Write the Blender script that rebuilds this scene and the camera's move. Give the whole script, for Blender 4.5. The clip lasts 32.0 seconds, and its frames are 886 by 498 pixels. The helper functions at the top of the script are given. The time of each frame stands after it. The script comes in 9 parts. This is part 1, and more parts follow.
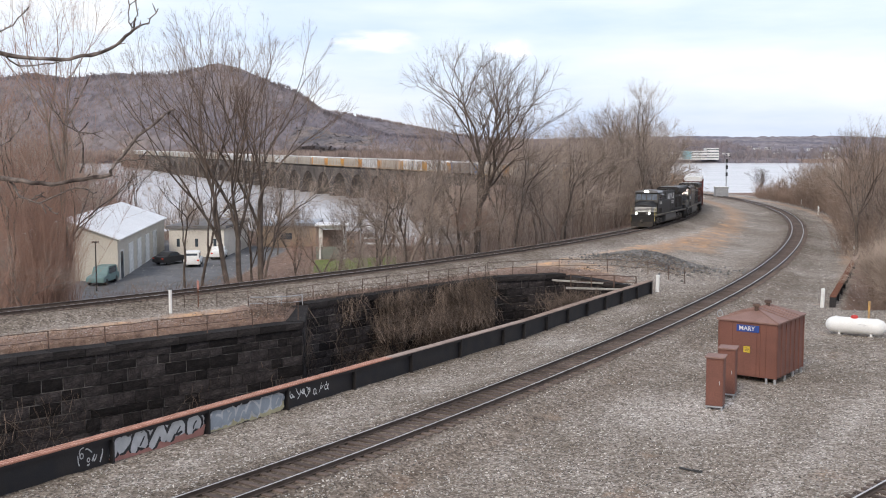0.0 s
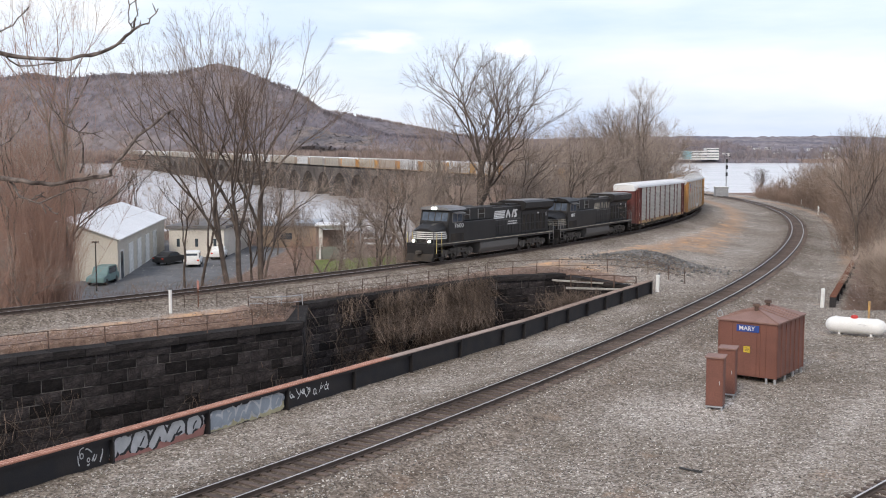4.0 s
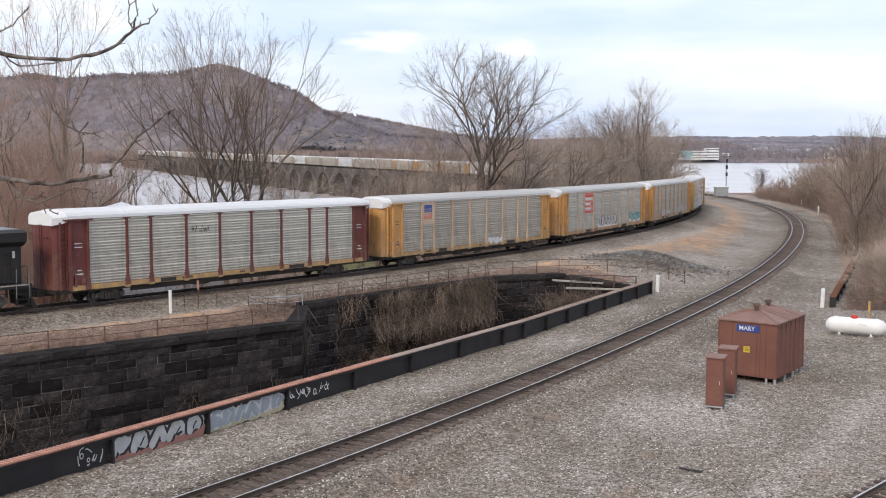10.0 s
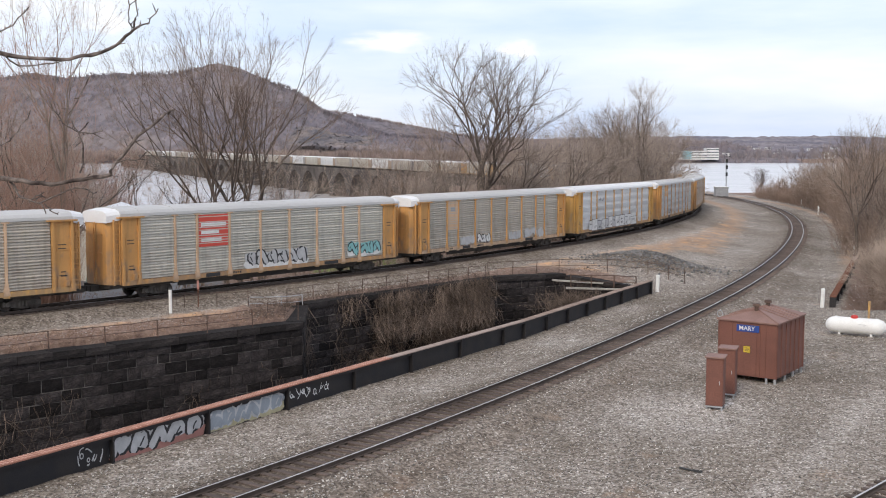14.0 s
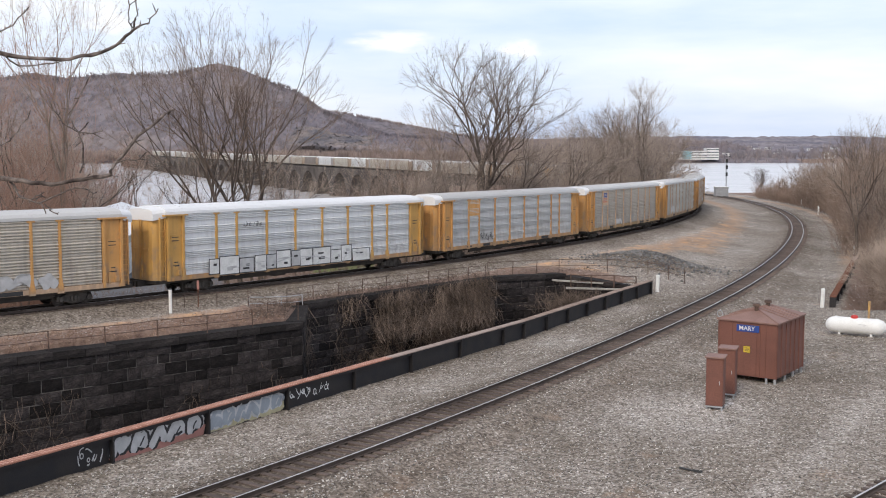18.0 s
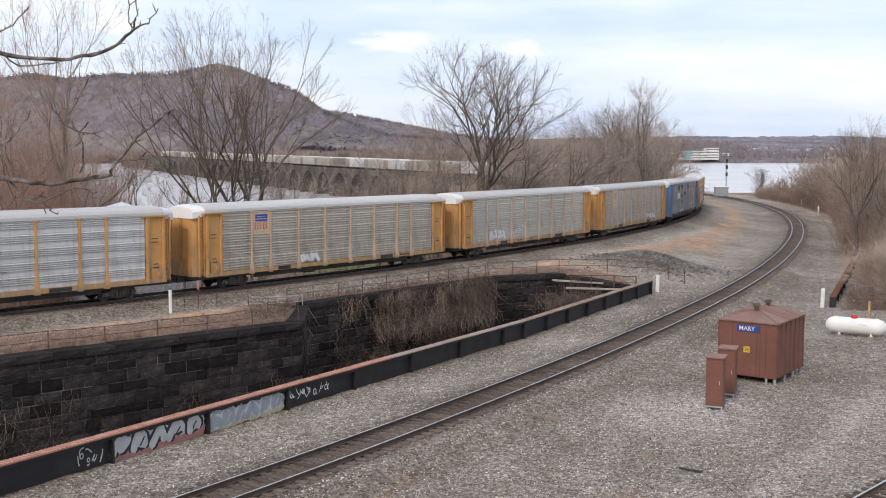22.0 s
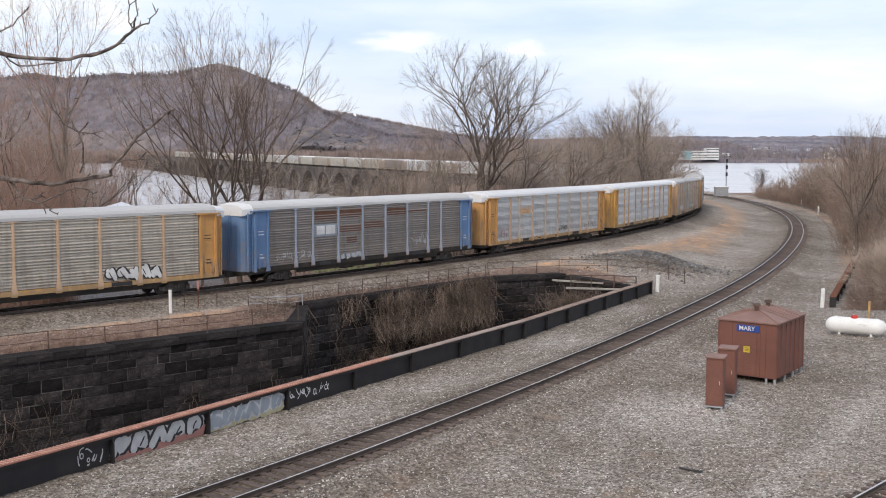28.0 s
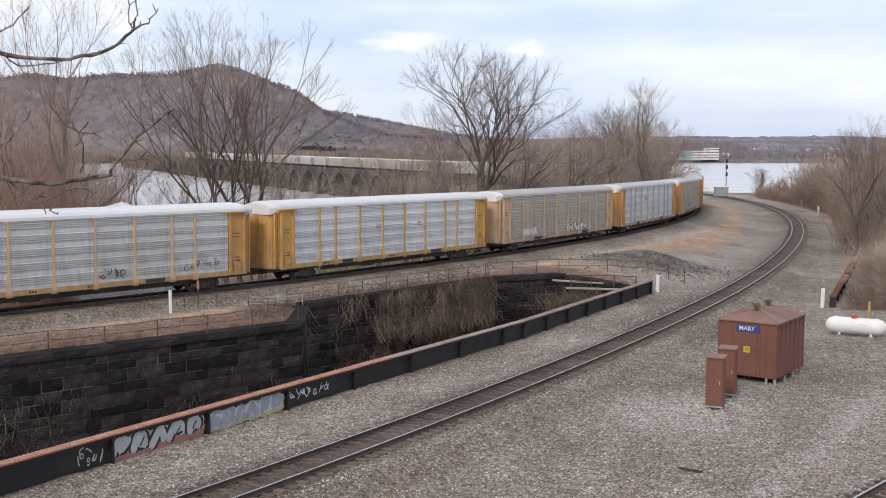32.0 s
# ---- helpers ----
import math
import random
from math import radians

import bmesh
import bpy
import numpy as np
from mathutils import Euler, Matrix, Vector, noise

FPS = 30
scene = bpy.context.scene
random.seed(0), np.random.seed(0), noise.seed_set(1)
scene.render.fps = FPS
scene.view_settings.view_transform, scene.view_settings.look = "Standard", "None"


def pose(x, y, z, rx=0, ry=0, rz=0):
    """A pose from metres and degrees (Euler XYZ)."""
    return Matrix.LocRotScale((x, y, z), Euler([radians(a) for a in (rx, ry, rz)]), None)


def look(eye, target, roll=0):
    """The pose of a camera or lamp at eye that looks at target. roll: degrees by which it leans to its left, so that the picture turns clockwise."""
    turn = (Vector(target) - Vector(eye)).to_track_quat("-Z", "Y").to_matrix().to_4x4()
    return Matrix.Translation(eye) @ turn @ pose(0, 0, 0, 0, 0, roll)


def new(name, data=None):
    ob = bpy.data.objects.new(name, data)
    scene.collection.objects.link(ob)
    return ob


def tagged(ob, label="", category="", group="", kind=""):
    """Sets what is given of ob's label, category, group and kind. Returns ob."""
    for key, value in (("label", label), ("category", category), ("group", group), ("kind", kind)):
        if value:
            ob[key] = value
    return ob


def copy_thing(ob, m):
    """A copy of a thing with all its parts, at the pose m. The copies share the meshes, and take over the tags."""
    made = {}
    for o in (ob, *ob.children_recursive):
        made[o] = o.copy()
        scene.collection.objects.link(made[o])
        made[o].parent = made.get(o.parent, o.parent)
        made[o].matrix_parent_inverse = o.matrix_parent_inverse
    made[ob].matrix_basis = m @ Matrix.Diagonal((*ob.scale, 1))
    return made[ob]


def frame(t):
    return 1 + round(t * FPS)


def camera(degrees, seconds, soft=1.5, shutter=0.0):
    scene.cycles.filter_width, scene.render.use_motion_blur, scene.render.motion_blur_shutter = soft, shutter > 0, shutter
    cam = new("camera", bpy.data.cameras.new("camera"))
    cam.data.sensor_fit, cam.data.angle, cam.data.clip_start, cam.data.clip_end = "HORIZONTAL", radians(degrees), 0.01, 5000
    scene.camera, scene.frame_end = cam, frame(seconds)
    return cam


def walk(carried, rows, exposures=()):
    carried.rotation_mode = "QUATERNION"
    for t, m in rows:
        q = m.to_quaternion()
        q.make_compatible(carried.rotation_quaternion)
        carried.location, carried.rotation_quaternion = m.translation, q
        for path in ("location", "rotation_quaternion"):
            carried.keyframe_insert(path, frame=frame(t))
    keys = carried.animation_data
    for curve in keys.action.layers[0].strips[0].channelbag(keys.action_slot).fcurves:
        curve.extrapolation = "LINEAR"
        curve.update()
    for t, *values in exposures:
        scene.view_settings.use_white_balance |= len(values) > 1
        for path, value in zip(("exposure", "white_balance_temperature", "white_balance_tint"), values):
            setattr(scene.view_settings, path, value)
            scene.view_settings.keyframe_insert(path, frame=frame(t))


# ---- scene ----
# ---------------- camera: stands still on the bluff above the junction ----------------
EYE = (0.0, 0.0, 9.892)
cam = camera(43.827, 32.0, soft=1.05)
walk(cam, [(0.0, look(EYE, (0.0, 10.0, 9.892 - 0.9523))), (32.0, look(EYE, (0.0, 10.0, 9.892 - 0.9523)))],
     exposures=[(0.0, 0.22), (8.0, 0.22), (14.0, 0.18), (24.0, 0.16), (30.0, 0.15), (32.0, 0.09)])

# ---------------- world and sun: bright overcast winter day ----------------
SUN_ELEV, SUN_ROT = 38.0, 205.0
world = bpy.data.worlds.new("world")
scene.world = world
world.use_nodes = True
wn, wl = world.node_tree.nodes, world.node_tree.links
wn.clear()
w_out = wn.new("ShaderNodeOutputWorld")
w_bg = wn.new("ShaderNodeBackground")
w_bg.inputs["Strength"].default_value = 1.12
w_sky = wn.new("ShaderNodeTexSky")
w_sky.sky_type = "NISHITA"
w_sky.sun_disc = False
w_sky.sun_elevation = radians(SUN_ELEV)
w_sky.sun_rotation = radians(SUN_ROT)
w_sky.dust_density = 2.0
w_gain = wn.new("ShaderNodeMix")
w_gain.data_type = "RGBA"
w_gain.blend_type = "MULTIPLY"
w_gain.inputs[0].default_value = 1.0
w_gain.inputs[7].default_value = (0.13, 0.13, 0.13, 1)
wl.new(w_sky.outputs[0], w_gain.inputs[6])
w_tc = wn.new("ShaderNodeTexCoord")
w_map = wn.new("ShaderNodeMapping")
w_map.inputs["Scale"].default_value = (1.6, 1.6, 9.0)
w_map.inputs["Location"].default_value = (0.35, 0.2, 0.6)
wl.new(w_tc.outputs["Generated"], w_map.inputs[0])
w_noise = wn.new("ShaderNodeTexNoise")
w_noise.inputs["Scale"].default_value = 1.7
w_noise.inputs["Detail"].default_value = 6.0
w_noise.inputs["Roughness"].default_value = 0.52
wl.new(w_map.outputs[0], w_noise.inputs[0])
w_ramp = wn.new("ShaderNodeValToRGB")
w_ramp.color_ramp.elements[0].position = 0.36
w_ramp.color_ramp.elements[0].color = (0.575, 0.68, 0.905, 1)
w_ramp.color_ramp.elements[1].position = 0.66
w_ramp.color_ramp.elements[1].color = (0.90, 0.918, 0.972, 1)
wl.new(w_noise.outputs[0], w_ramp.inputs[0])
w_mix = wn.new("ShaderNodeMix")
w_mix.data_type = "RGBA"
w_mix.inputs[0].default_value = 0.80
wl.new(w_gain.outputs[2], w_mix.inputs[6])
wl.new(w_ramp.outputs[0], w_mix.inputs[7])
wl.new(w_mix.outputs[2], w_bg.inputs[0])
wl.new(w_bg.outputs[0], w_out.inputs[0])

sun = new("sun", bpy.data.lights.new("sun", "SUN"))
sun.data.energy = 1.75
sun.data.angle = radians(14)
sun.data.color = (1.0, 0.87, 0.72)
_e, _r = radians(SUN_ELEV), radians(SUN_ROT)
sun.matrix_world = look((0, 0, 200), (-200 * math.sin(_r) * math.cos(_e), -200 * math.cos(_r) * math.cos(_e), 200 - 200 * math.sin(_e)))

# ---------------- materials ----------------
def nodes_of(name):
    m = bpy.data.materials.new(name)
    m.use_nodes = True
    return m, m.node_tree.nodes, m.node_tree.links, m.node_tree.nodes["Principled BSDF"]


def mat(name, col, col2=None, rough=0.8, metal=0.0, scale=3.0, fine=60.0, bump=0.3, dist=0.01, per_object=0.0, per_island=0.0, stretch=(1, 1, 1), contrast=0.5, grain=(0.8, 1.15)):
    """A surface of two colours blotched by coarse noise, with a fine grain and relief."""
    m, n, l, b = nodes_of(name)
    b.inputs["Roughness"].default_value = rough
    b.inputs["Metallic"].default_value = metal
    b.inputs["Specular IOR Level"].default_value = 0.5 if rough < 0.75 else 0.15
    tc = n.new("ShaderNodeTexCoord")
    mp = n.new("ShaderNodeMapping")
    mp.inputs["Scale"].default_value = stretch
    l.new(tc.outputs["Object"], mp.inputs[0])
    big = n.new("ShaderNodeTexNoise")
    big.inputs["Scale"].default_value = scale
    big.inputs["Detail"].default_value = 5
    l.new(mp.outputs[0], big.inputs[0])
    small = n.new("ShaderNodeTexNoise")
    small.inputs["Scale"].default_value = fine
    small.inputs["Detail"].default_value = 3
    l.new(mp.outputs[0], small.inputs[0])
    ramp = n.new("ShaderNodeValToRGB")
    ramp.color_ramp.elements[0].position = 0.5 - 0.5 * (1 - contrast) * 0.6
    ramp.color_ramp.elements[1].position = 0.5 + 0.5 * (1 - contrast) * 0.6
    col2 = col2 or tuple(c * 0.75 for c in col)
    ramp.color_ramp.elements[0].color = (*col2, 1)
    ramp.color_ramp.elements[1].color = (*col, 1)
    l.new(big.outputs[0], ramp.inputs[0])
    mul = n.new("ShaderNodeMix")
    mul.data_type = "RGBA"
    mul.blend_type = "MULTIPLY"
    mul.inputs[0].default_value = 1.0
    l.new(ramp.outputs[0], mul.inputs[6])
    rng = n.new("ShaderNodeMapRange")
    rng.inputs["From Min"].default_value, rng.inputs["From Max"].default_value = 0.3, 0.7
    rng.inputs["To Min"].default_value, rng.inputs["To Max"].default_value = grain
    l.new(small.outputs[0], rng.inputs[0])
    last = rng.outputs[0]
    for amount, socket in ((per_object, "obj"), (per_island, "isl")):
        if amount:
            src = n.new("ShaderNodeObjectInfo").outputs["Random"] if socket == "obj" else n.new("ShaderNodeNewGeometry").outputs["Random Per Island"]
            r2 = n.new("ShaderNodeMapRange")
            r2.inputs["To Min"].default_value, r2.inputs["To Max"].default_value = 1 - amount, 1 + amount
            l.new(src, r2.inputs[0])
            mm = n.new("ShaderNodeMath")
            mm.operation = "MULTIPLY"
            l.new(last, mm.inputs[0])
            l.new(r2.outputs[0], mm.inputs[1])
            last = mm.outputs[0]
    l.new(last, mul.inputs[7])
    l.new(mul.outputs[2], b.inputs["Base Color"])
    if bump:
        bp = n.new("ShaderNodeBump")
        bp.inputs["Strength"].default_value = bump
        bp.inputs["Distance"].default_value = dist
        l.new(small.outputs[0], bp.inputs["Height"])
        l.new(bp.outputs[0], b.inputs["Normal"])
    return m


def glow(name, col, strength):
    m, n, l, b = nodes_of(name)
    b.inputs["Base Color"].default_value = (*col, 1)
    b.inputs["Emission Color"].default_value = (*col, 1)
    b.inputs["Emission Strength"].default_value = strength
    return m


M = {}
M["steel_rail"] = mat("steel_rail", (0.10, 0.075, 0.06), (0.07, 0.05, 0.04), 0.6, 0.3, 2, 40)
M["rail_shine"] = mat("rail_shine", (0.62, 0.60, 0.58), (0.50, 0.48, 0.46), 0.38, 0.7, 2, 40)
M["sleeper"] = mat("sleeper", (0.13, 0.10, 0.085), (0.07, 0.055, 0.048), 0.9, 0, 1.5, 30, 0.6, per_object=0.25, per_island=0.25)
M["bark"] = mat("bark", (0.29, 0.235, 0.195), (0.17, 0.138, 0.115), 0.9, 0, 1.5, 25, 0.6)
M["bark_dark"] = mat("bark_dark", (0.15, 0.12, 0.10), (0.085, 0.07, 0.06), 0.9, 0, 1.5, 25, 0.6)
M["twig"] = mat("twig", (0.41, 0.335, 0.28), (0.275, 0.222, 0.185), 0.9, 0, 0.5, 20, 0.0, per_object=0.2)
M["twig_dark"] = mat("twig_dark", (0.19, 0.15, 0.126), (0.12, 0.095, 0.08), 0.9, 0, 0.5, 20, 0.0, per_object=0.15)
M["twig_brown"] = mat("twig_brown", (0.285, 0.212, 0.168), (0.16, 0.118, 0.094), 0.9, 0, 0.3, 20, 0.0, per_object=0.2)
M["twig_red"] = mat("twig_red", (0.40, 0.255, 0.195), (0.27, 0.172, 0.132), 0.9, 0, 0.5, 20, 0.0, per_object=0.15)
M["stone"] = mat("stone", (0.048, 0.040, 0.038), (0.0085, 0.008, 0.0085), 0.9, 0, 0.9, 9, 1.0, 0.05, per_object=0.65, contrast=0.3, grain=(0.45, 1.55))
M["mortar"] = mat("mortar", (0.27, 0.24, 0.21), (0.012, 0.011, 0.010), 0.95, 0, 1.4, 20, 0.5, contrast=0.45)
M["girder"] = mat("girder", (0.016, 0.016, 0.019), (0.028, 0.024, 0.023), 0.65, 0.2, 1.2, 30, 0.2)
M["flange"] = mat("flange", (0.42, 0.205, 0.145), (0.31, 0.15, 0.105), 0.8, 0, 1.5, 30, 0.3)
M["shed_brown"] = mat("shed_brown", (0.178, 0.072, 0.050), (0.145, 0.059, 0.042), 0.6, 0, 1.0, 25, 0.15)
M["shed_roof"] = mat("shed_roof", (0.25, 0.145, 0.115), (0.20, 0.112, 0.088), 0.65, 0, 1.0, 25, 0.15)
M["white"] = mat("white", (0.78, 0.78, 0.76), (0.70, 0.70, 0.67), 0.5, 0, 1.5, 40, 0.1)
M["red"] = mat("red", (0.55, 0.04, 0.03), None, 0.5, 0, 2, 40, 0.1)
M["blue"] = mat("blue", (0.02, 0.06, 0.28), None, 0.5, 0, 2, 40, 0.1)
M["yellow"] = mat("yellow", (0.62, 0.44, 0.04), None, 0.6, 0, 2, 40, 0.1)
M["galv"] = mat("galv", (0.42, 0.43, 0.44), (0.33, 0.34, 0.35), 0.5, 0.4, 2, 40, 0.1)
M["black"] = mat("black", (0.018, 0.018, 0.019), (0.030, 0.028, 0.026), 0.6, 0, 1.5, 40, 0.15)
M["rust"] = mat("rust", (0.20, 0.085, 0.05), (0.12, 0.055, 0.035), 0.9, 0, 2, 40, 0.4)
M["concrete"] = mat("concrete", (0.38, 0.36, 0.33), (0.30, 0.285, 0.26), 0.9, 0, 0.8, 15, 0.4)
# Bluish base colour carries the sky reflected in the panes.
M["glass"] = mat("glass", (0.10, 0.125, 0.16), (0.06, 0.075, 0.10), 0.10, 0, 2, 40, 0)

# ---------------- mesh tools ----------------
def finish(name, bm, material, parent=None, label="", smooth=False):
    me = bpy.data.meshes.new(name)
    bm.to_mesh(me)
    bm.free()
    mats = material if isinstance(material, (list, tuple)) else [material]
    for m in mats:
        me.materials.append(m)
    if smooth:
        for p in me.polygons:
            p.use_smooth = True
    ob = new(name, me)
    if parent is not None:
        ob.parent = parent
    if label:
        ob["label"] = label
    return ob


def part(name, bm, material, parent, label="", smooth=False):
    return finish(name, bm, material, parent, label, smooth)


def raw(name, verts, faces, material, parent=None, label="", smooth=False):
    me = bpy.data.meshes.new(name)
    me.from_pydata(verts, [], faces)
    me.materials.append(material)
    if smooth:
        for p in me.polygons:
            p.use_smooth = True
    me.update()
    ob = new(name, me)
    if parent is not None:
        ob.parent = parent
    if label:
        ob["label"] = label
    return ob


def box(bm, x0, x1, y0, y1, z0, z1, mi=0):
    c = [bm.verts.new(p) for p in ((x0, y0, z0), (x1, y0, z0), (x1, y1, z0), (x0, y1, z0), (x0, y0, z1), (x1, y0, z1), (x1, y1, z1), (x0, y1, z1))]
    fs = []
    for q in ((3, 2, 1, 0), (4, 5, 6, 7), (0, 1, 5, 4), (1, 2, 6, 5), (2, 3, 7, 6), (3, 0, 4, 7)):
        f = bm.faces.new([c[i] for i in q])
        f.material_index = mi
        fs.append(f)
    return fs


def boxes(*rows):
    bm = bmesh.new()
    for r in rows:
        box(bm, *r)
    return bm


def bevel(bm, w=0.02, seg=1):
    bmesh.ops.bevel(bm, geom=bm.edges[:], offset=w, segments=seg, affect="EDGES", clamp_overlap=True)
    return bm


def cyl(bm, p, q, r0, r1=None, n=10, caps=True, mi=0):
    r1 = r0 if r1 is None else r1
    p, q = Vector(p), Vector(q)
    d = (q - p).normalized()
    a = d.orthogonal().normalized()
    b = d.cross(a)
    v0 = [bm.verts.new(p + (a * math.cos(t) + b * math.sin(t)) * r0) for t in [2 * math.pi * i / n for i in range(n)]]
    v1 = [bm.verts.new(q + (a * math.cos(t) + b * math.sin(t)) * r1) for t in [2 * math.pi * i / n for i in range(n)]]
    for i in range(n):
        f = bm.faces.new((v0[i], v0[(i + 1) % n], v1[(i + 1) % n], v1[i]))
        f.material_index = mi
    if caps:
        bm.faces.new(v0[::-1]).material_index = mi
        bm.faces.new(v1).material_index = mi
    return bm


def prism(bm, pts, y0, y1, mi=0):
    """Extrude an outline of (x, z) from y0 to y1."""
    a = [bm.verts.new((x, y0, z)) for x, z in pts]
    b = [bm.verts.new((x, y1, z)) for x, z in pts]
    k = len(pts)
    for i in range(k):
        bm.faces.new((a[i], a[(i + 1) % k], b[(i + 1) % k], b[i])).material_index = mi
    bm.faces.new(a[::-1]).material_index = mi
    bm.faces.new(b).material_index = mi
    return bm


def solid(bm, outline, x0, x1, mi=0):
    """Extrude an outline of (y, z) from x0 to x1."""
    a = [bm.verts.new((x0, y, z)) for y, z in outline]
    b = [bm.verts.new((x1, y, z)) for y, z in outline]
    k = len(outline)
    for i in range(k):
        bm.faces.new((a[i], a[(i + 1) % k], b[(i + 1) % k], b[i])).material_index = mi
    bm.faces.new(a[::-1]).material_index = mi
    bm.faces.new(b).material_index = mi
    return bm


def empty(name, m, label, category, group=""):
    ob = new(name)
    ob.matrix_basis = m
    return tagged(ob, label, category, group)


# ---------------- the two track alignments ----------------
GRADE = -0.00951


def alignment(x0, y0, head, knots, curv, lo, hi):
    s = np.arange(lo, hi, 1.0)
    k = np.interp(s, knots, curv)
    h = head + np.concatenate([[0], np.cumsum((k[1:] + k[:-1]) / 2)])
    hm = (h[1:] + h[:-1]) / 2
    x = np.concatenate([[0], np.cumsum(np.sin(hm))])
    y = np.concatenate([[0], np.cumsum(np.cos(hm))])
    i = int(-lo)
    return s, x - x[i] + x0, y - y[i] + y0, h


FAR = alignment(-46.4917, 42.0576, 0.97339, (-20, 60, 120, 180, 240, 320, 420, 520, 1100),
                (-0.00259, -0.00304, -0.00367, -0.00363, -0.00319, -0.00225, -0.00099, 0, 0), -60, 1500)
NEAR = alignment(-5.3843, 35.5206, 0.6876, (0, 30, 60, 100, 140, 180, 240), (-0.00280, -0.00181, -0.00236, -0.00157, -0.00189, -0.00248, -0.00251), -40, 400)


def far_z(s):
    return GRADE * np.clip(s - 60, -200, 300)


def near_z(s):
    return -1.416 + GRADE * np.clip(s - 60, -200, 300)


def on(line, s, off=0.0):
    """Plan point and heading at arc length s; off metres to the right of the way out."""
    a = float(np.interp(s, line[0], line[3]))
    if s > line[0][-1]:
        e = s - line[0][-1]
        return line[1][-1] + e * math.sin(a) + off * math.cos(a), line[2][-1] + e * math.cos(a) - off * math.sin(a), a
    if s < line[0][0]:
        e = s - line[0][0]
        return line[1][0] + e * math.sin(a) + off * math.cos(a), line[2][0] + e * math.cos(a) - off * math.sin(a), a
    return float(np.interp(s, line[0], line[1])) + off * math.cos(a), float(np.interp(s, line[0], line[2])) - off * math.sin(a), a


def nearest(line, x, y):
    """Arc length and signed offset (right positive) of plan points from a line."""
    x, y = np.asarray(x, float), np.asarray(y, float)
    best = np.full(x.shape, 1e18)
    idx = np.zeros(x.shape, int)
    for i in range(0, len(line[0]), 3):
        d = (x - line[1][i]) ** 2 + (y - line[2][i]) ** 2
        m = d < best
        best[m], idx[m] = d[m], i
    dx, dy, h = x - line[1][idx], y - line[2][idx], line[3][idx]
    al = dx * np.sin(h) + dy * np.cos(h)
    return line[0][idx] + np.clip(al, -3, 3), dx * np.cos(h) - dy * np.sin(h)

# ---------------- lie of the land ----------------
WATER_Z = -17.0
LOT_Z = -4.3
WALL1 = ((-40.0, 35.7), (-8.6, 66.4))
WALL2 = ((-9.05, 72.2), (4.4, 88.87), (10.4, 93.3))
GIRDER = ((-24.0, 18.6), (4.7, 64.9), (16.34, 86.3))
PIT = (WALL1[0], WALL1[1], WALL2[0], WALL2[1], WALL2[2], (16.0, 90.0), GIRDER[2], GIRDER[1], GIRDER[0], (-44.0, 28.0))
PIT_Z = -6.6
# where the sheet of the ground drops: behind the wall faces, and inside the girder
DROP = ((-40.55, 36.25), (-9.2, 67.1), (-9.75, 72.6), (3.8, 89.4), (10.3, 94.1), (17.0, 90.6), (15.0, 86.0), (3.6, 65.4), (-25.2, 18.9), (-44.6, 28.0))


def smooth01(t):
    t = np.clip(t, 0, 1)
    return t * t * (3 - 2 * t)


def inside(poly, x, y):
    """Signed distance to a polygon, positive inside."""
    x, y = np.asarray(x, float), np.asarray(y, float)
    d = np.full(x.shape, 1e9)
    inn = np.zeros(x.shape, bool)
    k = len(poly)
    for i in range(k):
        (ax, ay), (bx, by) = poly[i], poly[(i + 1) % k]
        ex, ey = bx - ax, by - ay
        t = np.clip(((x - ax) * ex + (y - ay) * ey) / (ex * ex + ey * ey), 0, 1)
        d = np.minimum(d, np.hypot(x - ax - t * ex, y - ay - t * ey))
        c = ((ay > y) != (by > y)) & (x < (bx - ax) * (y - ay) / (by - ay + 1e-12) + ax)
        inn ^= c
    return np.where(inn, d, -d)


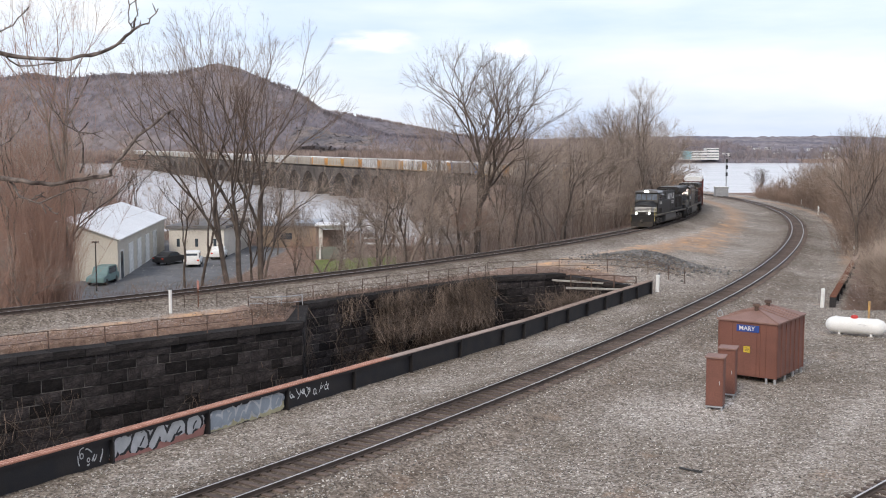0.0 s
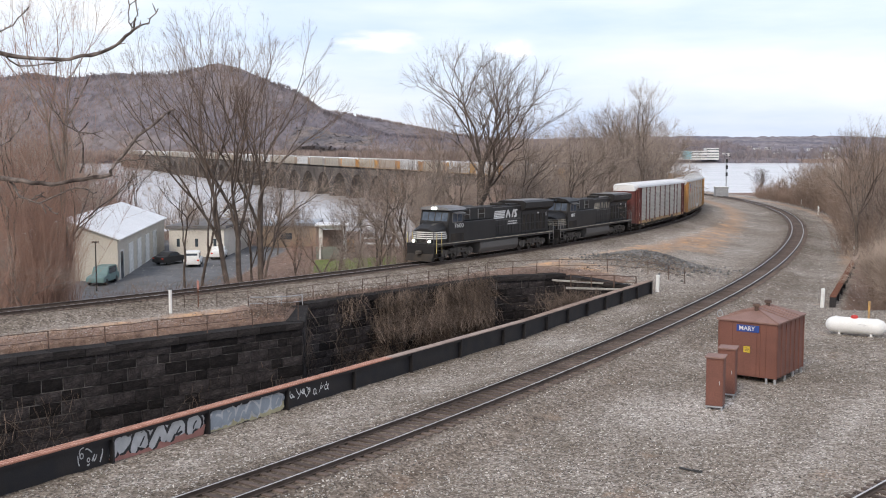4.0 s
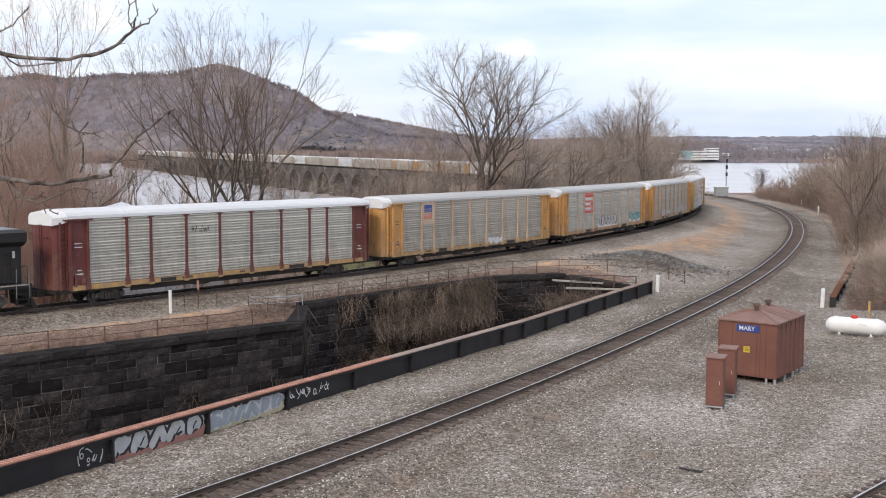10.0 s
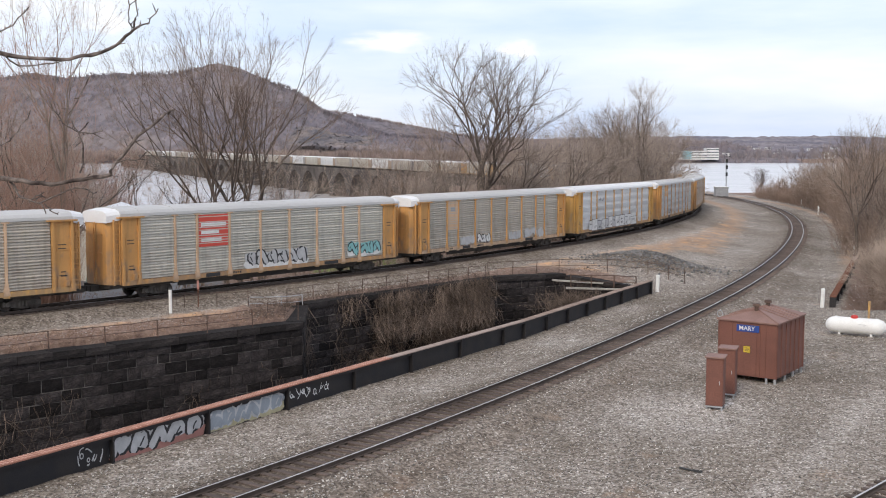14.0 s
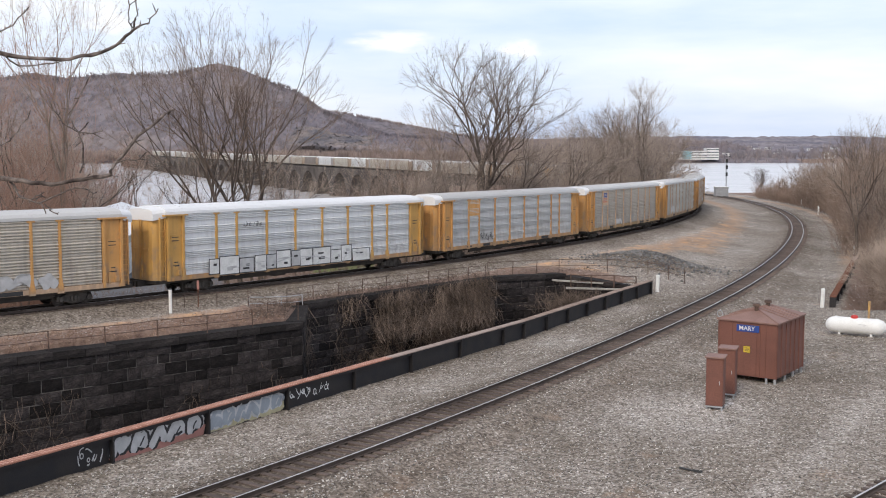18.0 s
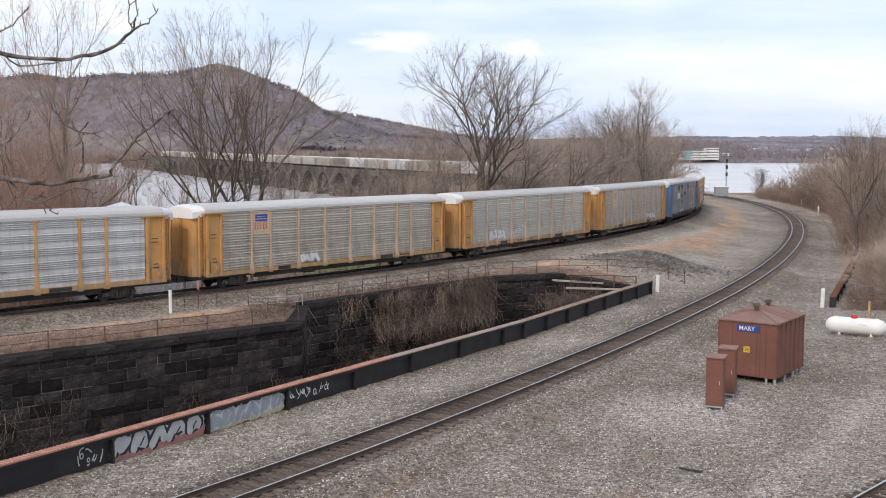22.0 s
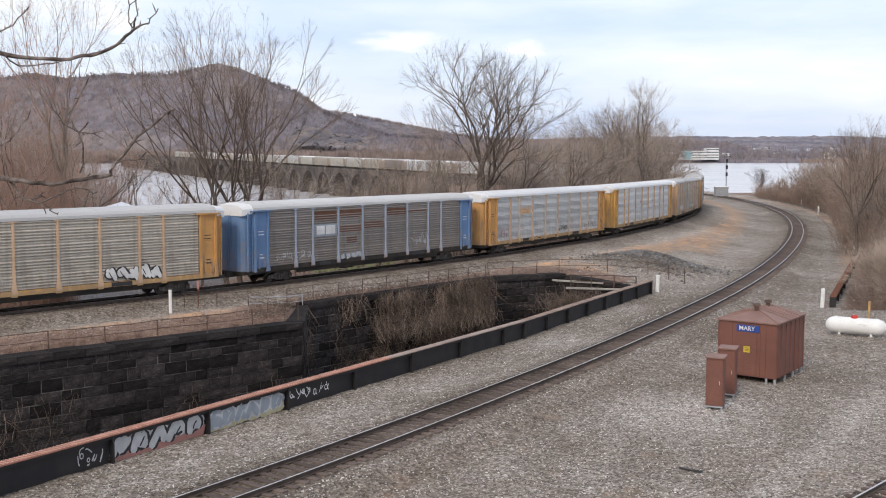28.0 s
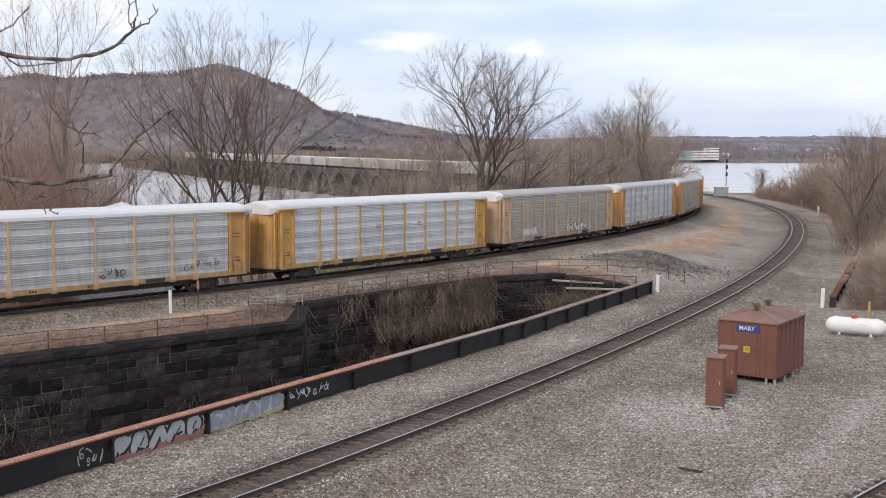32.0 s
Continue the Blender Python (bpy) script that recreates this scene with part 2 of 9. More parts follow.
def land_z(x, y, pit=True):
    """Height of the ground, without stones."""
    x, y = np.asarray(x, float), np.asarray(y, float)
    sf, df = nearest(FAR, x, y)
    sn, dn = nearest(NEAR, x, y)
    zf, zn = far_z(sf) - 0.215, near_z(sn) - 0.215
    # ballast shoulders
    zf_g = zf - 0.50 * smooth01((np.abs(df) - 1.9) / 1.6)
    zn_g = zn - 0.37 * smooth01((np.abs(dn) - 1.9) / 1.6)
    w = np.clip(np.abs(df), 0, None) / (np.abs(df) + np.abs(dn) + 1e-6)
    z = np.where(dn > 0, zn_g, np.where(df < 0, zf_g, zf_g + (zn_g - zf_g) * smooth01((w - 0.1) / 0.8)))
    # bank down to the low ground beyond the far track
    lot = np.minimum(zf_g, LOT_Z + 0.0 * x)
    bank = smooth01((-df - 4.5) / 11.0)
    z = np.where(df < 0, zf_g + (lot - zf_g) * bank, z)
    # wooded bank right of the curve, and the underpass beyond the rusty parapet
    right = smooth01((dn - 8.5 - 0.02 * np.clip(sn - 100, 0, 400)) / 7.0) * smooth01((sn - 92) / 10)
    z = z - 2.0 * right
    gd = ((x - 28.6) * 0.9285 - (y - 79.4) * 0.3714)
    z = np.where((gd > 0.3) & (y > 78.6) & (y < 124), np.minimum(z, -2.2 - 2.2 * smooth01((gd - 0.3) / 2.5)), z)
    # rubble heap between the tracks
    z = z + 1.45 * np.exp(-(((x - 19.3) * 0.94 + (y - 103.0) * -0.34) / 4.6) ** 2 - (((x - 19.3) * 0.34 + (y - 103.0) * 0.94) / 4.0) ** 2)
    # river
    west = smooth01((y - 186.0 + 30.0 * smooth01((x + 14.0) / 8.0) - 5 * np.sin(x / 23.0)) / 12.0) * smooth01((-df - 27.0) / 10.0)
    east = smooth01((y - 392.0 - 12 * np.sin(x / 35.0)) / 26.0)
    z = z + (WATER_Z - 3.0 - z) * np.maximum(west, east)
    far_bank = smooth01((y - 1440.0 - 30 * np.sin(x / 170.0)) / 260.0)
    z = z + (WATER_Z + 2.6 - z) * far_bank
    if pit:
        d = inside(DROP, x, y)
        z = np.where(d > 0, PIT_Z + 0.15 * np.sin(x * 1.7) * np.sin(y * 1.3), z)
    return z


def stretch(lo, hi, step, far_lo, far_hi, grow=1.22):
    a = list(np.arange(lo, hi + 1e-6, step))
    d = step
    while a[-1] < far_hi:
        d *= grow
        a.append(a[-1] + d)
    d = step
    while a[0] > far_lo:
        d *= grow
        a.insert(0, a[0] - d)
    return np.array(a)


gx = stretch(-48, 76, 0.8, -4600, 4600)
gy = stretch(14, 140, 0.8, -400, 4900, 1.10)
GX, GY = np.meshgrid(gx, gy)
GZ = land_z(GX.ravel(), GY.ravel()).reshape(GX.shape)
rng = np.random.default_rng(4)
near_mask = (np.abs(GX) < 60) & (GY < 85)
GZ = GZ + np.where(near_mask, rng.normal(0, 0.012, GX.shape), 0)
nxg, nyg = len(gx), len(gy)
ii = np.arange(nxg * nyg).reshape(nyg, nxg)
gf = np.stack([ii[:-1, :-1], ii[:-1, 1:], ii[1:, 1:], ii[1:, :-1]], -1).reshape(-1, 4)


def ground_material():
    m, n, l, b = nodes_of("gravel_ground")
    b.inputs["Roughness"].default_value = 0.95
    b.inputs["Specular IOR Level"].default_value = 0.2
    tc = n.new("ShaderNodeTexCoord")

    def noise_tex(scale, detail=4, rough=0.55, src=None):
        t = n.new("ShaderNodeTexNoise")
        t.inputs["Scale"].default_value = scale
        t.inputs["Detail"].default_value = detail
        t.inputs["Roughness"].default_value = rough
        l.new(src or tc.outputs["Object"], t.inputs[0])
        return t.outputs[0]

    def ramp(src, stops):
        r = n.new("ShaderNodeValToRGB")
        while len(r.color_ramp.elements) < len(stops):
            r.color_ramp.elements.new(0.5)
        for e, (p, c) in zip(r.color_ramp.elements, stops):
            e.position, e.color = p, (*c, 1)
        l.new(src, r.inputs[0])
        return r.outputs[0]

    def mix(fac, a, c, mode="MIX"):
        x = n.new("ShaderNodeMix")
        x.data_type, x.blend_type = "RGBA", mode
        for sock, v in ((0, fac), (6, a), (7, c)):
            if isinstance(v, (int, float)):
                x.inputs[sock].default_value = v
            elif isinstance(v, tuple):
                x.inputs[sock].default_value = (*v, 1)
            else:
                l.new(v, x.inputs[sock])
        return x.outputs[2]

    vor = n.new("ShaderNodeTexVoronoi")
    vor.inputs["Scale"].default_value = 13.0
    l.new(tc.outputs["Object"], vor.inputs[0])
    stones = ramp(vor.outputs["Color"], [(0.0, (0.075, 0.063, 0.053)), (0.45, (0.245, 0.213, 0.183)), (0.8, (0.40, 0.360, 0.318)), (1.0, (0.68, 0.645, 0.60))])
    broad = ramp(noise_tex(0.09, 5), [(0.33, (0.74, 0.71, 0.67)), (0.52, (1.0, 0.98, 0.96)), (0.68, (1.16, 1.16, 1.16))])
    gravel = mix(1.0, stones, broad, "MULTIPLY")
    grime = ramp(noise_tex(0.7, 5), [(0.4, (0.86, 0.84, 0.81)), (0.7, (1.06, 1.06, 1.06))])
    gravel = mix(1.0, gravel, grime, "MULTIPLY")
    clods = ramp(noise_tex(3.2, 4, 0.6), [(0.36, (0.72, 0.70, 0.67)), (0.52, (1.0, 1.0, 1.0)), (0.66, (1.20, 1.20, 1.19))])
    gravel = mix(1.0, gravel, clods, "MULTIPLY")
    # layer weights painted per vertex: brown soil, dead grass litter, asphalt
    at = n.new("ShaderNodeAttribute")
    at.attribute_name = "cover"
    sep = n.new("ShaderNodeSeparateColor")
    l.new(at.outputs["Color"], sep.inputs[0])
    soil_c = ramp(noise_tex(0.8, 6, 0.6), [(0.32, (0.24, 0.185, 0.145)), (0.5, (0.36, 0.235, 0.155)), (0.66, (0.52, 0.30, 0.15))])
    litter = ramp(noise_tex(2.2, 6, 0.7), [(0.3, (0.075, 0.052, 0.042)), (0.47, (0.19, 0.125, 0.095)), (0.6, (0.25, 0.175, 0.135)), (0.72, (0.38, 0.29, 0.23))])
    asph = ramp(noise_tex(0.6, 5), [(0.3, (0.115, 0.115, 0.118)), (0.7, (0.17, 0.17, 0.172))])

    def edged(sock, scale):
        ad = n.new("ShaderNodeMath")
        ad.operation = "MULTIPLY_ADD"
        ad.inputs[1].default_value = 2.2
        l.new(sock, ad.inputs[0])
        nz = n.new("ShaderNodeMapRange")
        nz.inputs["From Min"].default_value, nz.inputs["From Max"].default_value = 0.3, 0.7
        nz.inputs["To Min"].default_value, nz.inputs["To Max"].default_value = -1.15, -0.05
        l.new(noise_tex(scale, 6, 0.65), nz.inputs[0])
        l.new(nz.outputs[0], ad.inputs[2])
        ad.use_clamp = True
        return ad.outputs[0]

    col = mix(edged(sep.outputs[0], 0.45), gravel, soil_c)
    col = mix(edged(sep.outputs[1], 0.8), col, litter)
    col = mix(edged(sep.outputs[2], 0.3), col, asph)
    stain = ramp(at.outputs["Alpha"], [(0.0, (1, 1, 1)), (1.0, (0.50, 0.45, 0.41))])
    col = mix(1.0, col, stain, "MULTIPLY")
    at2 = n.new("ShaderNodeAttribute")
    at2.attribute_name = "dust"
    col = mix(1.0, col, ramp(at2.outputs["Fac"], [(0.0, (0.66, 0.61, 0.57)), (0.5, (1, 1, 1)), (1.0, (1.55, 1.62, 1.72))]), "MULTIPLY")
    l.new(col, b.inputs["Base Color"])
    bp = n.new("ShaderNodeBump")
    bp.inputs["Strength"].default_value = 0.9
    bp.inputs["Distance"].default_value = 0.05
    l.new(vor.outputs["Distance"], bp.inputs["Height"])
    l.new(bp.outputs[0], b.inputs["Normal"])
    return m


M["ground"] = ground_material()
ground = raw("ground", np.stack([GX.ravel(), GY.ravel(), GZ.ravel()], -1).tolist(), gf.tolist(), M["ground"], None, "", True)
tagged(ground, "grey crushed stone yard with brown soil patches and dead grass", "ground", kind="structure")


def cover_of(x, y):
    """Soil, litter and asphalt shares of the ground."""
    sf, df = nearest(FAR, x, y)
    sn, dn = nearest(NEAR, x, y)
    between = (df > 3) & (dn < -3)
    soil = np.where(between, smooth01((df - 3.6) / 1.5) * (0.62 - 0.3 * smooth01((df - 8) / 10)), 0.0)
    soil = soil * smooth01((-dn - 9) / 4)
    soil = np.where(between & (sf > 105), 0.60 * smooth01((df - 3) / 4) * smooth01((-dn - 4) / 6), soil)
    soil = np.maximum(soil, 0.60 * np.exp(-((dn - 6.6) / 1.3) ** 2) * smooth01((sn - 70) / 30))
    soil = np.where((dn > 2.6) & (dn < 20) & (sn < 60), 0.17, soil)
    soil = soil * (1 - np.exp(-(((x - 10.9) / 5.0) ** 2 + ((y - 46.6) / 5.0) ** 2)))
    heap = np.exp(-(((x - 19.8) * 0.94 + (y - 103.0) * -0.34) / 5.4) ** 2 - (((x - 19.8) * 0.34 + (y - 103.0) * 0.94) / 4.6) ** 2)
    soil = soil * (1 - 0.9 * np.clip(heap * 2, 0, 1))
    w1 = (np.abs(x) < 60) & (df > 4.6) & (inside(PIT, x, y) > -5.5) & (sf < 95) & (dn < -9.5)
    litter = np.where(w1, smooth01((inside(PIT, x, y) + 5.5) / 2.0), 0.0)
    litter = np.maximum(litter, smooth01((-df - 3.6) / 1.5))
    litter = np.maximum(litter, smooth01((dn - 8.0 - 0.02 * np.clip(sn - 100, 0, 400)) / 3) * smooth01((sn - 90) / 10))
    litter = np.maximum(litter, smooth01(((x - 28.6) * 0.9285 - (y - 79.4) * 0.3714) / 1.0) * smooth01((y - 77.5) / 2.0) * (y < 130))
    litter = np.maximum(litter, smooth01((y - 330) / 30))
    lot = inside(((-52, 92), (-37, 90), (-22, 104), (-20, 150), (-40, 165), (-62, 150), (-70, 110)), x, y)
    asph = smooth01(lot / 2)
    return soil, litter * (1 - asph), asph


def stain_of(x, y):
    """Oil and rust dust along the tracks, coarse dark rubble on the heap."""
    out = 0.0
    for line in (FAR, NEAR):
        d = np.abs(nearest(line, x, y)[1])
        out = np.maximum(out, 0.85 * (1 - smooth01((d - 1.0) / 1.1)))
        if line is FAR:
            out = np.maximum(out, 0.32 * (1 - smooth01((d - 2.2) / 1.4)))
    heap = np.exp(-(((x - 19.8) * 0.94 + (y - 103.0) * -0.34) / 5.2) ** 2 - (((x - 19.8) * 0.34 + (y - 103.0) * 0.94) / 4.4) ** 2)
    return np.maximum(out, 0.75 * smooth01((heap - 0.2) / 0.3))


cov = np.stack([*cover_of(GX.ravel(), GY.ravel()), stain_of(GX.ravel(), GY.ravel())], -1).astype(np.float32)
layer = ground.data.color_attributes.new("cover", "FLOAT_COLOR", "POINT")
layer.data.foreach_set("color", cov.ravel())



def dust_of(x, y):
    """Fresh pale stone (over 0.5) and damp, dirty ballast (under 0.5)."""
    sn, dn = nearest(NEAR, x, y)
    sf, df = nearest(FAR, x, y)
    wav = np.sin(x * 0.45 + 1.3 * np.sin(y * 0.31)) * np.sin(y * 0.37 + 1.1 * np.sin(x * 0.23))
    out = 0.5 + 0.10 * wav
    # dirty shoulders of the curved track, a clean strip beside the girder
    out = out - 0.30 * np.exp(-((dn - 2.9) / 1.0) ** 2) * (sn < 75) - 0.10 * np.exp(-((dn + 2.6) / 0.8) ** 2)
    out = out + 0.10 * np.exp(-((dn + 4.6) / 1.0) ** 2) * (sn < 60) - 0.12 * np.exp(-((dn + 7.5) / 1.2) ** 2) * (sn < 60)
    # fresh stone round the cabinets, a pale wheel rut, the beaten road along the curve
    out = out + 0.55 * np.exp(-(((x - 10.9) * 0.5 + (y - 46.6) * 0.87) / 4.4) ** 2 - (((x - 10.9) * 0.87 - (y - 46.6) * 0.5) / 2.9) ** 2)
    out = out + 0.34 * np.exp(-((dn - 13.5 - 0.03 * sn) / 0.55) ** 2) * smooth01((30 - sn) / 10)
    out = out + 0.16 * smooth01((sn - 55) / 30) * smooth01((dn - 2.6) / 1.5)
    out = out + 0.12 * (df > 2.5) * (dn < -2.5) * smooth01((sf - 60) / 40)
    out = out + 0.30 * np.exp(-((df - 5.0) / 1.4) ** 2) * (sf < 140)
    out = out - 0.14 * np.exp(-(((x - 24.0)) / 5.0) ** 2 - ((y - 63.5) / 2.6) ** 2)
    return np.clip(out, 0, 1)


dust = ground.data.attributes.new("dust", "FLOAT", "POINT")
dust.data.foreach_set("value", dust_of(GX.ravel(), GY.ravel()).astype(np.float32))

# river
bm = bmesh.new()
for a in ((-4600, 150), (4600, 150), (4600, 1800), (-4600, 1800)):
    bm.verts.new((*a, WATER_Z))
bm.faces.new(bm.verts)
# The bright sky's reflection is put into the pale base colour.
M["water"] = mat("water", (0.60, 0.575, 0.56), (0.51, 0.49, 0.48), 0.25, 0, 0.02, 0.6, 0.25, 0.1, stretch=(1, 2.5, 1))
river = tagged(finish("water", bm, M["water"]), "wide river with faint ripples, pale sky reflection in its colour", "river", kind="structure")

# ---------------- railway tracks ----------------
RAIL = ((-0.075, -0.17), (0.075, -0.17), (0.075, -0.155), (0.012, -0.135), (0.012, -0.045), (0.036, -0.035), (0.036, 0.0), (-0.036, 0.0), (-0.036, -0.035), (-0.012, -0.045), (-0.012, -0.135), (-0.075, -0.155))


def rail_mesh(name, line, zfun, off, s0, s1, parent, step=2.0):
    vs, fs = [], []
    k = len(RAIL)
    ss = np.arange(s0, s1 + 0.1, step)
    for s in ss:
        for (u, z) in RAIL:
            x, y, a = on(line, float(s), off + u)
            vs.append((x, y, float(zfun(s)) + z))
    for i in range(len(ss) - 1):
        for j in range(k):
            fs.append((i * k + j, i * k + (j + 1) % k, (i + 1) * k + (j + 1) % k, (i + 1) * k + j))
    ob = raw(name, vs, fs, M["steel_rail"], parent)
    ob.data.materials.append(M["rail_shine"])
    for p in ob.data.polygons:
        if p.index % k == 6:
            p.material_index = 1
    return ob


def sleeper_shape():
    return bevel(boxes((-1.28, 1.28, -0.115, 0.115, -0.12, 0.06)), 0.012)


def sleepers(parent, line, zfun, ranges_near, ranges_far, spacing=0.53):
    bm = sleeper_shape()
    me = bpy.data.meshes.new("sleeper")
    bm.to_mesh(me)
    bm.free()
    me.materials.append(M["sleeper"])
    rnd = random.Random(7)
    for s in np.arange(*ranges_near, spacing):
        x, y, a = on(line, float(s), rnd.uniform(-0.05, 0.05))
        ob = new("sleeper", me)
        ob.parent = parent
        ob.matrix_basis = pose(x, y, float(zfun(s)) - 0.225 + rnd.uniform(-0.01, 0.006), 0, 0, -math.degrees(a) + rnd.uniform(-1.2, 1.2))
    bvs = [v.co.copy() for v in me.vertices]
    bfs = [tuple(p.vertices) for p in me.polygons]
    vs, fs = [], []
    for lo, hi in ranges_far:
        for s in np.arange(lo, hi, spacing):
            x, y, a = on(line, float(s), rnd.uniform(-0.05, 0.05))
            mm = pose(x, y, float(zfun(s)) - 0.225 + rnd.uniform(-0.01, 0.006), 0, 0, -math.degrees(a) + rnd.uniform(-1, 1))
            o = len(vs)
            vs += [tuple(mm @ v) for v in bvs]
            fs += [tuple(o + i for i in f) for f in bfs]
    tagged(raw("sleeper", vs, fs, M["sleeper"], parent), kind="stuff")


def track(name, line, zfun, s0, s1, near_rng, far_rng, label, step=2.0):
    root = empty(name, Matrix(), label, "railway track", "tracks")
    for side in (-1, 1):
        rail_mesh("rail", line, zfun, side * 0.754, s0, s1, root, step)
    sleepers(root, line, zfun, near_rng, far_rng)
    return root


track("curved_track", NEAR, near_z, -38, 390, (-16, 138), ((-38, -16), (138, 300)), "curved railway track with shiny rails on wooden sleepers in grey ballast")
track("main_track", FAR, far_z, -59, 470, (8, 120), ((-59, 8), (120, 330)), "curved main line track beside the wooded bank, rails on wooden sleepers")
SIDE = alignment(13.97 - 30 * 0.691, 33.97 - 30 * 0.723, 0.763, (0, 100), (0.0, 0.0), -10, 70)
track("siding_track", SIDE, lambda s: -1.30 + 0 * np.asarray(s), -8, 66, (-8, 66), (), "railway siding at the edge of the stone yard")


# ---------------- paints, lettering and sprayed marks ----------------
def paint(name, col, dirt=0.6, rough=0.6, scale=0.7, stretch=(1, 1, 1)):
    return mat(name, col, tuple(c * dirt for c in col), rough, 0, scale, 25, 0.1, 0.005, per_object=0.06, stretch=stretch, contrast=0.25, grain=(0.93, 1.05))


def car_paint(name, col, rough=0.6, soot=0.45, rust=0.35, dust=(0.24, 0.185, 0.14)):
    """Paint of a freight car: blotches, upright soot streaks, and rust with dust thrown up on its foot."""
    m, n, l, b = nodes_of(name)
    b.inputs["Roughness"].default_value = rough
    b.inputs["Specular IOR Level"].default_value = 0.35
    tc = n.new("ShaderNodeTexCoord")

    def tex(scale, stretch, detail=5):
        mp = n.new("ShaderNodeMapping")
        mp.inputs["Scale"].default_value = stretch
        l.new(tc.outputs["Object"], mp.inputs[0])
        t = n.new("ShaderNodeTexNoise")
        t.inputs["Scale"].default_value, t.inputs["Detail"].default_value = scale, detail
        l.new(mp.outputs[0], t.inputs[0])
        return t.outputs[0]

    def fac(src, lo, hi, a, c):
        r = n.new("ShaderNodeMapRange")
        for key, v in zip(("From Min", "From Max", "To Min", "To Max"), (lo, hi, a, c)):
            r.inputs[key].default_value = v
        l.new(src, r.inputs[0])
        return r.outputs[0]

    def mix(f, a, c, mode="MIX"):
        x = n.new("ShaderNodeMix")
        x.data_type, x.blend_type = "RGBA", mode
        for sock, v in ((0, f), (6, a), (7, c)):
            if isinstance(v, (int, float)):
                x.inputs[sock].default_value = v
            elif isinstance(v, tuple):
                x.inputs[sock].default_value = (*v, 1)
            else:
                l.new(v, x.inputs[sock])
        return x.outputs[2]

    out = mix(fac(tex(0.5, (0.5, 1, 1)), 0.35, 0.65, 0.0, 1.0), tuple(c * 0.80 for c in col), col)
    out = mix(fac(tex(1.0, (2.6, 2.6, 0.22), 7), 0.50, 0.72, 0.0, soot), out, tuple(0.25 * c + 0.03 for c in col))
    out = mix(fac(tex(18.0, (1, 1, 0.5), 3), 0.3, 0.7, 0.0, 0.22), out, tuple(c * 0.6 for c in col))
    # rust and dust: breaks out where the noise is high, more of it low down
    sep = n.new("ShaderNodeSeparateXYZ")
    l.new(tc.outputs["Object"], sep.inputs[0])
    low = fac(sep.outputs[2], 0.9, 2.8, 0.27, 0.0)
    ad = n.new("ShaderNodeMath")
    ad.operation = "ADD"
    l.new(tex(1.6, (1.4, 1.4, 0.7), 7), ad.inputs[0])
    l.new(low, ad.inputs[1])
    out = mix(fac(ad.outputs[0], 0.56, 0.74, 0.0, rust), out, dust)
    rnd = fac(n.new("ShaderNodeObjectInfo").outputs["Random"], 0, 1, 0.94, 1.06)
    out = mix(1.0, out, rnd, "MULTIPLY")
    l.new(out, b.inputs["Base Color"])
    return m


M["loco_black"] = mat("loco_black", (0.007, 0.007, 0.008), (0.016, 0.014, 0.013), 0.5, 0, 0.7, 30, 0.05, 0.004, stretch=(1, 1, 0.4))
M["loco_grey"] = mat("loco_grey", (0.20, 0.20, 0.20), (0.12, 0.115, 0.11), 0.6, 0, 0.7, 30, 0.05, 0.004)
M["truck_dirt"] = mat("truck_dirt", (0.135, 0.12, 0.105), (0.06, 0.053, 0.047), 0.85, 0, 2.0, 30, 0.3)
M["wheel"] = mat("wheel", (0.10, 0.085, 0.075), (0.06, 0.05, 0.045), 0.7, 0.3, 2.0, 30, 0.2)
M["cream"] = mat("cream", (0.40, 0.36, 0.28), (0.17, 0.15, 0.125), 0.7, 0, 1.5, 30, 0.05)
M["rail_yellow"] = paint("rail_yellow", (0.62, 0.52, 0.20))
# Grey, not body black: the cab roof's glare is put into the colour.
M["loco_roof"] = mat("loco_roof", (0.24, 0.24, 0.245), (0.17, 0.17, 0.175), 0.35, 0.2, 0.7, 30, 0.05, 0.004)
M["decal_white"] = mat("decal_white", (0.72, 0.72, 0.70), (0.58, 0.58, 0.56), 0.6, 0, 1.5, 30, 0)
M["tank_grey"] = mat("tank_grey", (0.095, 0.09, 0.085), (0.065, 0.06, 0.056), 0.55, 0, 0.5, 30, 0.05, stretch=(0.3, 1, 1))
M["headlight"] = glow("headlight", (1.0, 0.93, 0.80), 25.0)
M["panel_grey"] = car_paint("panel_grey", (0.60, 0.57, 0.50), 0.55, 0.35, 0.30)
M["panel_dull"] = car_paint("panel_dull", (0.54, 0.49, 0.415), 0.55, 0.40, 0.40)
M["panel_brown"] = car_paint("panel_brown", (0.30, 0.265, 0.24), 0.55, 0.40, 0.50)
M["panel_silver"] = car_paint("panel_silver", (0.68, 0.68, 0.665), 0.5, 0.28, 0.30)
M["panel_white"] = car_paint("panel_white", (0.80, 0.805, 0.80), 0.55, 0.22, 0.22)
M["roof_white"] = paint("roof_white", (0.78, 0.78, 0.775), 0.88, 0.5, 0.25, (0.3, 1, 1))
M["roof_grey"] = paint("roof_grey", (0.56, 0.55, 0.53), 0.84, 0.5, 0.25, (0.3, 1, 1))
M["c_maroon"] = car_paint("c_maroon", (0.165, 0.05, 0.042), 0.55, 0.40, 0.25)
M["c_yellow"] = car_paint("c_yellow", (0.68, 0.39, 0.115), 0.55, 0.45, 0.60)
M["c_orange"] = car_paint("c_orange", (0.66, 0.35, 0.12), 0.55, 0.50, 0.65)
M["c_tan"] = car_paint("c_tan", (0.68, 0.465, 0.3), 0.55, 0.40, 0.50)
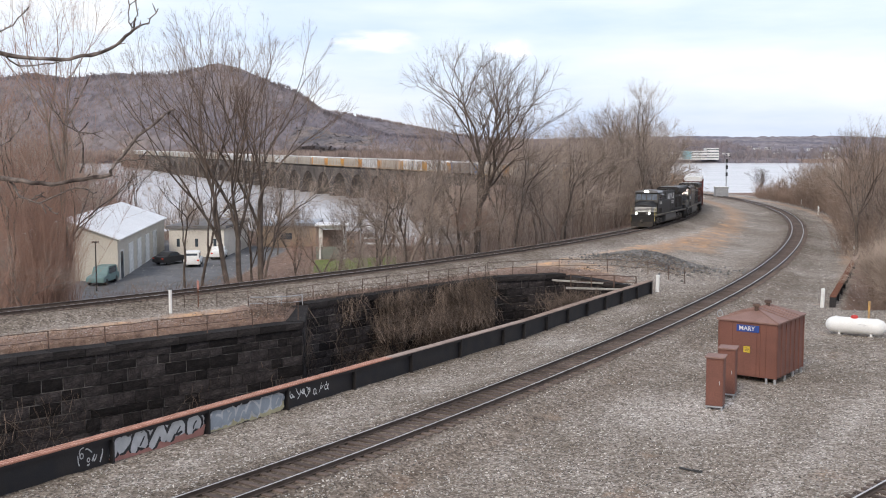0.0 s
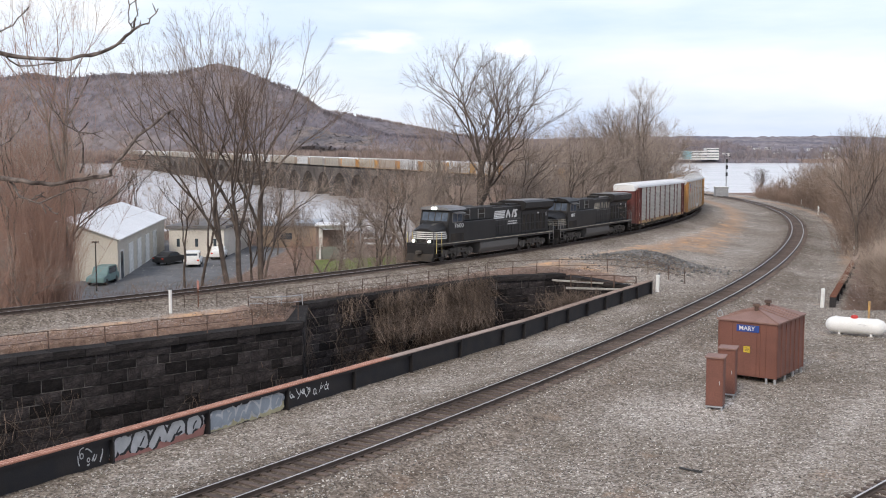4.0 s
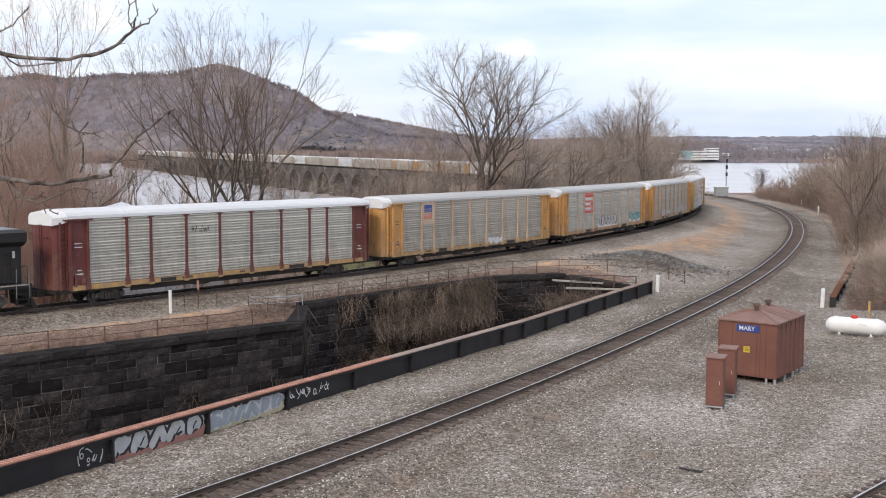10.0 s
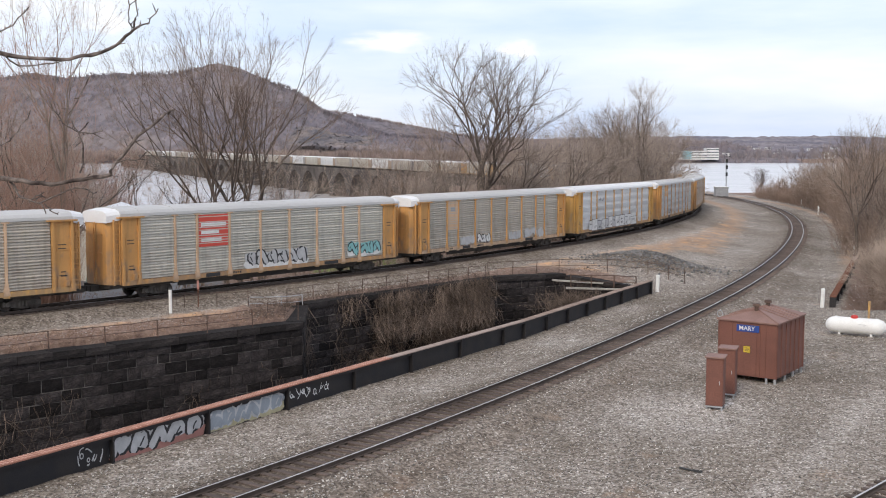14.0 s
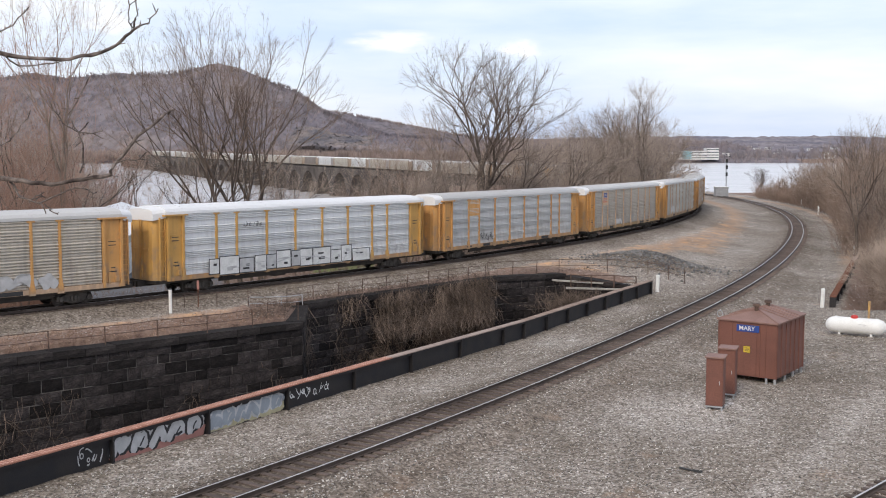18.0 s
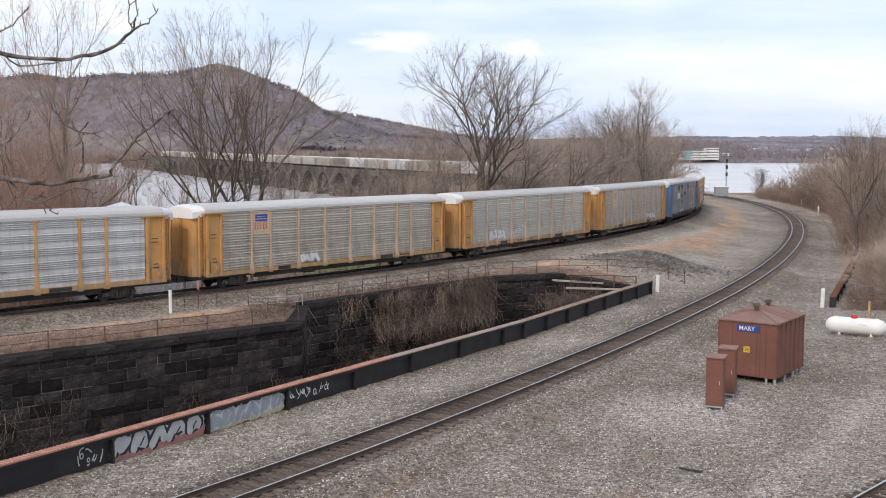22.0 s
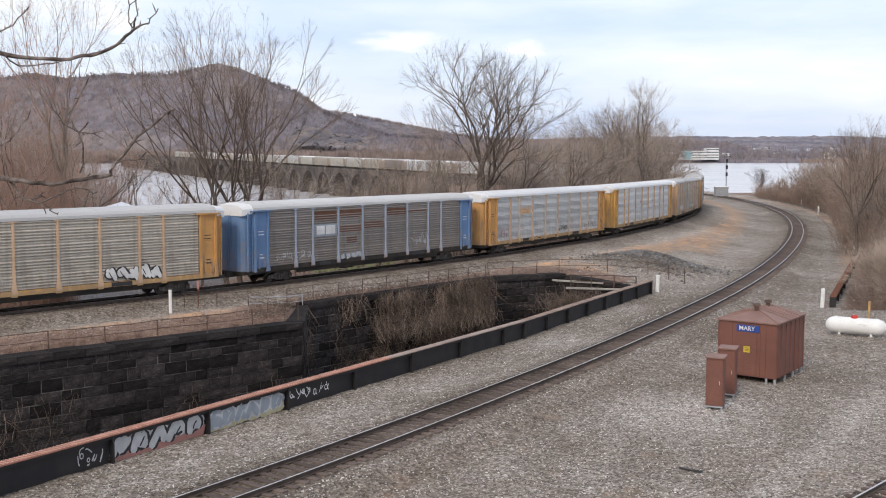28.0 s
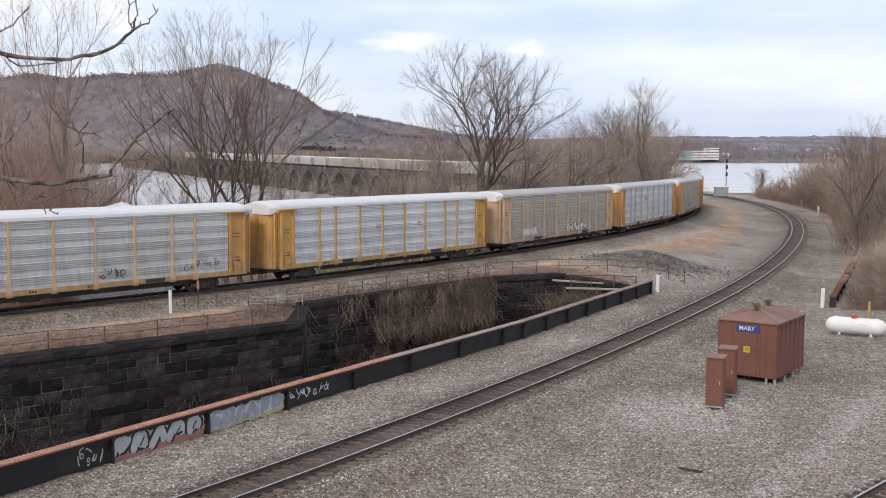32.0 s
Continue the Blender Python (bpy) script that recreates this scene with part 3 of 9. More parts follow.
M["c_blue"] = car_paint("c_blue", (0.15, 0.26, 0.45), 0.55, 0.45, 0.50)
# Faded board paint; on the rear cars its muting stands for haze.
M["c_faded_hazed"] = car_paint("c_faded_hazed", (0.45, 0.37, 0.30), 0.6, 0.4, 0.4)
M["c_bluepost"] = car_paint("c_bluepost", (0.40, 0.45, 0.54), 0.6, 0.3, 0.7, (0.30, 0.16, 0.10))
M["c_postgrey"] = paint("c_postgrey", (0.37, 0.355, 0.35), 0.8)
M["c_rustpatch"] = paint("c_rustpatch", (0.165, 0.085, 0.058), 0.75, 0.9, 2.0)
M["underframe"] = mat("underframe", (0.030, 0.028, 0.026), (0.055, 0.046, 0.038), 0.8, 0, 1.0, 30, 0.2)
M["p_red"] = paint("p_red", (0.60, 0.075, 0.05), 0.85)
M["p_blue"] = paint("p_blue", (0.03, 0.075, 0.30), 0.85)
M["p_teal"] = paint("p_teal", (0.25, 0.52, 0.52), 0.8)
M["p_silver"] = paint("p_silver", (0.55, 0.55, 0.55), 0.7, scale=2.5)
M["p_black"] = paint("p_black", (0.03, 0.03, 0.032), 0.8)
M["p_pink"] = paint("p_pink", (0.42, 0.20, 0.165), 0.7, scale=2.5)
M["p_olive"] = paint("p_olive", (0.50, 0.45, 0.28), 0.75, scale=2.5)
M["p_slate"] = paint("p_slate", (0.33, 0.365, 0.40), 0.75, scale=2.5)


def face_matrix(x, y, z):
    """Lettering on the side that the train turns to the yard: reads towards the rear, faces +y."""
    return Matrix(((-1, 0, 0, x), (0, 0, 1, y), (0, 1, 0, z), (0, 0, 0, 1)))


def lettering(text, size, material, parent, m, label="", bold=0.0, name="lettering"):
    cu = bpy.data.curves.new("text", "FONT")
    cu.body, cu.size, cu.extrude, cu.offset = text, size, 0.004, bold
    cu.align_x = "CENTER"
    cu.align_y = "CENTER"
    tmp = new("text", cu)
    me = bpy.data.meshes.new_from_object(tmp)
    bpy.data.objects.remove(tmp)
    bpy.data.curves.remove(cu)
    me.materials.clear()
    me.materials.append(material)
    ob = new(name, me)
    ob.parent = parent
    ob.matrix_basis = m
    if label:
        ob["label"] = label
    return ob


def blob(bm, cx, cz, w, h, y, mi, r, n=11, jag=0.22, square=3):
    """A rounded, uneven flat patch on a side face (x, z)."""
    vs = []
    for i in range(n):
        a = 2 * math.pi * i / n
        k = 1 + r.uniform(-jag, jag)
        c, s = math.cos(a), math.sin(a)
        e = (abs(c) ** square + abs(s) ** square) ** (-1 / square)
        vs.append(bm.verts.new((cx + c * e * k * w / 2, y, cz + s * e * k * h / 2)))
    f = bm.faces.new(vs)
    f.material_index = mi


def stroke(bm, pts, width, y, mi):
    for (ax, az), (bx, bz) in zip(pts, pts[1:]):
        d = Vector((bx - ax, bz - az))
        if d.length < 1e-4:
            continue
        nn = Vector((-d.y, d.x)).normalized() * width / 2
        e = d.normalized() * width * 0.3
        vs = [bm.verts.new((px, y, pz)) for px, pz in ((ax - nn.x - e.x, az - nn.y - e.y), (bx - nn.x + e.x, bz - nn.y + e.y), (bx + nn.x + e.x, bz + nn.y + e.y), (ax + nn.x - e.x, az + nn.y - e.y))]
        bm.faces.new(vs).material_index = mi


def bend_line(p0, p1, p2, k=6):
    return [((1 - t) ** 2 * p0[0] + 2 * t * (1 - t) * p1[0] + t * t * p2[0], (1 - t) ** 2 * p0[1] + 2 * t * (1 - t) * p1[1] + t * t * p2[1]) for t in [i / k for i in range(k + 1)]]


def ribbon(bm, pts, width, y, mi):
    """One band of even width along a bent line, with rounded ends."""
    left, right = [], []
    k = len(pts)
    for i, (x, z) in enumerate(pts):
        ax, az = pts[max(i - 1, 0)]
        bx, bz = pts[min(i + 1, k - 1)]
        d = math.hypot(bx - ax, bz - az) or 1.0
        w = width / 2 * (0.6 if i in (0, k - 1) else 1.0)
        nx, nz = -(bz - az) / d * w, (bx - ax) / d * w
        left.append(bm.verts.new((x + nx, y, z + nz)))
        right.append(bm.verts.new((x - nx, y, z - nz)))
    for i in range(k - 1):
        bm.faces.new((left[i], right[i], right[i + 1], left[i + 1])).material_index = mi


def graffiti(parent, x0, x1, z0, z1, y, fill, line, seed, letters=6, edge=None, label="spray-painted graffiti in pale letters"):
    """Swollen sprayed letters that spell nothing: a cloud behind, dark rims, pale bodies, a few inner strokes."""
    r = random.Random(seed)
    bm = bmesh.new()
    w, h = (x1 - x0) / letters, z1 - z0
    if edge is not None:
        for i in range(letters):
            blob(bm, x0 + w * (i + 0.5), z0 + h * r.uniform(0.24, 0.34), w * 1.35, h * r.uniform(0.45, 0.66), y + 0.0004 * i, 2, r, 16, 0.12)
            blob(bm, x0 + w * (i + 0.5), z0 + h * r.uniform(0.60, 0.68), w * 1.25, h * r.uniform(0.50, 0.62), y + 0.003 + 0.0004 * i, 0, r, 16, 0.12)
    for i in range(letters):
        cx, wd = x0 + w * (i + 0.5), 0.36 * min(w, h)
        a, b2 = w * r.uniform(0.26, 0.40), h * r.uniform(0.30, 0.40)
        cz = z0 + h * r.uniform(0.46, 0.58)
        lean = r.uniform(-0.05, 0.25) * w
        bodies = [bend_line((cx - a - lean, cz - b2), (cx - a * r.uniform(0.4, 1.4), cz), (cx - a * 0.6 + lean, cz + b2))]
        for _ in range(2):
            t = r.uniform(-1, 1)
            bodies.append(bend_line((cx - a * 0.6, cz + b2 * t), (cx + a * r.uniform(0.4, 1.6), cz + b2 * r.uniform(-1.1, 1.1)), (cx + a * r.uniform(0.1, 1.0), cz + b2 * r.uniform(-1, 1))))
        for j, pts in enumerate(bodies):
            ribbon(bm, pts, wd * 1.75, y + 0.006 + 0.0006 * i, 1)
        for j, pts in enumerate(bodies):
            ribbon(bm, pts, wd, y + 0.010 + 0.0006 * i + 0.0002 * j, 0)
        if r.random() < 0.7:
            ribbon(bm, bend_line((cx - a * 0.3, cz - b2 * 0.5), (cx, cz + r.uniform(-0.5, 0.5) * b2), (cx + a * 0.5, cz + b2 * 0.4)), wd * 0.22, y + 0.018 + 0.0006 * i, 1)
    bm.normal_update()
    for f in bm.faces:
        if f.normal.y < 0:
            f.normal_flip()
    mats = [M[fill], M[line]] + ([M[edge]] if edge else [])
    return tagged(part("graffiti", bm, mats, parent, label), kind="stuff")


def block_graffiti(parent, x0, x1, z0, z1, y, seed, n=9, label="long row of white block graffiti with dark rims"):
    """Square white letters with dark rims and slots that spell nothing, a few washed with grey or red."""
    r = random.Random(seed)
    bm = bmesh.new()

    def quad(a, b, c, d, dy, mi, sk=0.0):
        f = bm.faces.new([bm.verts.new(q) for q in ((a, y + dy, c), (a + sk, y + dy, d), (b + sk, y + dy, d), (b, y + dy, c))])
        f.material_index = mi

    x, i = x0, 0
    while x < x1 - 0.4:
        w = min(r.uniform(0.8, 2.1), x1 - x)
        lo, hi = z0 + r.uniform(-0.05, 0.12), z1 + r.uniform(-0.3, 0.08)
        sk = r.uniform(-0.04, 0.06)
        quad(x + 0.02, x + w - 0.02, lo, hi, 0.002 + 0.0005 * i, 1, sk)
        quad(x + 0.08, x + w - 0.08, lo + 0.06, hi - 0.06, 0.006 + 0.0005 * i, 2 if r.random() < 0.15 else 0, sk)
        for _ in range(r.choice((1, 2, 2))):
            a = x + w * r.uniform(0.15, 0.5)
            c = lo + (hi - lo) * r.uniform(0.15, 0.65)
            quad(a, a + w * r.uniform(0.2, 0.42), c, c + (hi - lo) * r.uniform(0.08, 0.2), 0.012 + 0.0005 * i, r.choice((1, 1, 2)), sk)
        x += w * r.uniform(0.92, 1.02)
        i += 1
    for k in range(4):
        ribbon(bm, bend_line((x0 + (x1 - x0) * r.random(), z0), (x0 + (x1 - x0) * r.random(), z1), (x0 + (x1 - x0) * r.random(), z0 + 0.4)), 0.05, y + 0.022, 2)
    bm.normal_update()
    for f in bm.faces:
        if f.normal.y < 0:
            f.normal_flip()
    return tagged(part("graffiti", bm, [M["decal_white"], M["p_black"], M["p_silver"]], parent, label), kind="stuff")


def tag_scrawl(parent, x0, x1, z0, z1, y, colour, seed, n=5, label="thin sprayed scrawl"):
    """Quick looping strokes of one can."""
    r = random.Random(seed)
    bm = bmesh.new()
    w, h = (x1 - x0) / n, z1 - z0
    wd = 0.045 * h + 0.014
    for i in range(n):
        cx = x0 + w * (i + 0.5)
        for k in range(2):
            p = [(cx + r.uniform(-0.6, 0.6) * w, z0 + r.random() * h) for _ in range(3)]
            ribbon(bm, bend_line(*p), wd, y + 0.0005 * (2 * i + k), 0)
        if r.random() < 0.6:
            c, q, e = cx, z0 + h * r.uniform(0.3, 0.7), min(w, h) * r.uniform(0.18, 0.3)
            ribbon(bm, [(c + e * math.cos(t * 0.9), q + 1.2 * e * math.sin(t * 0.9)) for t in range(8)], wd, y + 0.0005 * (2 * i + 2), 0)
    return tagged(part("graffiti", bm, M[colour], parent, label), kind="stuff")


DRIFT = []
# ---------------- sunken roadway: stone walls, girder parapets ----------------
M["coping"] = mat("coping", (0.040, 0.034, 0.032), (0.010, 0.0095, 0.0095), 0.9, 0, 0.7, 10, 0.9, 0.04, per_object=0.3, grain=(0.6, 1.4))
M["rail_rust"] = mat("rail_rust", (0.15, 0.098, 0.076), (0.08, 0.058, 0.05), 0.9, 0, 2, 40, 0.3)
M["flange_grey"] = mat("flange_grey", (0.36, 0.28, 0.235), (0.26, 0.195, 0.165), 0.8, 0, 1.5, 30, 0.3)
M["pit_floor"] = mat("pit_floor", (0.05, 0.045, 0.04), (0.03, 0.027, 0.024), 0.95, 0, 0.7, 14, 0.5)


def rock_mesh(seed, w=1.0, h=1.0, d=1.0):
    """A rock-faced block: unit box, bulging uneven front at -y."""
    r = random.Random(seed)
    bm = bmesh.new()
    nx, nz = 4, 3
    g = {}
    for i in range(nx):
        for j in range(nz):
            edge = i in (0, nx - 1) or j in (0, nz - 1)
            g[i, j] = bm.verts.new((i / (nx - 1) - 0.5, -0.5 + (0.0 if edge else -r.uniform(0.03, 0.15)), j / (nz - 1) - 0.5))
    for i in range(nx - 1):
        for j in range(nz - 1):
            bm.faces.new((g[i, j], g[i + 1, j], g[i + 1, j + 1], g[i, j + 1]))
    back = {(i, j): bm.verts.new((g[i, j].co.x, 0.5, g[i, j].co.z)) for i in (0, nx - 1) for j in (0, nz - 1)}
    bm.faces.new([g[i, nz - 1] for i in range(nx)] + [back[nx - 1, nz - 1], back[0, nz - 1]])
    bm.faces.new([g[i, 0] for i in range(nx - 1, -1, -1)] + [back[0, 0], back[nx - 1, 0]])
    bm.faces.new([g[0, j] for j in range(nz)] + [back[0, nz - 1], back[0, 0]])
    bm.faces.new([g[nx - 1, j] for j in range(nz - 1, -1, -1)] + [back[nx - 1, 0], back[nx - 1, nz - 1]])
    bmesh.ops.recalc_face_normals(bm, faces=bm.faces[:])
    return mesh_from(bm, "stone", M["stone"])


def mesh_from(bm, name, m):
    me = bpy.data.meshes.new(name)
    bm.to_mesh(me)
    bm.free()
    me.materials.append(m)
    return me


ROCKS = [rock_mesh(i) for i in range(6)]
COPINGS = []
for i in range(4):
    me = rock_mesh(40 + i).copy()
    for v in me.vertices:
        if v.co.y < -0.5:
            v.co.y = -0.5 + (v.co.y + 0.5) * 0.35
    me.materials[0] = M["coping"]
    COPINGS.append(me)


def stone_wall(name, a, b, z_a, z_b, z_bot, seed, label, thick=1.3):
    """Ashlar wall from a to b, its face on the line, seen from the right of the way a to b."""
    r = random.Random(seed)
    d = Vector((b[0] - a[0], b[1] - a[1], 0))
    length = d.length
    ang = math.degrees(math.atan2(d.y, d.x))
    slope = (z_b - z_a) / length
    root = empty(name, pose(a[0], a[1], 0, 0, 0, ang), label, "retaining wall", "retaining walls")
    bm = bmesh.new()
    vs = [bm.verts.new(p) for p in ((0, 0.012, z_bot), (length, 0.012, z_bot), (length, thick, z_bot), (0, thick, z_bot), (0, 0.012, z_a - 0.3), (length, 0.012, z_b - 0.3), (length, thick, z_b - 0.3), (0, thick, z_a - 0.3))]
    for q in ((3, 2, 1, 0), (4, 5, 6, 7), (0, 1, 5, 4), (1, 2, 6, 5), (2, 3, 7, 6), (3, 0, 4, 7)):
        bm.faces.new([vs[i] for i in q])
    part("core", bm, M["mortar"], root)
    x = 0.0
    while x < length - 0.2:
        w = min(r.uniform(1.5, 2.1), length - x)
        c = child("coping_stone", r.choice(COPINGS), root, pose(x + w / 2, 0.42, z_a + slope * (x + w / 2) - 0.19 + r.uniform(-0.015, 0.015), 0, -math.degrees(math.atan(slope)), r.uniform(-0.4, 0.4)))
        c.scale = (w - 0.02, 1.12, 0.40)
        x += w
    top_off, nxt = 0.39, 0.39
    while nxt < min(z_a, z_b) - z_bot:
        x = -r.uniform(0, 0.7)
        top_off, course = nxt, r.choice((0.48, 0.56, 0.62, 0.62, 0.70))
        nxt += course
        while x < length - 0.15:
            w = r.uniform(0.7, 1.95)
            x0, x1 = max(x, 0.0), min(x + w, length)
            x += w
            if x1 - x0 < 0.2:
                continue
            z = z_a + slope * (x0 + x1) / 2 - top_off - course / 2
            if z < z_bot:
                continue
            c = child("stone", r.choice(ROCKS), root, pose((x0 + x1) / 2, 0.10 + r.uniform(-0.03, 0.02), z, 0, -math.degrees(math.atan(slope)), 0))
            c.scale = (x1 - x0 - r.uniform(0.03, 0.075), 0.24, course - r.uniform(0.03, 0.07))
    return root


def child(name, me, parent, m=None, label=""):
    ob = new(name, me)
    ob.parent = parent
    if m is not None:
        ob.matrix_basis = m
    if label:
        ob["label"] = label
    return ob


def lz(x, y):
    return float(land_z(x, y, False))


stone_wall("stone_wall", (-30.0, 45.5), WALL1[1], -0.47, -0.90, PIT_Z - 0.2, 3, "blackened ashlar retaining wall with weathered coping stones")
stone_wall("stone_wall", WALL1[1], WALL2[0], -0.88, -0.74, PIT_Z - 0.2, 4, "short return of the blackened ashlar wall")
stone_wall("stone_wall", WALL2[0], WALL2[1], -0.62, -0.85, PIT_Z - 0.2, 5, "blackened ashlar wall half hidden by dead creepers")
stone_wall("stone_wall", WALL2[1], WALL2[2], -0.85, -1.10, PIT_Z - 0.2, 6, "end of the blackened ashlar wall beside the rubble heap")
pf = raw("pit_floor", [(-46, 20, PIT_Z + 0.1), (20, 20, PIT_Z + 0.1), (20, 96, PIT_Z + 0.1), (-46, 96, PIT_Z + 0.1)], [(0, 1, 2, 3)], M["pit_floor"])
tagged(pf, "dark dirt floor of the sunken roadway", "ground", kind="structure")


def plate_girder(a, b, z_a, z_b, height, spacing, flange_m, label, first=0.0, below=1.9, width=0.46):
    """A riveted plate girder; the yard lies to the right of the way a to b."""
    d = Vector((b[0] - a[0], b[1] - a[1], 0))
    length = d.length
    tilt = -math.degrees(math.atan((z_b - z_a) / length))
    root = empty("plate_girder", pose(a[0], a[1], z_a, 0, tilt, math.degrees(math.atan2(d.y, d.x))), label, "girder", "girder parapets")
    part("web", boxes((0, length, -0.02, 0.02, -below, height)), M["girder"], root)
    part("top_flange", boxes((0, min(length, 31.0), -width / 2, width / 2, height, height + 0.05)), M[flange_m], root, "riveted top flange")
    if length > 32:
        part("top_flange", boxes((31.02, length, -width / 2, width / 2, height, height + 0.046)), M["flange_grey"], root, "dusty riveted top flange")
    rv = bmesh.new()
    for x in np.arange(0.12, min(length, 31.0), 0.17):
        for y in (-width * 0.36, -width * 0.12, width * 0.12, width * 0.36):
            box(rv, x - 0.025, x + 0.025, y - 0.025, y + 0.025, height + 0.05, height + 0.068)
    tagged(part("rivet", rv, M["rivet" if flange_m == "flange" else flange_m], root, "worn pale rivet heads"), kind="stuff")
    part("flange_angle", boxes((0, length, -0.17, -0.02, height - 0.13, height), (0, length, 0.02, 0.17, height - 0.13, height)), M["girder"], root)
    x = first
    while x <= length + 0.01:
        for s in (-1, 1):
            bm = bmesh.new()
            prism(bm, ((0, -below), (0.012, -below), (0.012, height), (0, height)), 0, 1)
            for v in bm.verts:
                v.co.y = s * (0.02 + v.co.y * 0.20)
                v.co.x = (v.co.x - 0.006) * 6
            bmesh.ops.recalc_face_normals(bm, faces=bm.faces[:])
            part("stiffener", bm, M["girder"], root).matrix_basis = pose(min(max(x, 0.06), length - 0.06), 0, 0)
        x += spacing
    return root, length


M["rivet"] = mat("rivet", (0.62, 0.42, 0.35), (0.42, 0.22, 0.16), 0.7, 0, 3.0, 30, 0.1)
GA, GA_LEN = plate_girder((-19.0, 26.67), GIRDER[1], -1.30, -1.66, 1.04, 4.81, "flange", "long black riveted plate girder with rust-red top flange and graffiti", 3.98)
GB, GB_LEN = plate_girder(GIRDER[1], GIRDER[2], -1.66, -1.90, 1.04, 3.48, "flange_grey", "black plate girder span with dusty brown top flange", 0.0)


def girder_paint(kind, x0, x1, z0, z1, *args, **kw):
    ob = kind(GA, x0, x1, z0, z1, 0.03, *args, **kw)
    ob.matrix_basis = Matrix(((1, 0, 0, 0), (0, -1, 0, 0), (0, 0, 1, 0), (0, 0, 0, 1)))
    return ob


# ---------------- fences ----------------
def railing(pts, height, label, rails=(1.0, 0.55), post_r=0.035, rail_r=0.022, m="rail_rust"):
    root = empty("iron_railing", pose(pts[0][0], pts[0][1], pts[0][2]), label, "fence", "iron railings")
    o = Vector(pts[0])
    r = random.Random(len(pts))
    tops = []
    for p in pts:
        q = Vector(p) - o
        t = q + Vector((r.uniform(-0.06, 0.06), r.uniform(-0.06, 0.06), height * r.uniform(0.94, 1.04)))
        tops.append((q, t))
        part("post", cyl(bmesh.new(), q - Vector((0, 0, 0.3)), t, post_r, n=6), M[m], root)
    for (q0, t0), (q1, t1) in zip(tops, tops[1:]):
        for f in rails:
            a, b = q0.lerp(t0, f), q1.lerp(t1, f)
            mid = (a + b) / 2 - Vector((0, 0, r.uniform(0.0, 0.05)))
            bm = cyl(bmesh.new(), a, mid, rail_r, n=5)
            cyl(bm, mid, b, rail_r, n=5)
            part("rail", bm, M[m], root)
    return root


def along(a, b, n, off, zoff=0.0):
    out = []
    d = Vector((b[0] - a[0], b[1] - a[1]))
    nn = Vector((-d.y, d.x)).normalized() * off
    for i in range(n):
        p = Vector(a) + d * (i / (n - 1)) + nn
        out.append((p.x, p.y, lz(p.x, p.y) + zoff))
    return out


WALL_POSTS = [(-26.9, 49.2), (-24.75, 51.35), (-22.5, 53.75), (-20.3, 55.95), (-17.95, 57.85), (-15.75, 60.2), (-13.4, 61.9), (-11.2, 64.15)]
railing([(x, y, -0.58 - 0.02 * (y - 50)) for x, y in WALL_POSTS], 1.04, "rusty two-rail iron railing behind the wall coping")
railing(along((-9.6, 71.9), (4.3, 88.8), 10, 1.0), 0.98, "rusty post and wire railing above the creeper-clad wall")
railing(along((4.3, 88.8), (10.6, 93.5), 4, 1.0) + [(14.6, 97.0, lz(14.6, 97.0)), (18.1, 96.6, lz(18.1, 96.6)), (19.6, 95.0, lz(19.6, 95.0)), (20.6, 93.2, lz(20.6, 93.2))], 1.2, "dark iron railing round the end of the sunken roadway")
railing([(-8.9, 66.9, -0.75), (-11.0, 68.3, -0.7), (-12.6, 70.8, -0.6), (-14.6, 70.4, -0.55), (-16.4, 69.2, -0.5)], 1.0, "bent remains of an old wire fence", (0.95, 0.6), 0.03, 0.015)
railing([(-12.6, 70.9, -0.62), (-10.6, 71.6, -0.66), (-9.3, 72.4, -0.66)], 0.7, "leaning pale metal rail on the wall corner", (0.9, 0.3), 0.03, 0.03, "galv")

# end abutment with pale caps
stone_wall("stone_wall", WALL2[2], (16.2, 88.6), -1.25, -1.72, PIT_Z - 0.2, 8, "low dark end wall of the sunken roadway")
for i, (p, q, w) in enumerate((((10.2, 90.6, -1.9), (15.9, 87.9, -1.72), 0.16), ((9.2, 92.2, -1.45), (16.6, 89.7, -1.6), 0.14))):
    d = Vector(q) - Vector(p)
    bm = bevel(boxes((0, d.length, -w / 2, w / 2, -0.16, 0.0)), 0.02)
    ob = finish("steel_beam", bm, M["concrete"])
    ob.matrix_basis = Matrix.Translation(p) @ d.to_track_quat("X", "Z").to_matrix().to_4x4()
    tagged(ob, "pale steel beam across the end of the sunken roadway", "beam", "steel beams")
railing([(10.6, 90.5, -1.9), (12.2, 89.8, -1.85), (13.9, 89.0, -1.8), (15.6, 88.2, -1.75)], 1.05, "dark handrail on the end beam of the sunken roadway", (1.0, 0.5), 0.05, 0.03)

# right-hand parapet of the same underpass
plate_girder((28.35, 79.4), (46.6, 122.4), -2.2, -2.75, 1.0, 4.3, "rust", "rusty plate girder parapet at the edge of the thicket", 0.0)

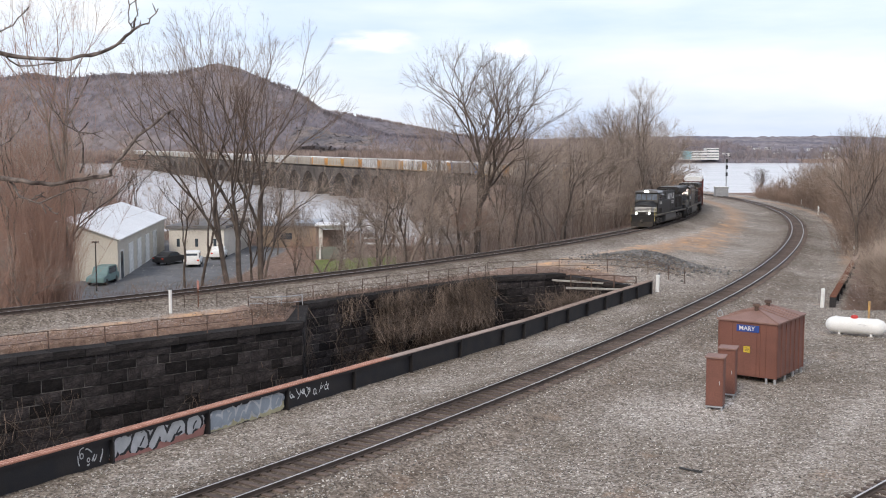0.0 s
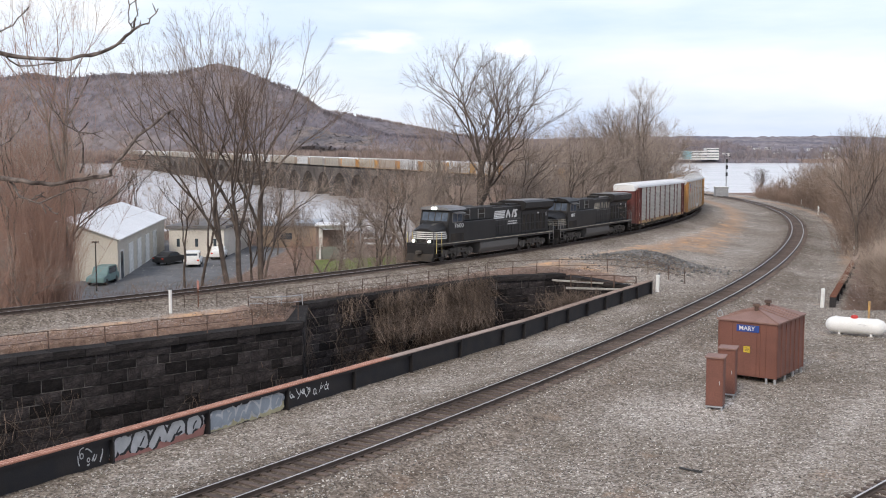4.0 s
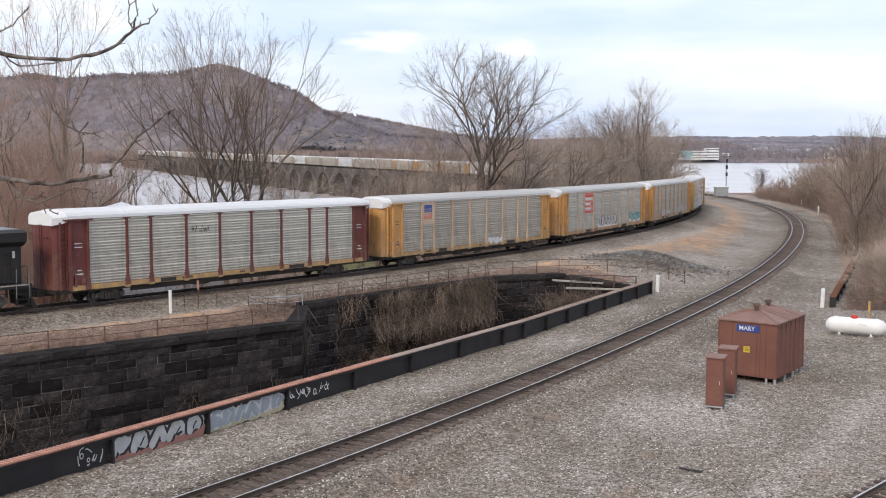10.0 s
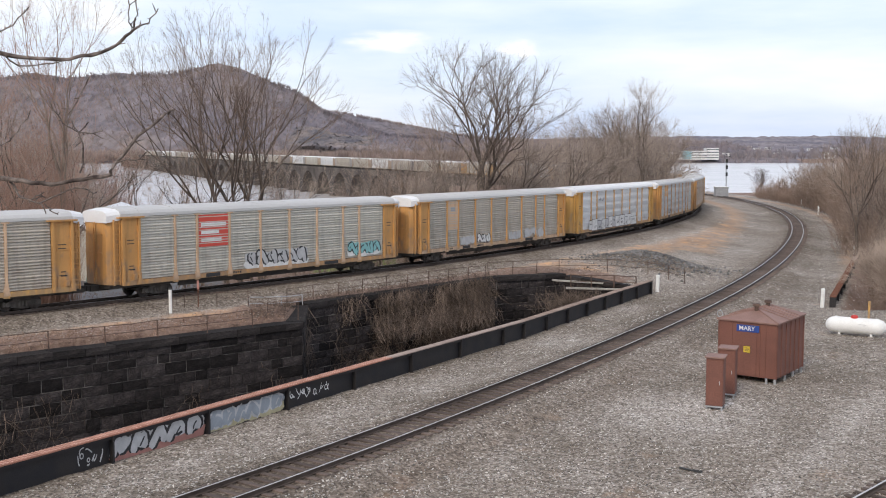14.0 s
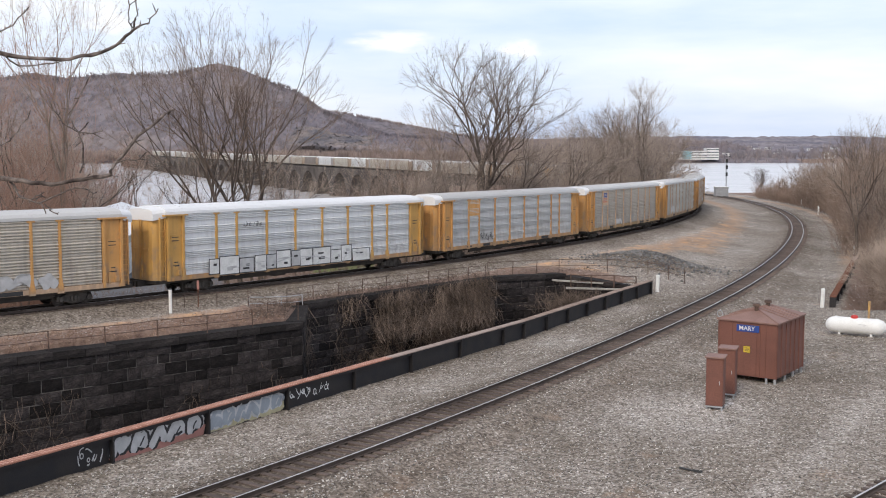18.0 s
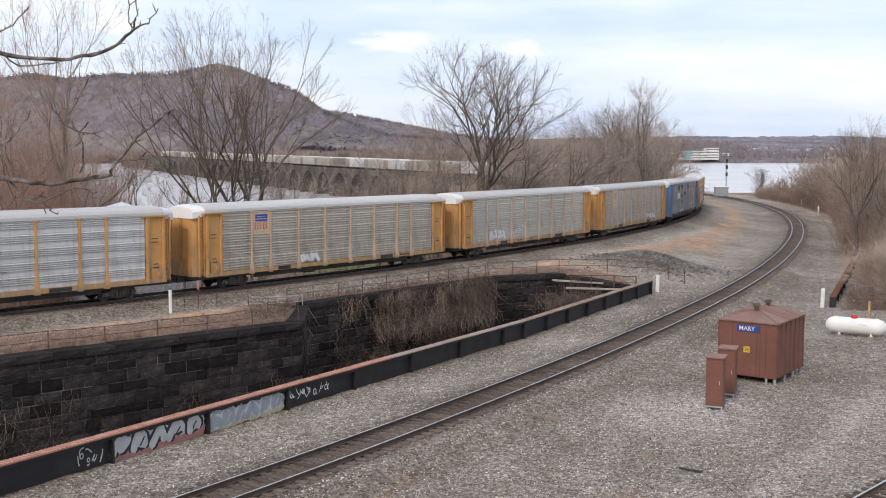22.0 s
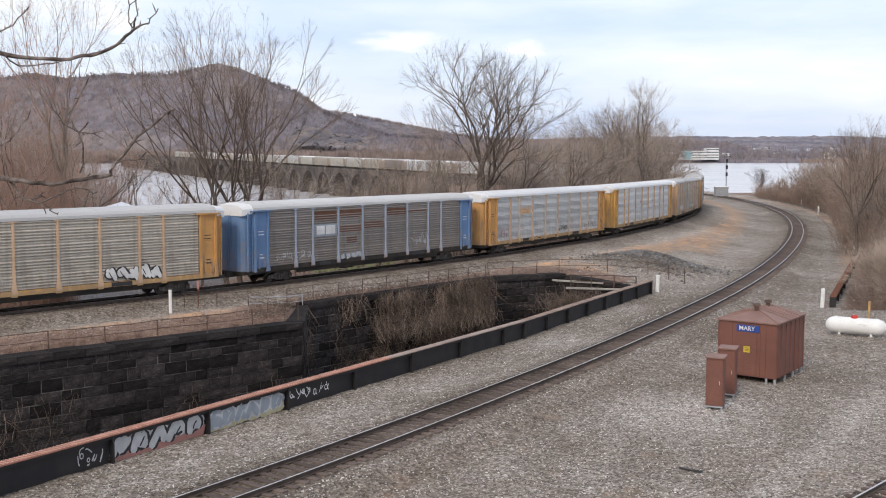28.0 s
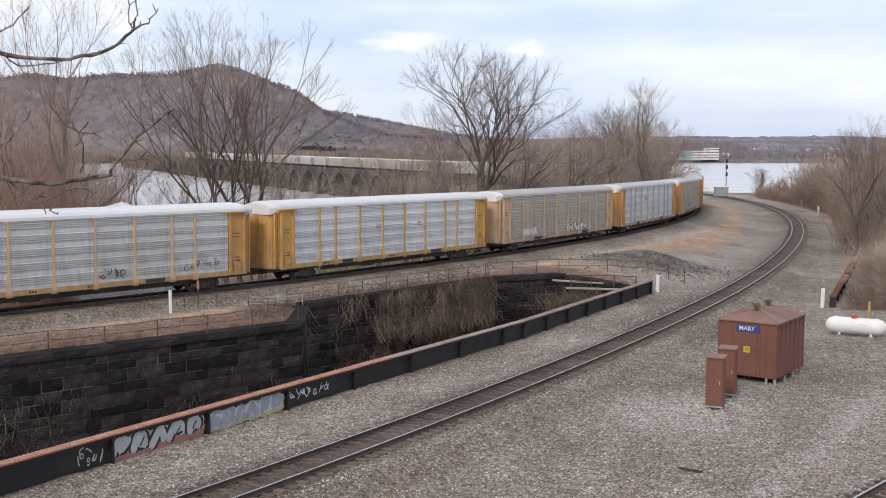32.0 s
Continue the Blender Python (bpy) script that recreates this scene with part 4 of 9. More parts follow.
# ---------------- equipment in the stone yard ----------------
def shed():
    x0, y0, z0 = 13.67, 53.95, -1.68
    ang = math.degrees(math.atan2(52.22 - 53.95, 16.03 - 13.67))
    root = empty("equipment_shed", pose(x0, y0, z0, 0, 0, ang), "reddish brown steel equipment shed on short legs in the gravel yard", "shed")
    W, D, B, T = 2.92, 3.95, 0.27, 2.93
    bm = bevel(boxes((0, W, 0, D, B, T)), 0.02)
    part("body", bm, M["shed_brown"], root)
    for x in (0.0, 0.66, 0.98, 2.08, 2.36, 2.88):
        part("rib", boxes((x, x + 0.04, -0.03, 0.0, B, T - 0.06)), M["shed_brown"], root)
    for y in (0.02, 0.65, 1.29, 1.93, 2.57, 3.21, 3.89):
        for s in (0, 1):
            part("rib", boxes((W if s else -0.04, W + 0.04 if s else 0.0, y, y + 0.05, B, T - 0.06)), M["shed_brown"], root)
    part("door", boxes((0.95, 1.94, -0.025, -0.004, B + 0.1, T - 0.25)), M["shed_brown"], root)
    bm = bmesh.new()
    e = 0.09
    base = [bm.verts.new(p) for p in ((-e, -e, T), (W + e, -e, T), (W + e, D + e, T), (-e, D + e, T))]
    eave = [bm.verts.new((v.co.x, v.co.y, T + 0.07)) for v in base]
    r0, r1 = bm.verts.new((W / 2, 1.30, T + 0.50)), bm.verts.new((W / 2, D - 0.6, T + 0.50))
    for i in range(4):
        bm.faces.new((base[i], base[(i + 1) % 4], eave[(i + 1) % 4], eave[i]))
    bm.faces.new((eave[0], eave[1], r0))
    bm.faces.new((eave[1], eave[2], r1, r0))
    bm.faces.new((eave[2], eave[3], r1))
    bm.faces.new((eave[3], eave[0], r0, r1))
    bm.faces.new(base[::-1])
    roof = part("roof", bm, M["shed_roof"], root, "paler brown hipped sheet roof")
    for y in (1.55, 2.05, 2.55, 3.05):
        for s in (-1, 1):
            a, b = Vector((W / 2, y, T + 0.52)), Vector((W / 2 + s * (W / 2 + e), y, T + 0.09))
            part("seam", cyl(bmesh.new(), a, b, 0.022, n=5), M["shed_roof"], roof)
    for k in ((-e, -e), (W + e, -e)):
        part("hip_cap", cyl(bmesh.new(), (k[0], k[1], T + 0.08), (W / 2, 1.30, T + 0.51), 0.03, n=5), M["shed_roof"], roof)
    for y in (1.15, 2.75):
        bm = bmesh.new()
        cyl(bm, (W / 2, y, T + 0.40), (W / 2, y, T + 0.68), 0.10, n=10)
        cyl(bm, (W / 2, y, T + 0.66), (W / 2, y, T + 0.78), 0.20, 0.16, n=10)
        part("roof_vent", bm, M["rail_rust"], root, "dark rusty roof vent")
    for x in (0.05, 2.45, 2.87):
        for y in (0.05, 1.4, 2.6, 3.85):
            part("leg", boxes((x - 0.05, x + 0.05, y - 0.05, y + 0.05, -0.15, B)), M["galv"], root, "galvanised leg")
    sg = part("name_sign", boxes((0.93, 2.06, -0.05, -0.03, 2.46, 2.80)), M["blue"], root, "blue sign with white letters")
    lettering("MARY", 0.30, M["decal_white"], sg, Matrix(((1, 0, 0, 1.45), (0, 0, -1, -0.056), (0, 1, 0, 2.63), (0, 0, 0, 1))), "white letters", 0.004)
    nt = part("warning_notice", boxes((1.30, 1.62, -0.05, -0.03, 1.45, 1.75)), M["yellow"], root, "yellow warning notice")
    part("notice_lines", boxes((1.36, 1.56, -0.056, -0.05, 1.52, 1.54), (1.36, 1.56, -0.056, -0.05, 1.59, 1.61), (1.36, 1.56, -0.056, -0.05, 1.66, 1.68)), M["p_black"], nt)
    bm = bmesh.new()
    cyl(bm, (-0.06, 0.5, 2.2), (-0.06, 0.5, 3.05), 0.025, n=6)
    n = 12
    for i in range(n):
        a0, a1 = 2 * math.pi * i / n, 2 * math.pi * (i + 1) / n
        cyl(bm, (-0.16 + 0.14 * math.cos(a0), 0.5, 3.15 + 0.16 * math.sin(a0)), (-0.16 + 0.14 * math.cos(a1), 0.5, 3.15 + 0.16 * math.sin(a1)), 0.02, n=5)
    part("antenna_loop", bm, M["galv"], root, "small galvanised loop on a pipe")


shed()


def cabinet(x, y, z, ang, w, d, h, leg, label):
    root = empty("signal_cabinet", pose(x, y, z, 0, 0, ang), label, "cabinet", "signal cabinets")
    part("body", bevel(boxes((0, w, 0, d, leg, h)), 0.02), M["shed_brown"], root)
    part("door", bevel(boxes((0.05, w - 0.05, -0.02, 0.0, leg + 0.06, h - 0.12)), 0.008), M["shed_brown"], root)
    bm = bmesh.new()
    a = [bm.verts.new(p) for p in ((-0.05, -0.07, h + 0.01), (w + 0.05, -0.07, h + 0.01), (w + 0.05, d + 0.05, h + 0.05), (-0.05, d + 0.05, h + 0.05))]
    f = bm.faces.new(a)
    r = bmesh.ops.extrude_face_region(bm, geom=[f])
    for v in r["geom"]:
        if isinstance(v, bmesh.types.BMVert):
            v.co.z += 0.06
    bmesh.ops.recalc_face_normals(bm, faces=bm.faces[:])
    part("lid", bm, M["shed_roof"], root, "paler brown sheet lid")
    part("handle", boxes((w - 0.16, w - 0.13, -0.06, -0.02, h * 0.5, h * 0.5 + 0.16)), M["galv"], root)
    for lx in (0.05, w - 0.05):
        for ly in (0.05, d - 0.05):
            part("leg", boxes((lx - 0.035, lx + 0.035, ly - 0.035, ly + 0.035, -0.12, leg)), M["galv"], root, "galvanised leg")
    part("base_rail", boxes((0, w, -0.02, 0.03, leg - 0.06, leg)), M["galv"], root)


cabinet(11.42, 47.1, -1.62, -24, 0.74, 0.62, 2.28, 0.19, "tall reddish brown steel signal cabinet on galvanised legs")
cabinet(12.6, 49.6, -1.64, -24, 0.74, 0.62, 2.22, 0.19, "second reddish brown signal cabinet beside the shed")


def gas_tank():
    root = empty("propane_tank", pose(25.35, 66.85, -1.93, 0, 0, -30), "white horizontal propane tank with a red valve cover on gravel", "gas tank")
    bm = bmesh.new()
    n, prev = 28, None
    prof = [(x * 1.16, rr * 1.05) for x, rr in ((-1.55, 0.02), (-1.52, 0.16), (-1.44, 0.30), (-1.32, 0.40), (-1.16, 0.465), (-1.0, 0.48), (1.0, 0.48), (1.16, 0.465), (1.32, 0.40), (1.44, 0.30), (1.52, 0.16), (1.55, 0.02))]
    for x, rr in prof:
        ring = [bm.verts.new((x, math.cos(2 * math.pi * i / n) * rr, 0.72 + math.sin(2 * math.pi * i / n) * rr)) for i in range(n)]
        if prev:
            for i in range(n):
                bm.faces.new((prev[i], prev[(i + 1) % n], ring[(i + 1) % n], ring[i]))
        else:
            bm.faces.new(ring)
        prev = ring
    bm.faces.new(prev)
    bmesh.ops.recalc_face_normals(bm, faces=bm.faces[:])
    part("tank", bm, M["white"], root, "", True)
    bm = bmesh.new()
    prev = None
    for z, rr in ((1.16, 0.21), (1.30, 0.21), (1.36, 0.18), (1.385, 0.08)):
        ring = [bm.verts.new((-0.1 + math.cos(2 * math.pi * i / 16) * rr, math.sin(2 * math.pi * i / 16) * rr, z)) for i in range(16)]
        if prev:
            for i in range(16):
                bm.faces.new((prev[i], prev[(i + 1) % 16], ring[(i + 1) % 16], ring[i]))
        prev = ring
    bm.faces.new(prev)
    part("valve_cover", bm, M["red"], root, "red domed valve cover", True)
    for x in (-0.92, 0.92):
        part("foot", bevel(boxes((x - 0.06, x + 0.06, -0.30, 0.30, 0.02, 0.36)), 0.02), M["white"], root)
        part("pad", boxes((x - 0.16, x + 0.16, -0.42, 0.42, -0.05, 0.17)), M["concrete"], root)
    for x in (-1.2, 1.2):
        part("lifting_lug", boxes((x - 0.06, x + 0.06, -0.015, 0.015, 1.1, 1.26)), M["white"], root)
    part("label_bars", boxes((0.2, 0.68, -0.492, -0.478, 0.86, 0.90), (0.2, 0.60, -0.494, -0.480, 0.78, 0.82)), M["p_silver"], root)


gas_tank()


def marker_post(x, y, h, label, r=0.085, m="white", cap=True, lean=0.0):
    z = lz(x, y)
    root = empty("marker_post", pose(x, y, z, lean, lean * 0.5, 0), label, "post", "marker posts")
    part("shaft", cyl(bmesh.new(), (0, 0, -0.3), (0, 0, h - 0.06), r, n=12), M[m], root)
    part("cap", cyl(bmesh.new(), (0, 0, h - 0.06), (0, 0, h), r * 1.12, r * 0.8, n=12), M["black" if cap else m], root, "dark cap" if cap else "")


marker_post(-16.82, 67.32, 1.55, "slim white marker post with a dark cap", 0.10)
marker_post(17.15, 87.4, 1.38, "white pipe marker at the girder's end", 0.15, "white", False, 1.5)
marker_post(27.54, 79.24, 1.42, "white pipe marker at the edge of the yard", 0.14, "white", False, 2)
marker_post(45.6, 121.6, 1.25, "white pipe marker by the rusty girder", 0.12, "white", False)
marker_post(70.1, 205.4, 1.6, "white marker post beside the curve", 0.14, "white", False)
marker_post(77.9, 239.3, 1.4, "small white sign post beside the curve", 0.10, "white", False)
r = empty("marker_stake", pose(-15.66, 69.83, lz(-15.66, 69.83)), "thin rusty stake with a faded pink top", "post", "marker posts")
part("shaft", cyl(bmesh.new(), (0, 0, -0.2), (0, 0, 1.2), 0.035, n=6), M["rust"], r)
part("top", boxes((-0.07, 0.07, -0.02, 0.02, 1.15, 1.72)), M["p_pink"], r)
yl = finish("yellow_stake", bevel(cyl(bmesh.new(), (0, 0, -0.3), (0, 0, 1.75), 0.075, n=8), 0.005), M["c_yellow"])
yl.matrix_basis = pose(27.25, 69.8, lz(27.25, 69.8), 0, 1, 0)
tagged(yl, "yellow plastic marker stake behind the tank", "post")
deb = finish("steel_scrap", bevel(boxes((-0.5, 0.5, -0.05, 0.06, 0, 0.06), (0.1, 0.5, -0.03, 0.05, 0.05, 0.1)), 0.02), M["black"])
deb.matrix_basis = pose(8.68, 37.7, lz(8.68, 37.7), 0, 4, -34)
deb.scale = (0.85, 1.0, 1.0)
tagged(deb, "dark strip of steel scrap lying on the gravel", "scrap")

# ---------------- river bridge ----------------
M["bridge_stone"] = mat("bridge_stone", (0.15, 0.13, 0.115), (0.07, 0.06, 0.055), 0.9, 0, 0.12, 2.0, 0.5, 0.1)
SPAN, RISE = 28.0, 11.6


def viaduct():
    s0, spans = 332.0, 39
    ox, oy, a = on(FAR, s0)
    root = empty("stone_viaduct", pose(ox, oy, 0, 0, 0, math.degrees(math.pi / 2 - a)), "long grey-brown stone arch railway bridge over the river", "bridge")
    top = float(far_z(s0)) - 0.45
    y0, y1 = -3.4, 11.0
    n = 12
    bm = bmesh.new()
    half, spring = 11.6, top - 1.7 - RISE
    ring = [(SPAN / 2 - half * math.cos(math.pi * i / n), spring + RISE * math.sin(math.pi * i / n)) for i in range(n + 1)]
    zb = WATER_Z - 3.0
    for y in (y0, y1):
        vt = [bm.verts.new((x, y, top)) for x in [0.0] + [p[0] for p in ring] + [SPAN]]
        vb = [bm.verts.new((0, y, spring))] + [bm.verts.new((x, y, z)) for x, z in ring] + [bm.verts.new((SPAN, y, spring))]
        for i in range(len(vt) - 1):
            bm.faces.new((vb[i], vb[i + 1], vt[i + 1], vt[i]))
    for i in range(n):
        (xa, za), (xb, zz) = ring[i], ring[i + 1]
        bm.faces.new([bm.verts.new(p) for p in ((xa, y0, za), (xb, y0, zz), (xb, y1, zz), (xa, y1, za))])
    bm.faces.new([bm.verts.new(p) for p in ((0, y0, top), (SPAN, y0, top), (SPAN, y1, top), (0, y1, top))])
    bmesh.ops.remove_doubles(bm, verts=bm.verts[:], dist=0.001)
    bmesh.ops.recalc_face_normals(bm, faces=bm.faces[:])
    arch = mesh_from(bm, "arch", M["bridge_stone"])
    bm = boxes((-2.0, 2.0, y0 - 0.4, y1 + 0.4, zb, spring))
    prism_nose = [(-2.0, y0 - 0.4), (0, y0 - 2.6), (2.0, y0 - 0.4)]
    va = [bm.verts.new((x, y, zb)) for x, y in prism_nose]
    vc = [bm.verts.new((x, y, spring - 0.8)) for x, y in prism_nose]
    for i in range(2):
        bm.faces.new((va[i], va[i + 1], vc[i + 1], vc[i]))
    bm.faces.new(vc)
    pier = mesh_from(bm, "pier", M["bridge_stone"])
    bm = boxes((0, SPAN, y0 - 0.35, y0 + 0.25, top - 0.35, top + 0.75), (0, SPAN, y1 - 0.25, y1 + 0.35, top - 0.35, top + 0.75))
    par = mesh_from(bm, "parapet", M["bridge_stone"])
    for i in range(spans):
        xa, ya, _ = on(FAR, s0 + i * SPAN)
        xb, yb, _ = on(FAR, s0 + (i + 1) * SPAN)
        m = root.matrix_basis.inverted() @ pose(xa, ya, 0, 0, 0, math.degrees(math.atan2(yb - ya, xb - xa)))
        child("arch", arch, root, m)
        child("pier", pier, root, m)
        child("parapet", par, root, m)


viaduct()


# ---------------- far hills and woods ----------------
def woods_material(name, a, b, c, scale):
    m, n, l, bs = nodes_of(name)
    bs.inputs["Roughness"].default_value = 1.0
    bs.inputs["Specular IOR Level"].default_value = 0.0
    tc = n.new("ShaderNodeTexCoord")
    t1, t2 = n.new("ShaderNodeTexNoise"), n.new("ShaderNodeTexNoise")
    t1.inputs["Scale"].default_value, t2.inputs["Scale"].default_value = scale, scale * 22
    t1.inputs["Detail"].default_value, t2.inputs["Detail"].default_value = 6, 4
    r = n.new("ShaderNodeValToRGB")
    r.color_ramp.elements.new(0.5)
    for e, (p, col) in zip(r.color_ramp.elements, ((0.32, a), (0.5, b), (0.68, c))):
        e.position, e.color = p, (*col, 1)
    r2 = n.new("ShaderNodeMapRange")
    r2.inputs["From Min"].default_value, r2.inputs["From Max"].default_value = 0.3, 0.7
    r2.inputs["To Min"].default_value, r2.inputs["To Max"].default_value = 0.74, 1.22
    mx = n.new("ShaderNodeMix")
    mx.data_type, mx.blend_type = "RGBA", "MULTIPLY"
    mx.inputs[0].default_value = 1
    mp = n.new("ShaderNodeMapping")
    mp.inputs["Scale"].default_value = (1, 0.35, 0.3)
    l.new(tc.outputs["Object"], mp.inputs[0])
    l.new(tc.outputs["Object"], t1.inputs[0])
    l.new(mp.outputs[0], t2.inputs[0])
    l.new(t1.outputs[0], r.inputs[0])
    l.new(t2.outputs[0], r2.inputs[0])
    l.new(r.outputs[0], mx.inputs[6])
    # single crowns
    vo = n.new("ShaderNodeTexVoronoi")
    vo.inputs["Scale"].default_value = scale * 16
    l.new(mp.outputs[0], vo.inputs[0])
    r3 = n.new("ShaderNodeMapRange")
    r3.inputs["To Min"].default_value, r3.inputs["To Max"].default_value = 0.80, 1.18
    l.new(vo.outputs["Color"], r3.inputs[0])
    mm = n.new("ShaderNodeMath")
    mm.operation = "MULTIPLY"
    l.new(r2.outputs[0], mm.inputs[0])
    l.new(r3.outputs[0], mm.inputs[1])
    l.new(mm.outputs[0], mx.inputs[7])
    l.new(mx.outputs[2], bs.inputs["Base Color"])
    return m


# The bluish haze of distance is put into the hills' base colours.
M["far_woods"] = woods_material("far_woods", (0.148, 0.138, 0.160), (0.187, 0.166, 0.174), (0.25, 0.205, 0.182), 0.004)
# Brighter copy of the woods' colours, making up for the tufts' shaded faces.
M["hill_twigs_lit"] = woods_material("hill_twigs_lit", (0.20, 0.178, 0.195), (0.26, 0.225, 0.23), (0.34, 0.275, 0.245), 0.004)
M["hazed_woods"] = woods_material("hazed_woods", (0.178, 0.170, 0.198), (0.215, 0.198, 0.217), (0.27, 0.24, 0.24), 0.004)
M["tan_woods"] = woods_material("tan_woods", (0.19, 0.150, 0.138), (0.25, 0.198, 0.178), (0.31, 0.250, 0.222), 0.01)
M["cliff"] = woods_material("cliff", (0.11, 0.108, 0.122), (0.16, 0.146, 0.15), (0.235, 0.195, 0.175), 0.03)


def hill(name, ridge, y_foot, y_ridge, y_back, foot_z, material, label, nx=220, ny=46, rough=5.0, seed=2):
    """A wooded ridge: its crest line is given by (x, height above the foot)."""
    xs = np.linspace(ridge[0][0], ridge[-1][0], nx)
    hs = np.interp(xs, [p[0] for p in ridge], [p[1] for p in ridge])
    ys = np.concatenate([np.linspace(y_foot, y_ridge, ny), np.linspace(y_ridge, y_back, 8)[1:]])
    vs = []
    for y in ys:
        u = (y - y_foot) / (y_ridge - y_foot) if y <= y_ridge else 1 - 0.35 * (y - y_ridge) / (y_back - y_ridge)
        k = u * u * (3 - 2 * u) if u < 1 else 1
        k = 0.55 * u + 0.45 * k
        for x, h in zip(xs, hs):
            b = noise.noise(Vector((x / 160, y / 160, seed))) * 0.10 * h + noise.noise(Vector((x / 18, y / 18, seed + 5))) * rough
            vs.append((float(x), float(y), foot_z - 5.0 * max(0, 1 - u * 12) + k * float(h) + b * min(1, u * 4)))
    fs = [(j * nx + i, j * nx + i + 1, (j + 1) * nx + i + 1, (j + 1) * nx + i) for j in range(len(ys) - 1) for i in range(nx - 1)]
    return tagged(raw(name, vs, fs, material, None, "", True), label, "hill", kind="structure")


def far_tufts(name, pts, h0, h1, material, label, seed, width=0.45):
    """Many bare trees far off, as thin upright sprays."""
    r = random.Random(seed)
    vs, fs = [], []
    for x, y, z in pts:
        h = r.uniform(h0, h1)
        for _ in range(7):
            a = r.uniform(0, 6.28)
            o = len(vs)
            lx, ly = math.cos(a) * h * width * r.uniform(0.1, 1), math.sin(a) * h * width * r.uniform(0.1, 1)
            tx, ty, tz = x + lx, y + ly, z + h * r.uniform(0.55, 1.0)
            w = h * 0.022
            mx, my, mz = x + lx * 0.75, y + ly * 0.75, z + (tz - z) * 0.6
            vs += [(x - w * 0.5, y, z - 1), (x + w * 0.5, y, z - 1), (mx + w * 1.7, my, mz), (mx - w * 1.7, my, mz), (tx, ty, tz), (mx, my + w * 2, mz)]
            fs += [(o, o + 1, o + 2, o + 3), (o + 3, o + 2, o + 4), (o + 2, o + 5, o + 4), (o + 5, o + 3, o + 4)]
    return tagged(raw(name, vs, fs, material), label, "woods", kind="stuff")


def crest(D, foot_z, rows):
    """Crest points from bearing (x over y) and rise above the eye's level (z over y) at distance D."""
    return [(bx * D, EYE[2] + rz * D - foot_z) for bx, rz in rows]


FOOT = WATER_Z + 4
HILL_Y = 2150.0
RIDGE = crest(HILL_Y, FOOT, ((-0.62, 0.050), (-0.5, 0.054), (-0.398, 0.0562), (-0.3676, 0.0612), (-0.347, 0.0590), (-0.338, 0.0572), (-0.3143, 0.0597), (-0.271, 0.0617), (-0.2406, 0.0627), (-0.2228, 0.0652),
                             (-0.206, 0.0678), (-0.190, 0.0648), (-0.1696, 0.0598), (-0.1494, 0.0536), (-0.1342, 0.0486), (-0.1216, 0.0410), (-0.114, 0.0345), (-0.1064, 0.0290), (-0.09, 0.0225), (-0.07, 0.0140), (-0.05, 0.0075),
                             (0.0, 0.0035), (0.1, 0.002), (0.24, 0.002)))
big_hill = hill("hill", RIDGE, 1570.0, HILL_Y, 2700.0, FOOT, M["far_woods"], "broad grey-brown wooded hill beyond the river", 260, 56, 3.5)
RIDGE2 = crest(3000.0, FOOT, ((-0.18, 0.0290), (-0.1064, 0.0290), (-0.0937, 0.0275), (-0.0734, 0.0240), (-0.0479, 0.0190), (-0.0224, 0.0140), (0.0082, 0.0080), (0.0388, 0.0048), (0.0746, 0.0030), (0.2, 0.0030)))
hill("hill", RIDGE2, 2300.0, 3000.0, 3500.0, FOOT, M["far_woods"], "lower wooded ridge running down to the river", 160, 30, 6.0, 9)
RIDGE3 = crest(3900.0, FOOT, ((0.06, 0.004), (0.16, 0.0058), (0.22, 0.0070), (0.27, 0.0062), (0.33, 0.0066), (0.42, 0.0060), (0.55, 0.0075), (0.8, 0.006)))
hill("hill", RIDGE3, 1750.0, 3900.0, 4400.0, FOOT, M["hazed_woods"], "low wooded ridge on the far shore, blue haze in its colour", 200, 40, 6.0, 14)
# rock scar on the hill's shoulder
bm = bmesh.new()
rs = random.Random(5)
nxs, nys = 34, 14
gridv = {}
for i in range(nxs):
    for j in range(nys):
        u, v = i / (nxs - 1), j / (nys - 1)
        x = (-0.142 + 0.078 * u) * 1640
        z = 8.0 + v * (27 + 5 * math.sin(u * 7.0)) * (1 - 0.45 * u)
        gridv[i, j] = bm.verts.new((x + rs.uniform(-1.5, 1.5), 1640 + v * 90 + rs.uniform(-5, 5), z + rs.uniform(-1.0, 1.0)))
for i in range(nxs - 1):
    for j in range(nys - 1):
        bm.faces.new((gridv[i, j], gridv[i + 1, j], gridv[i + 1, j + 1], gridv[i, j + 1]))
scar = tagged(finish("rock_scar", bm, M["cliff"]), "grey quarried rock scar on the hillside", "cliff", kind="structure")

rf = random.Random(31)
pts = []
for i in range(1700):
    bx = rf.uniform(-0.45, 0.0)
    x = bx * HILL_Y
    pts.append((x, HILL_Y + rf.uniform(-60, 10), FOOT + float(np.interp(x, [p[0] for p in RIDGE], [p[1] for p in RIDGE])) * rf.uniform(0.93, 1.0)))
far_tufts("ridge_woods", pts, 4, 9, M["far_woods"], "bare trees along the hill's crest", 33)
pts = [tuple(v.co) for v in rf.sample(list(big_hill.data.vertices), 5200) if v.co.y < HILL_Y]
far_tufts("hill_woods", pts, 5, 10, M["hill_twigs_lit"], "bare woods covering the hillside", 37, 0.6)
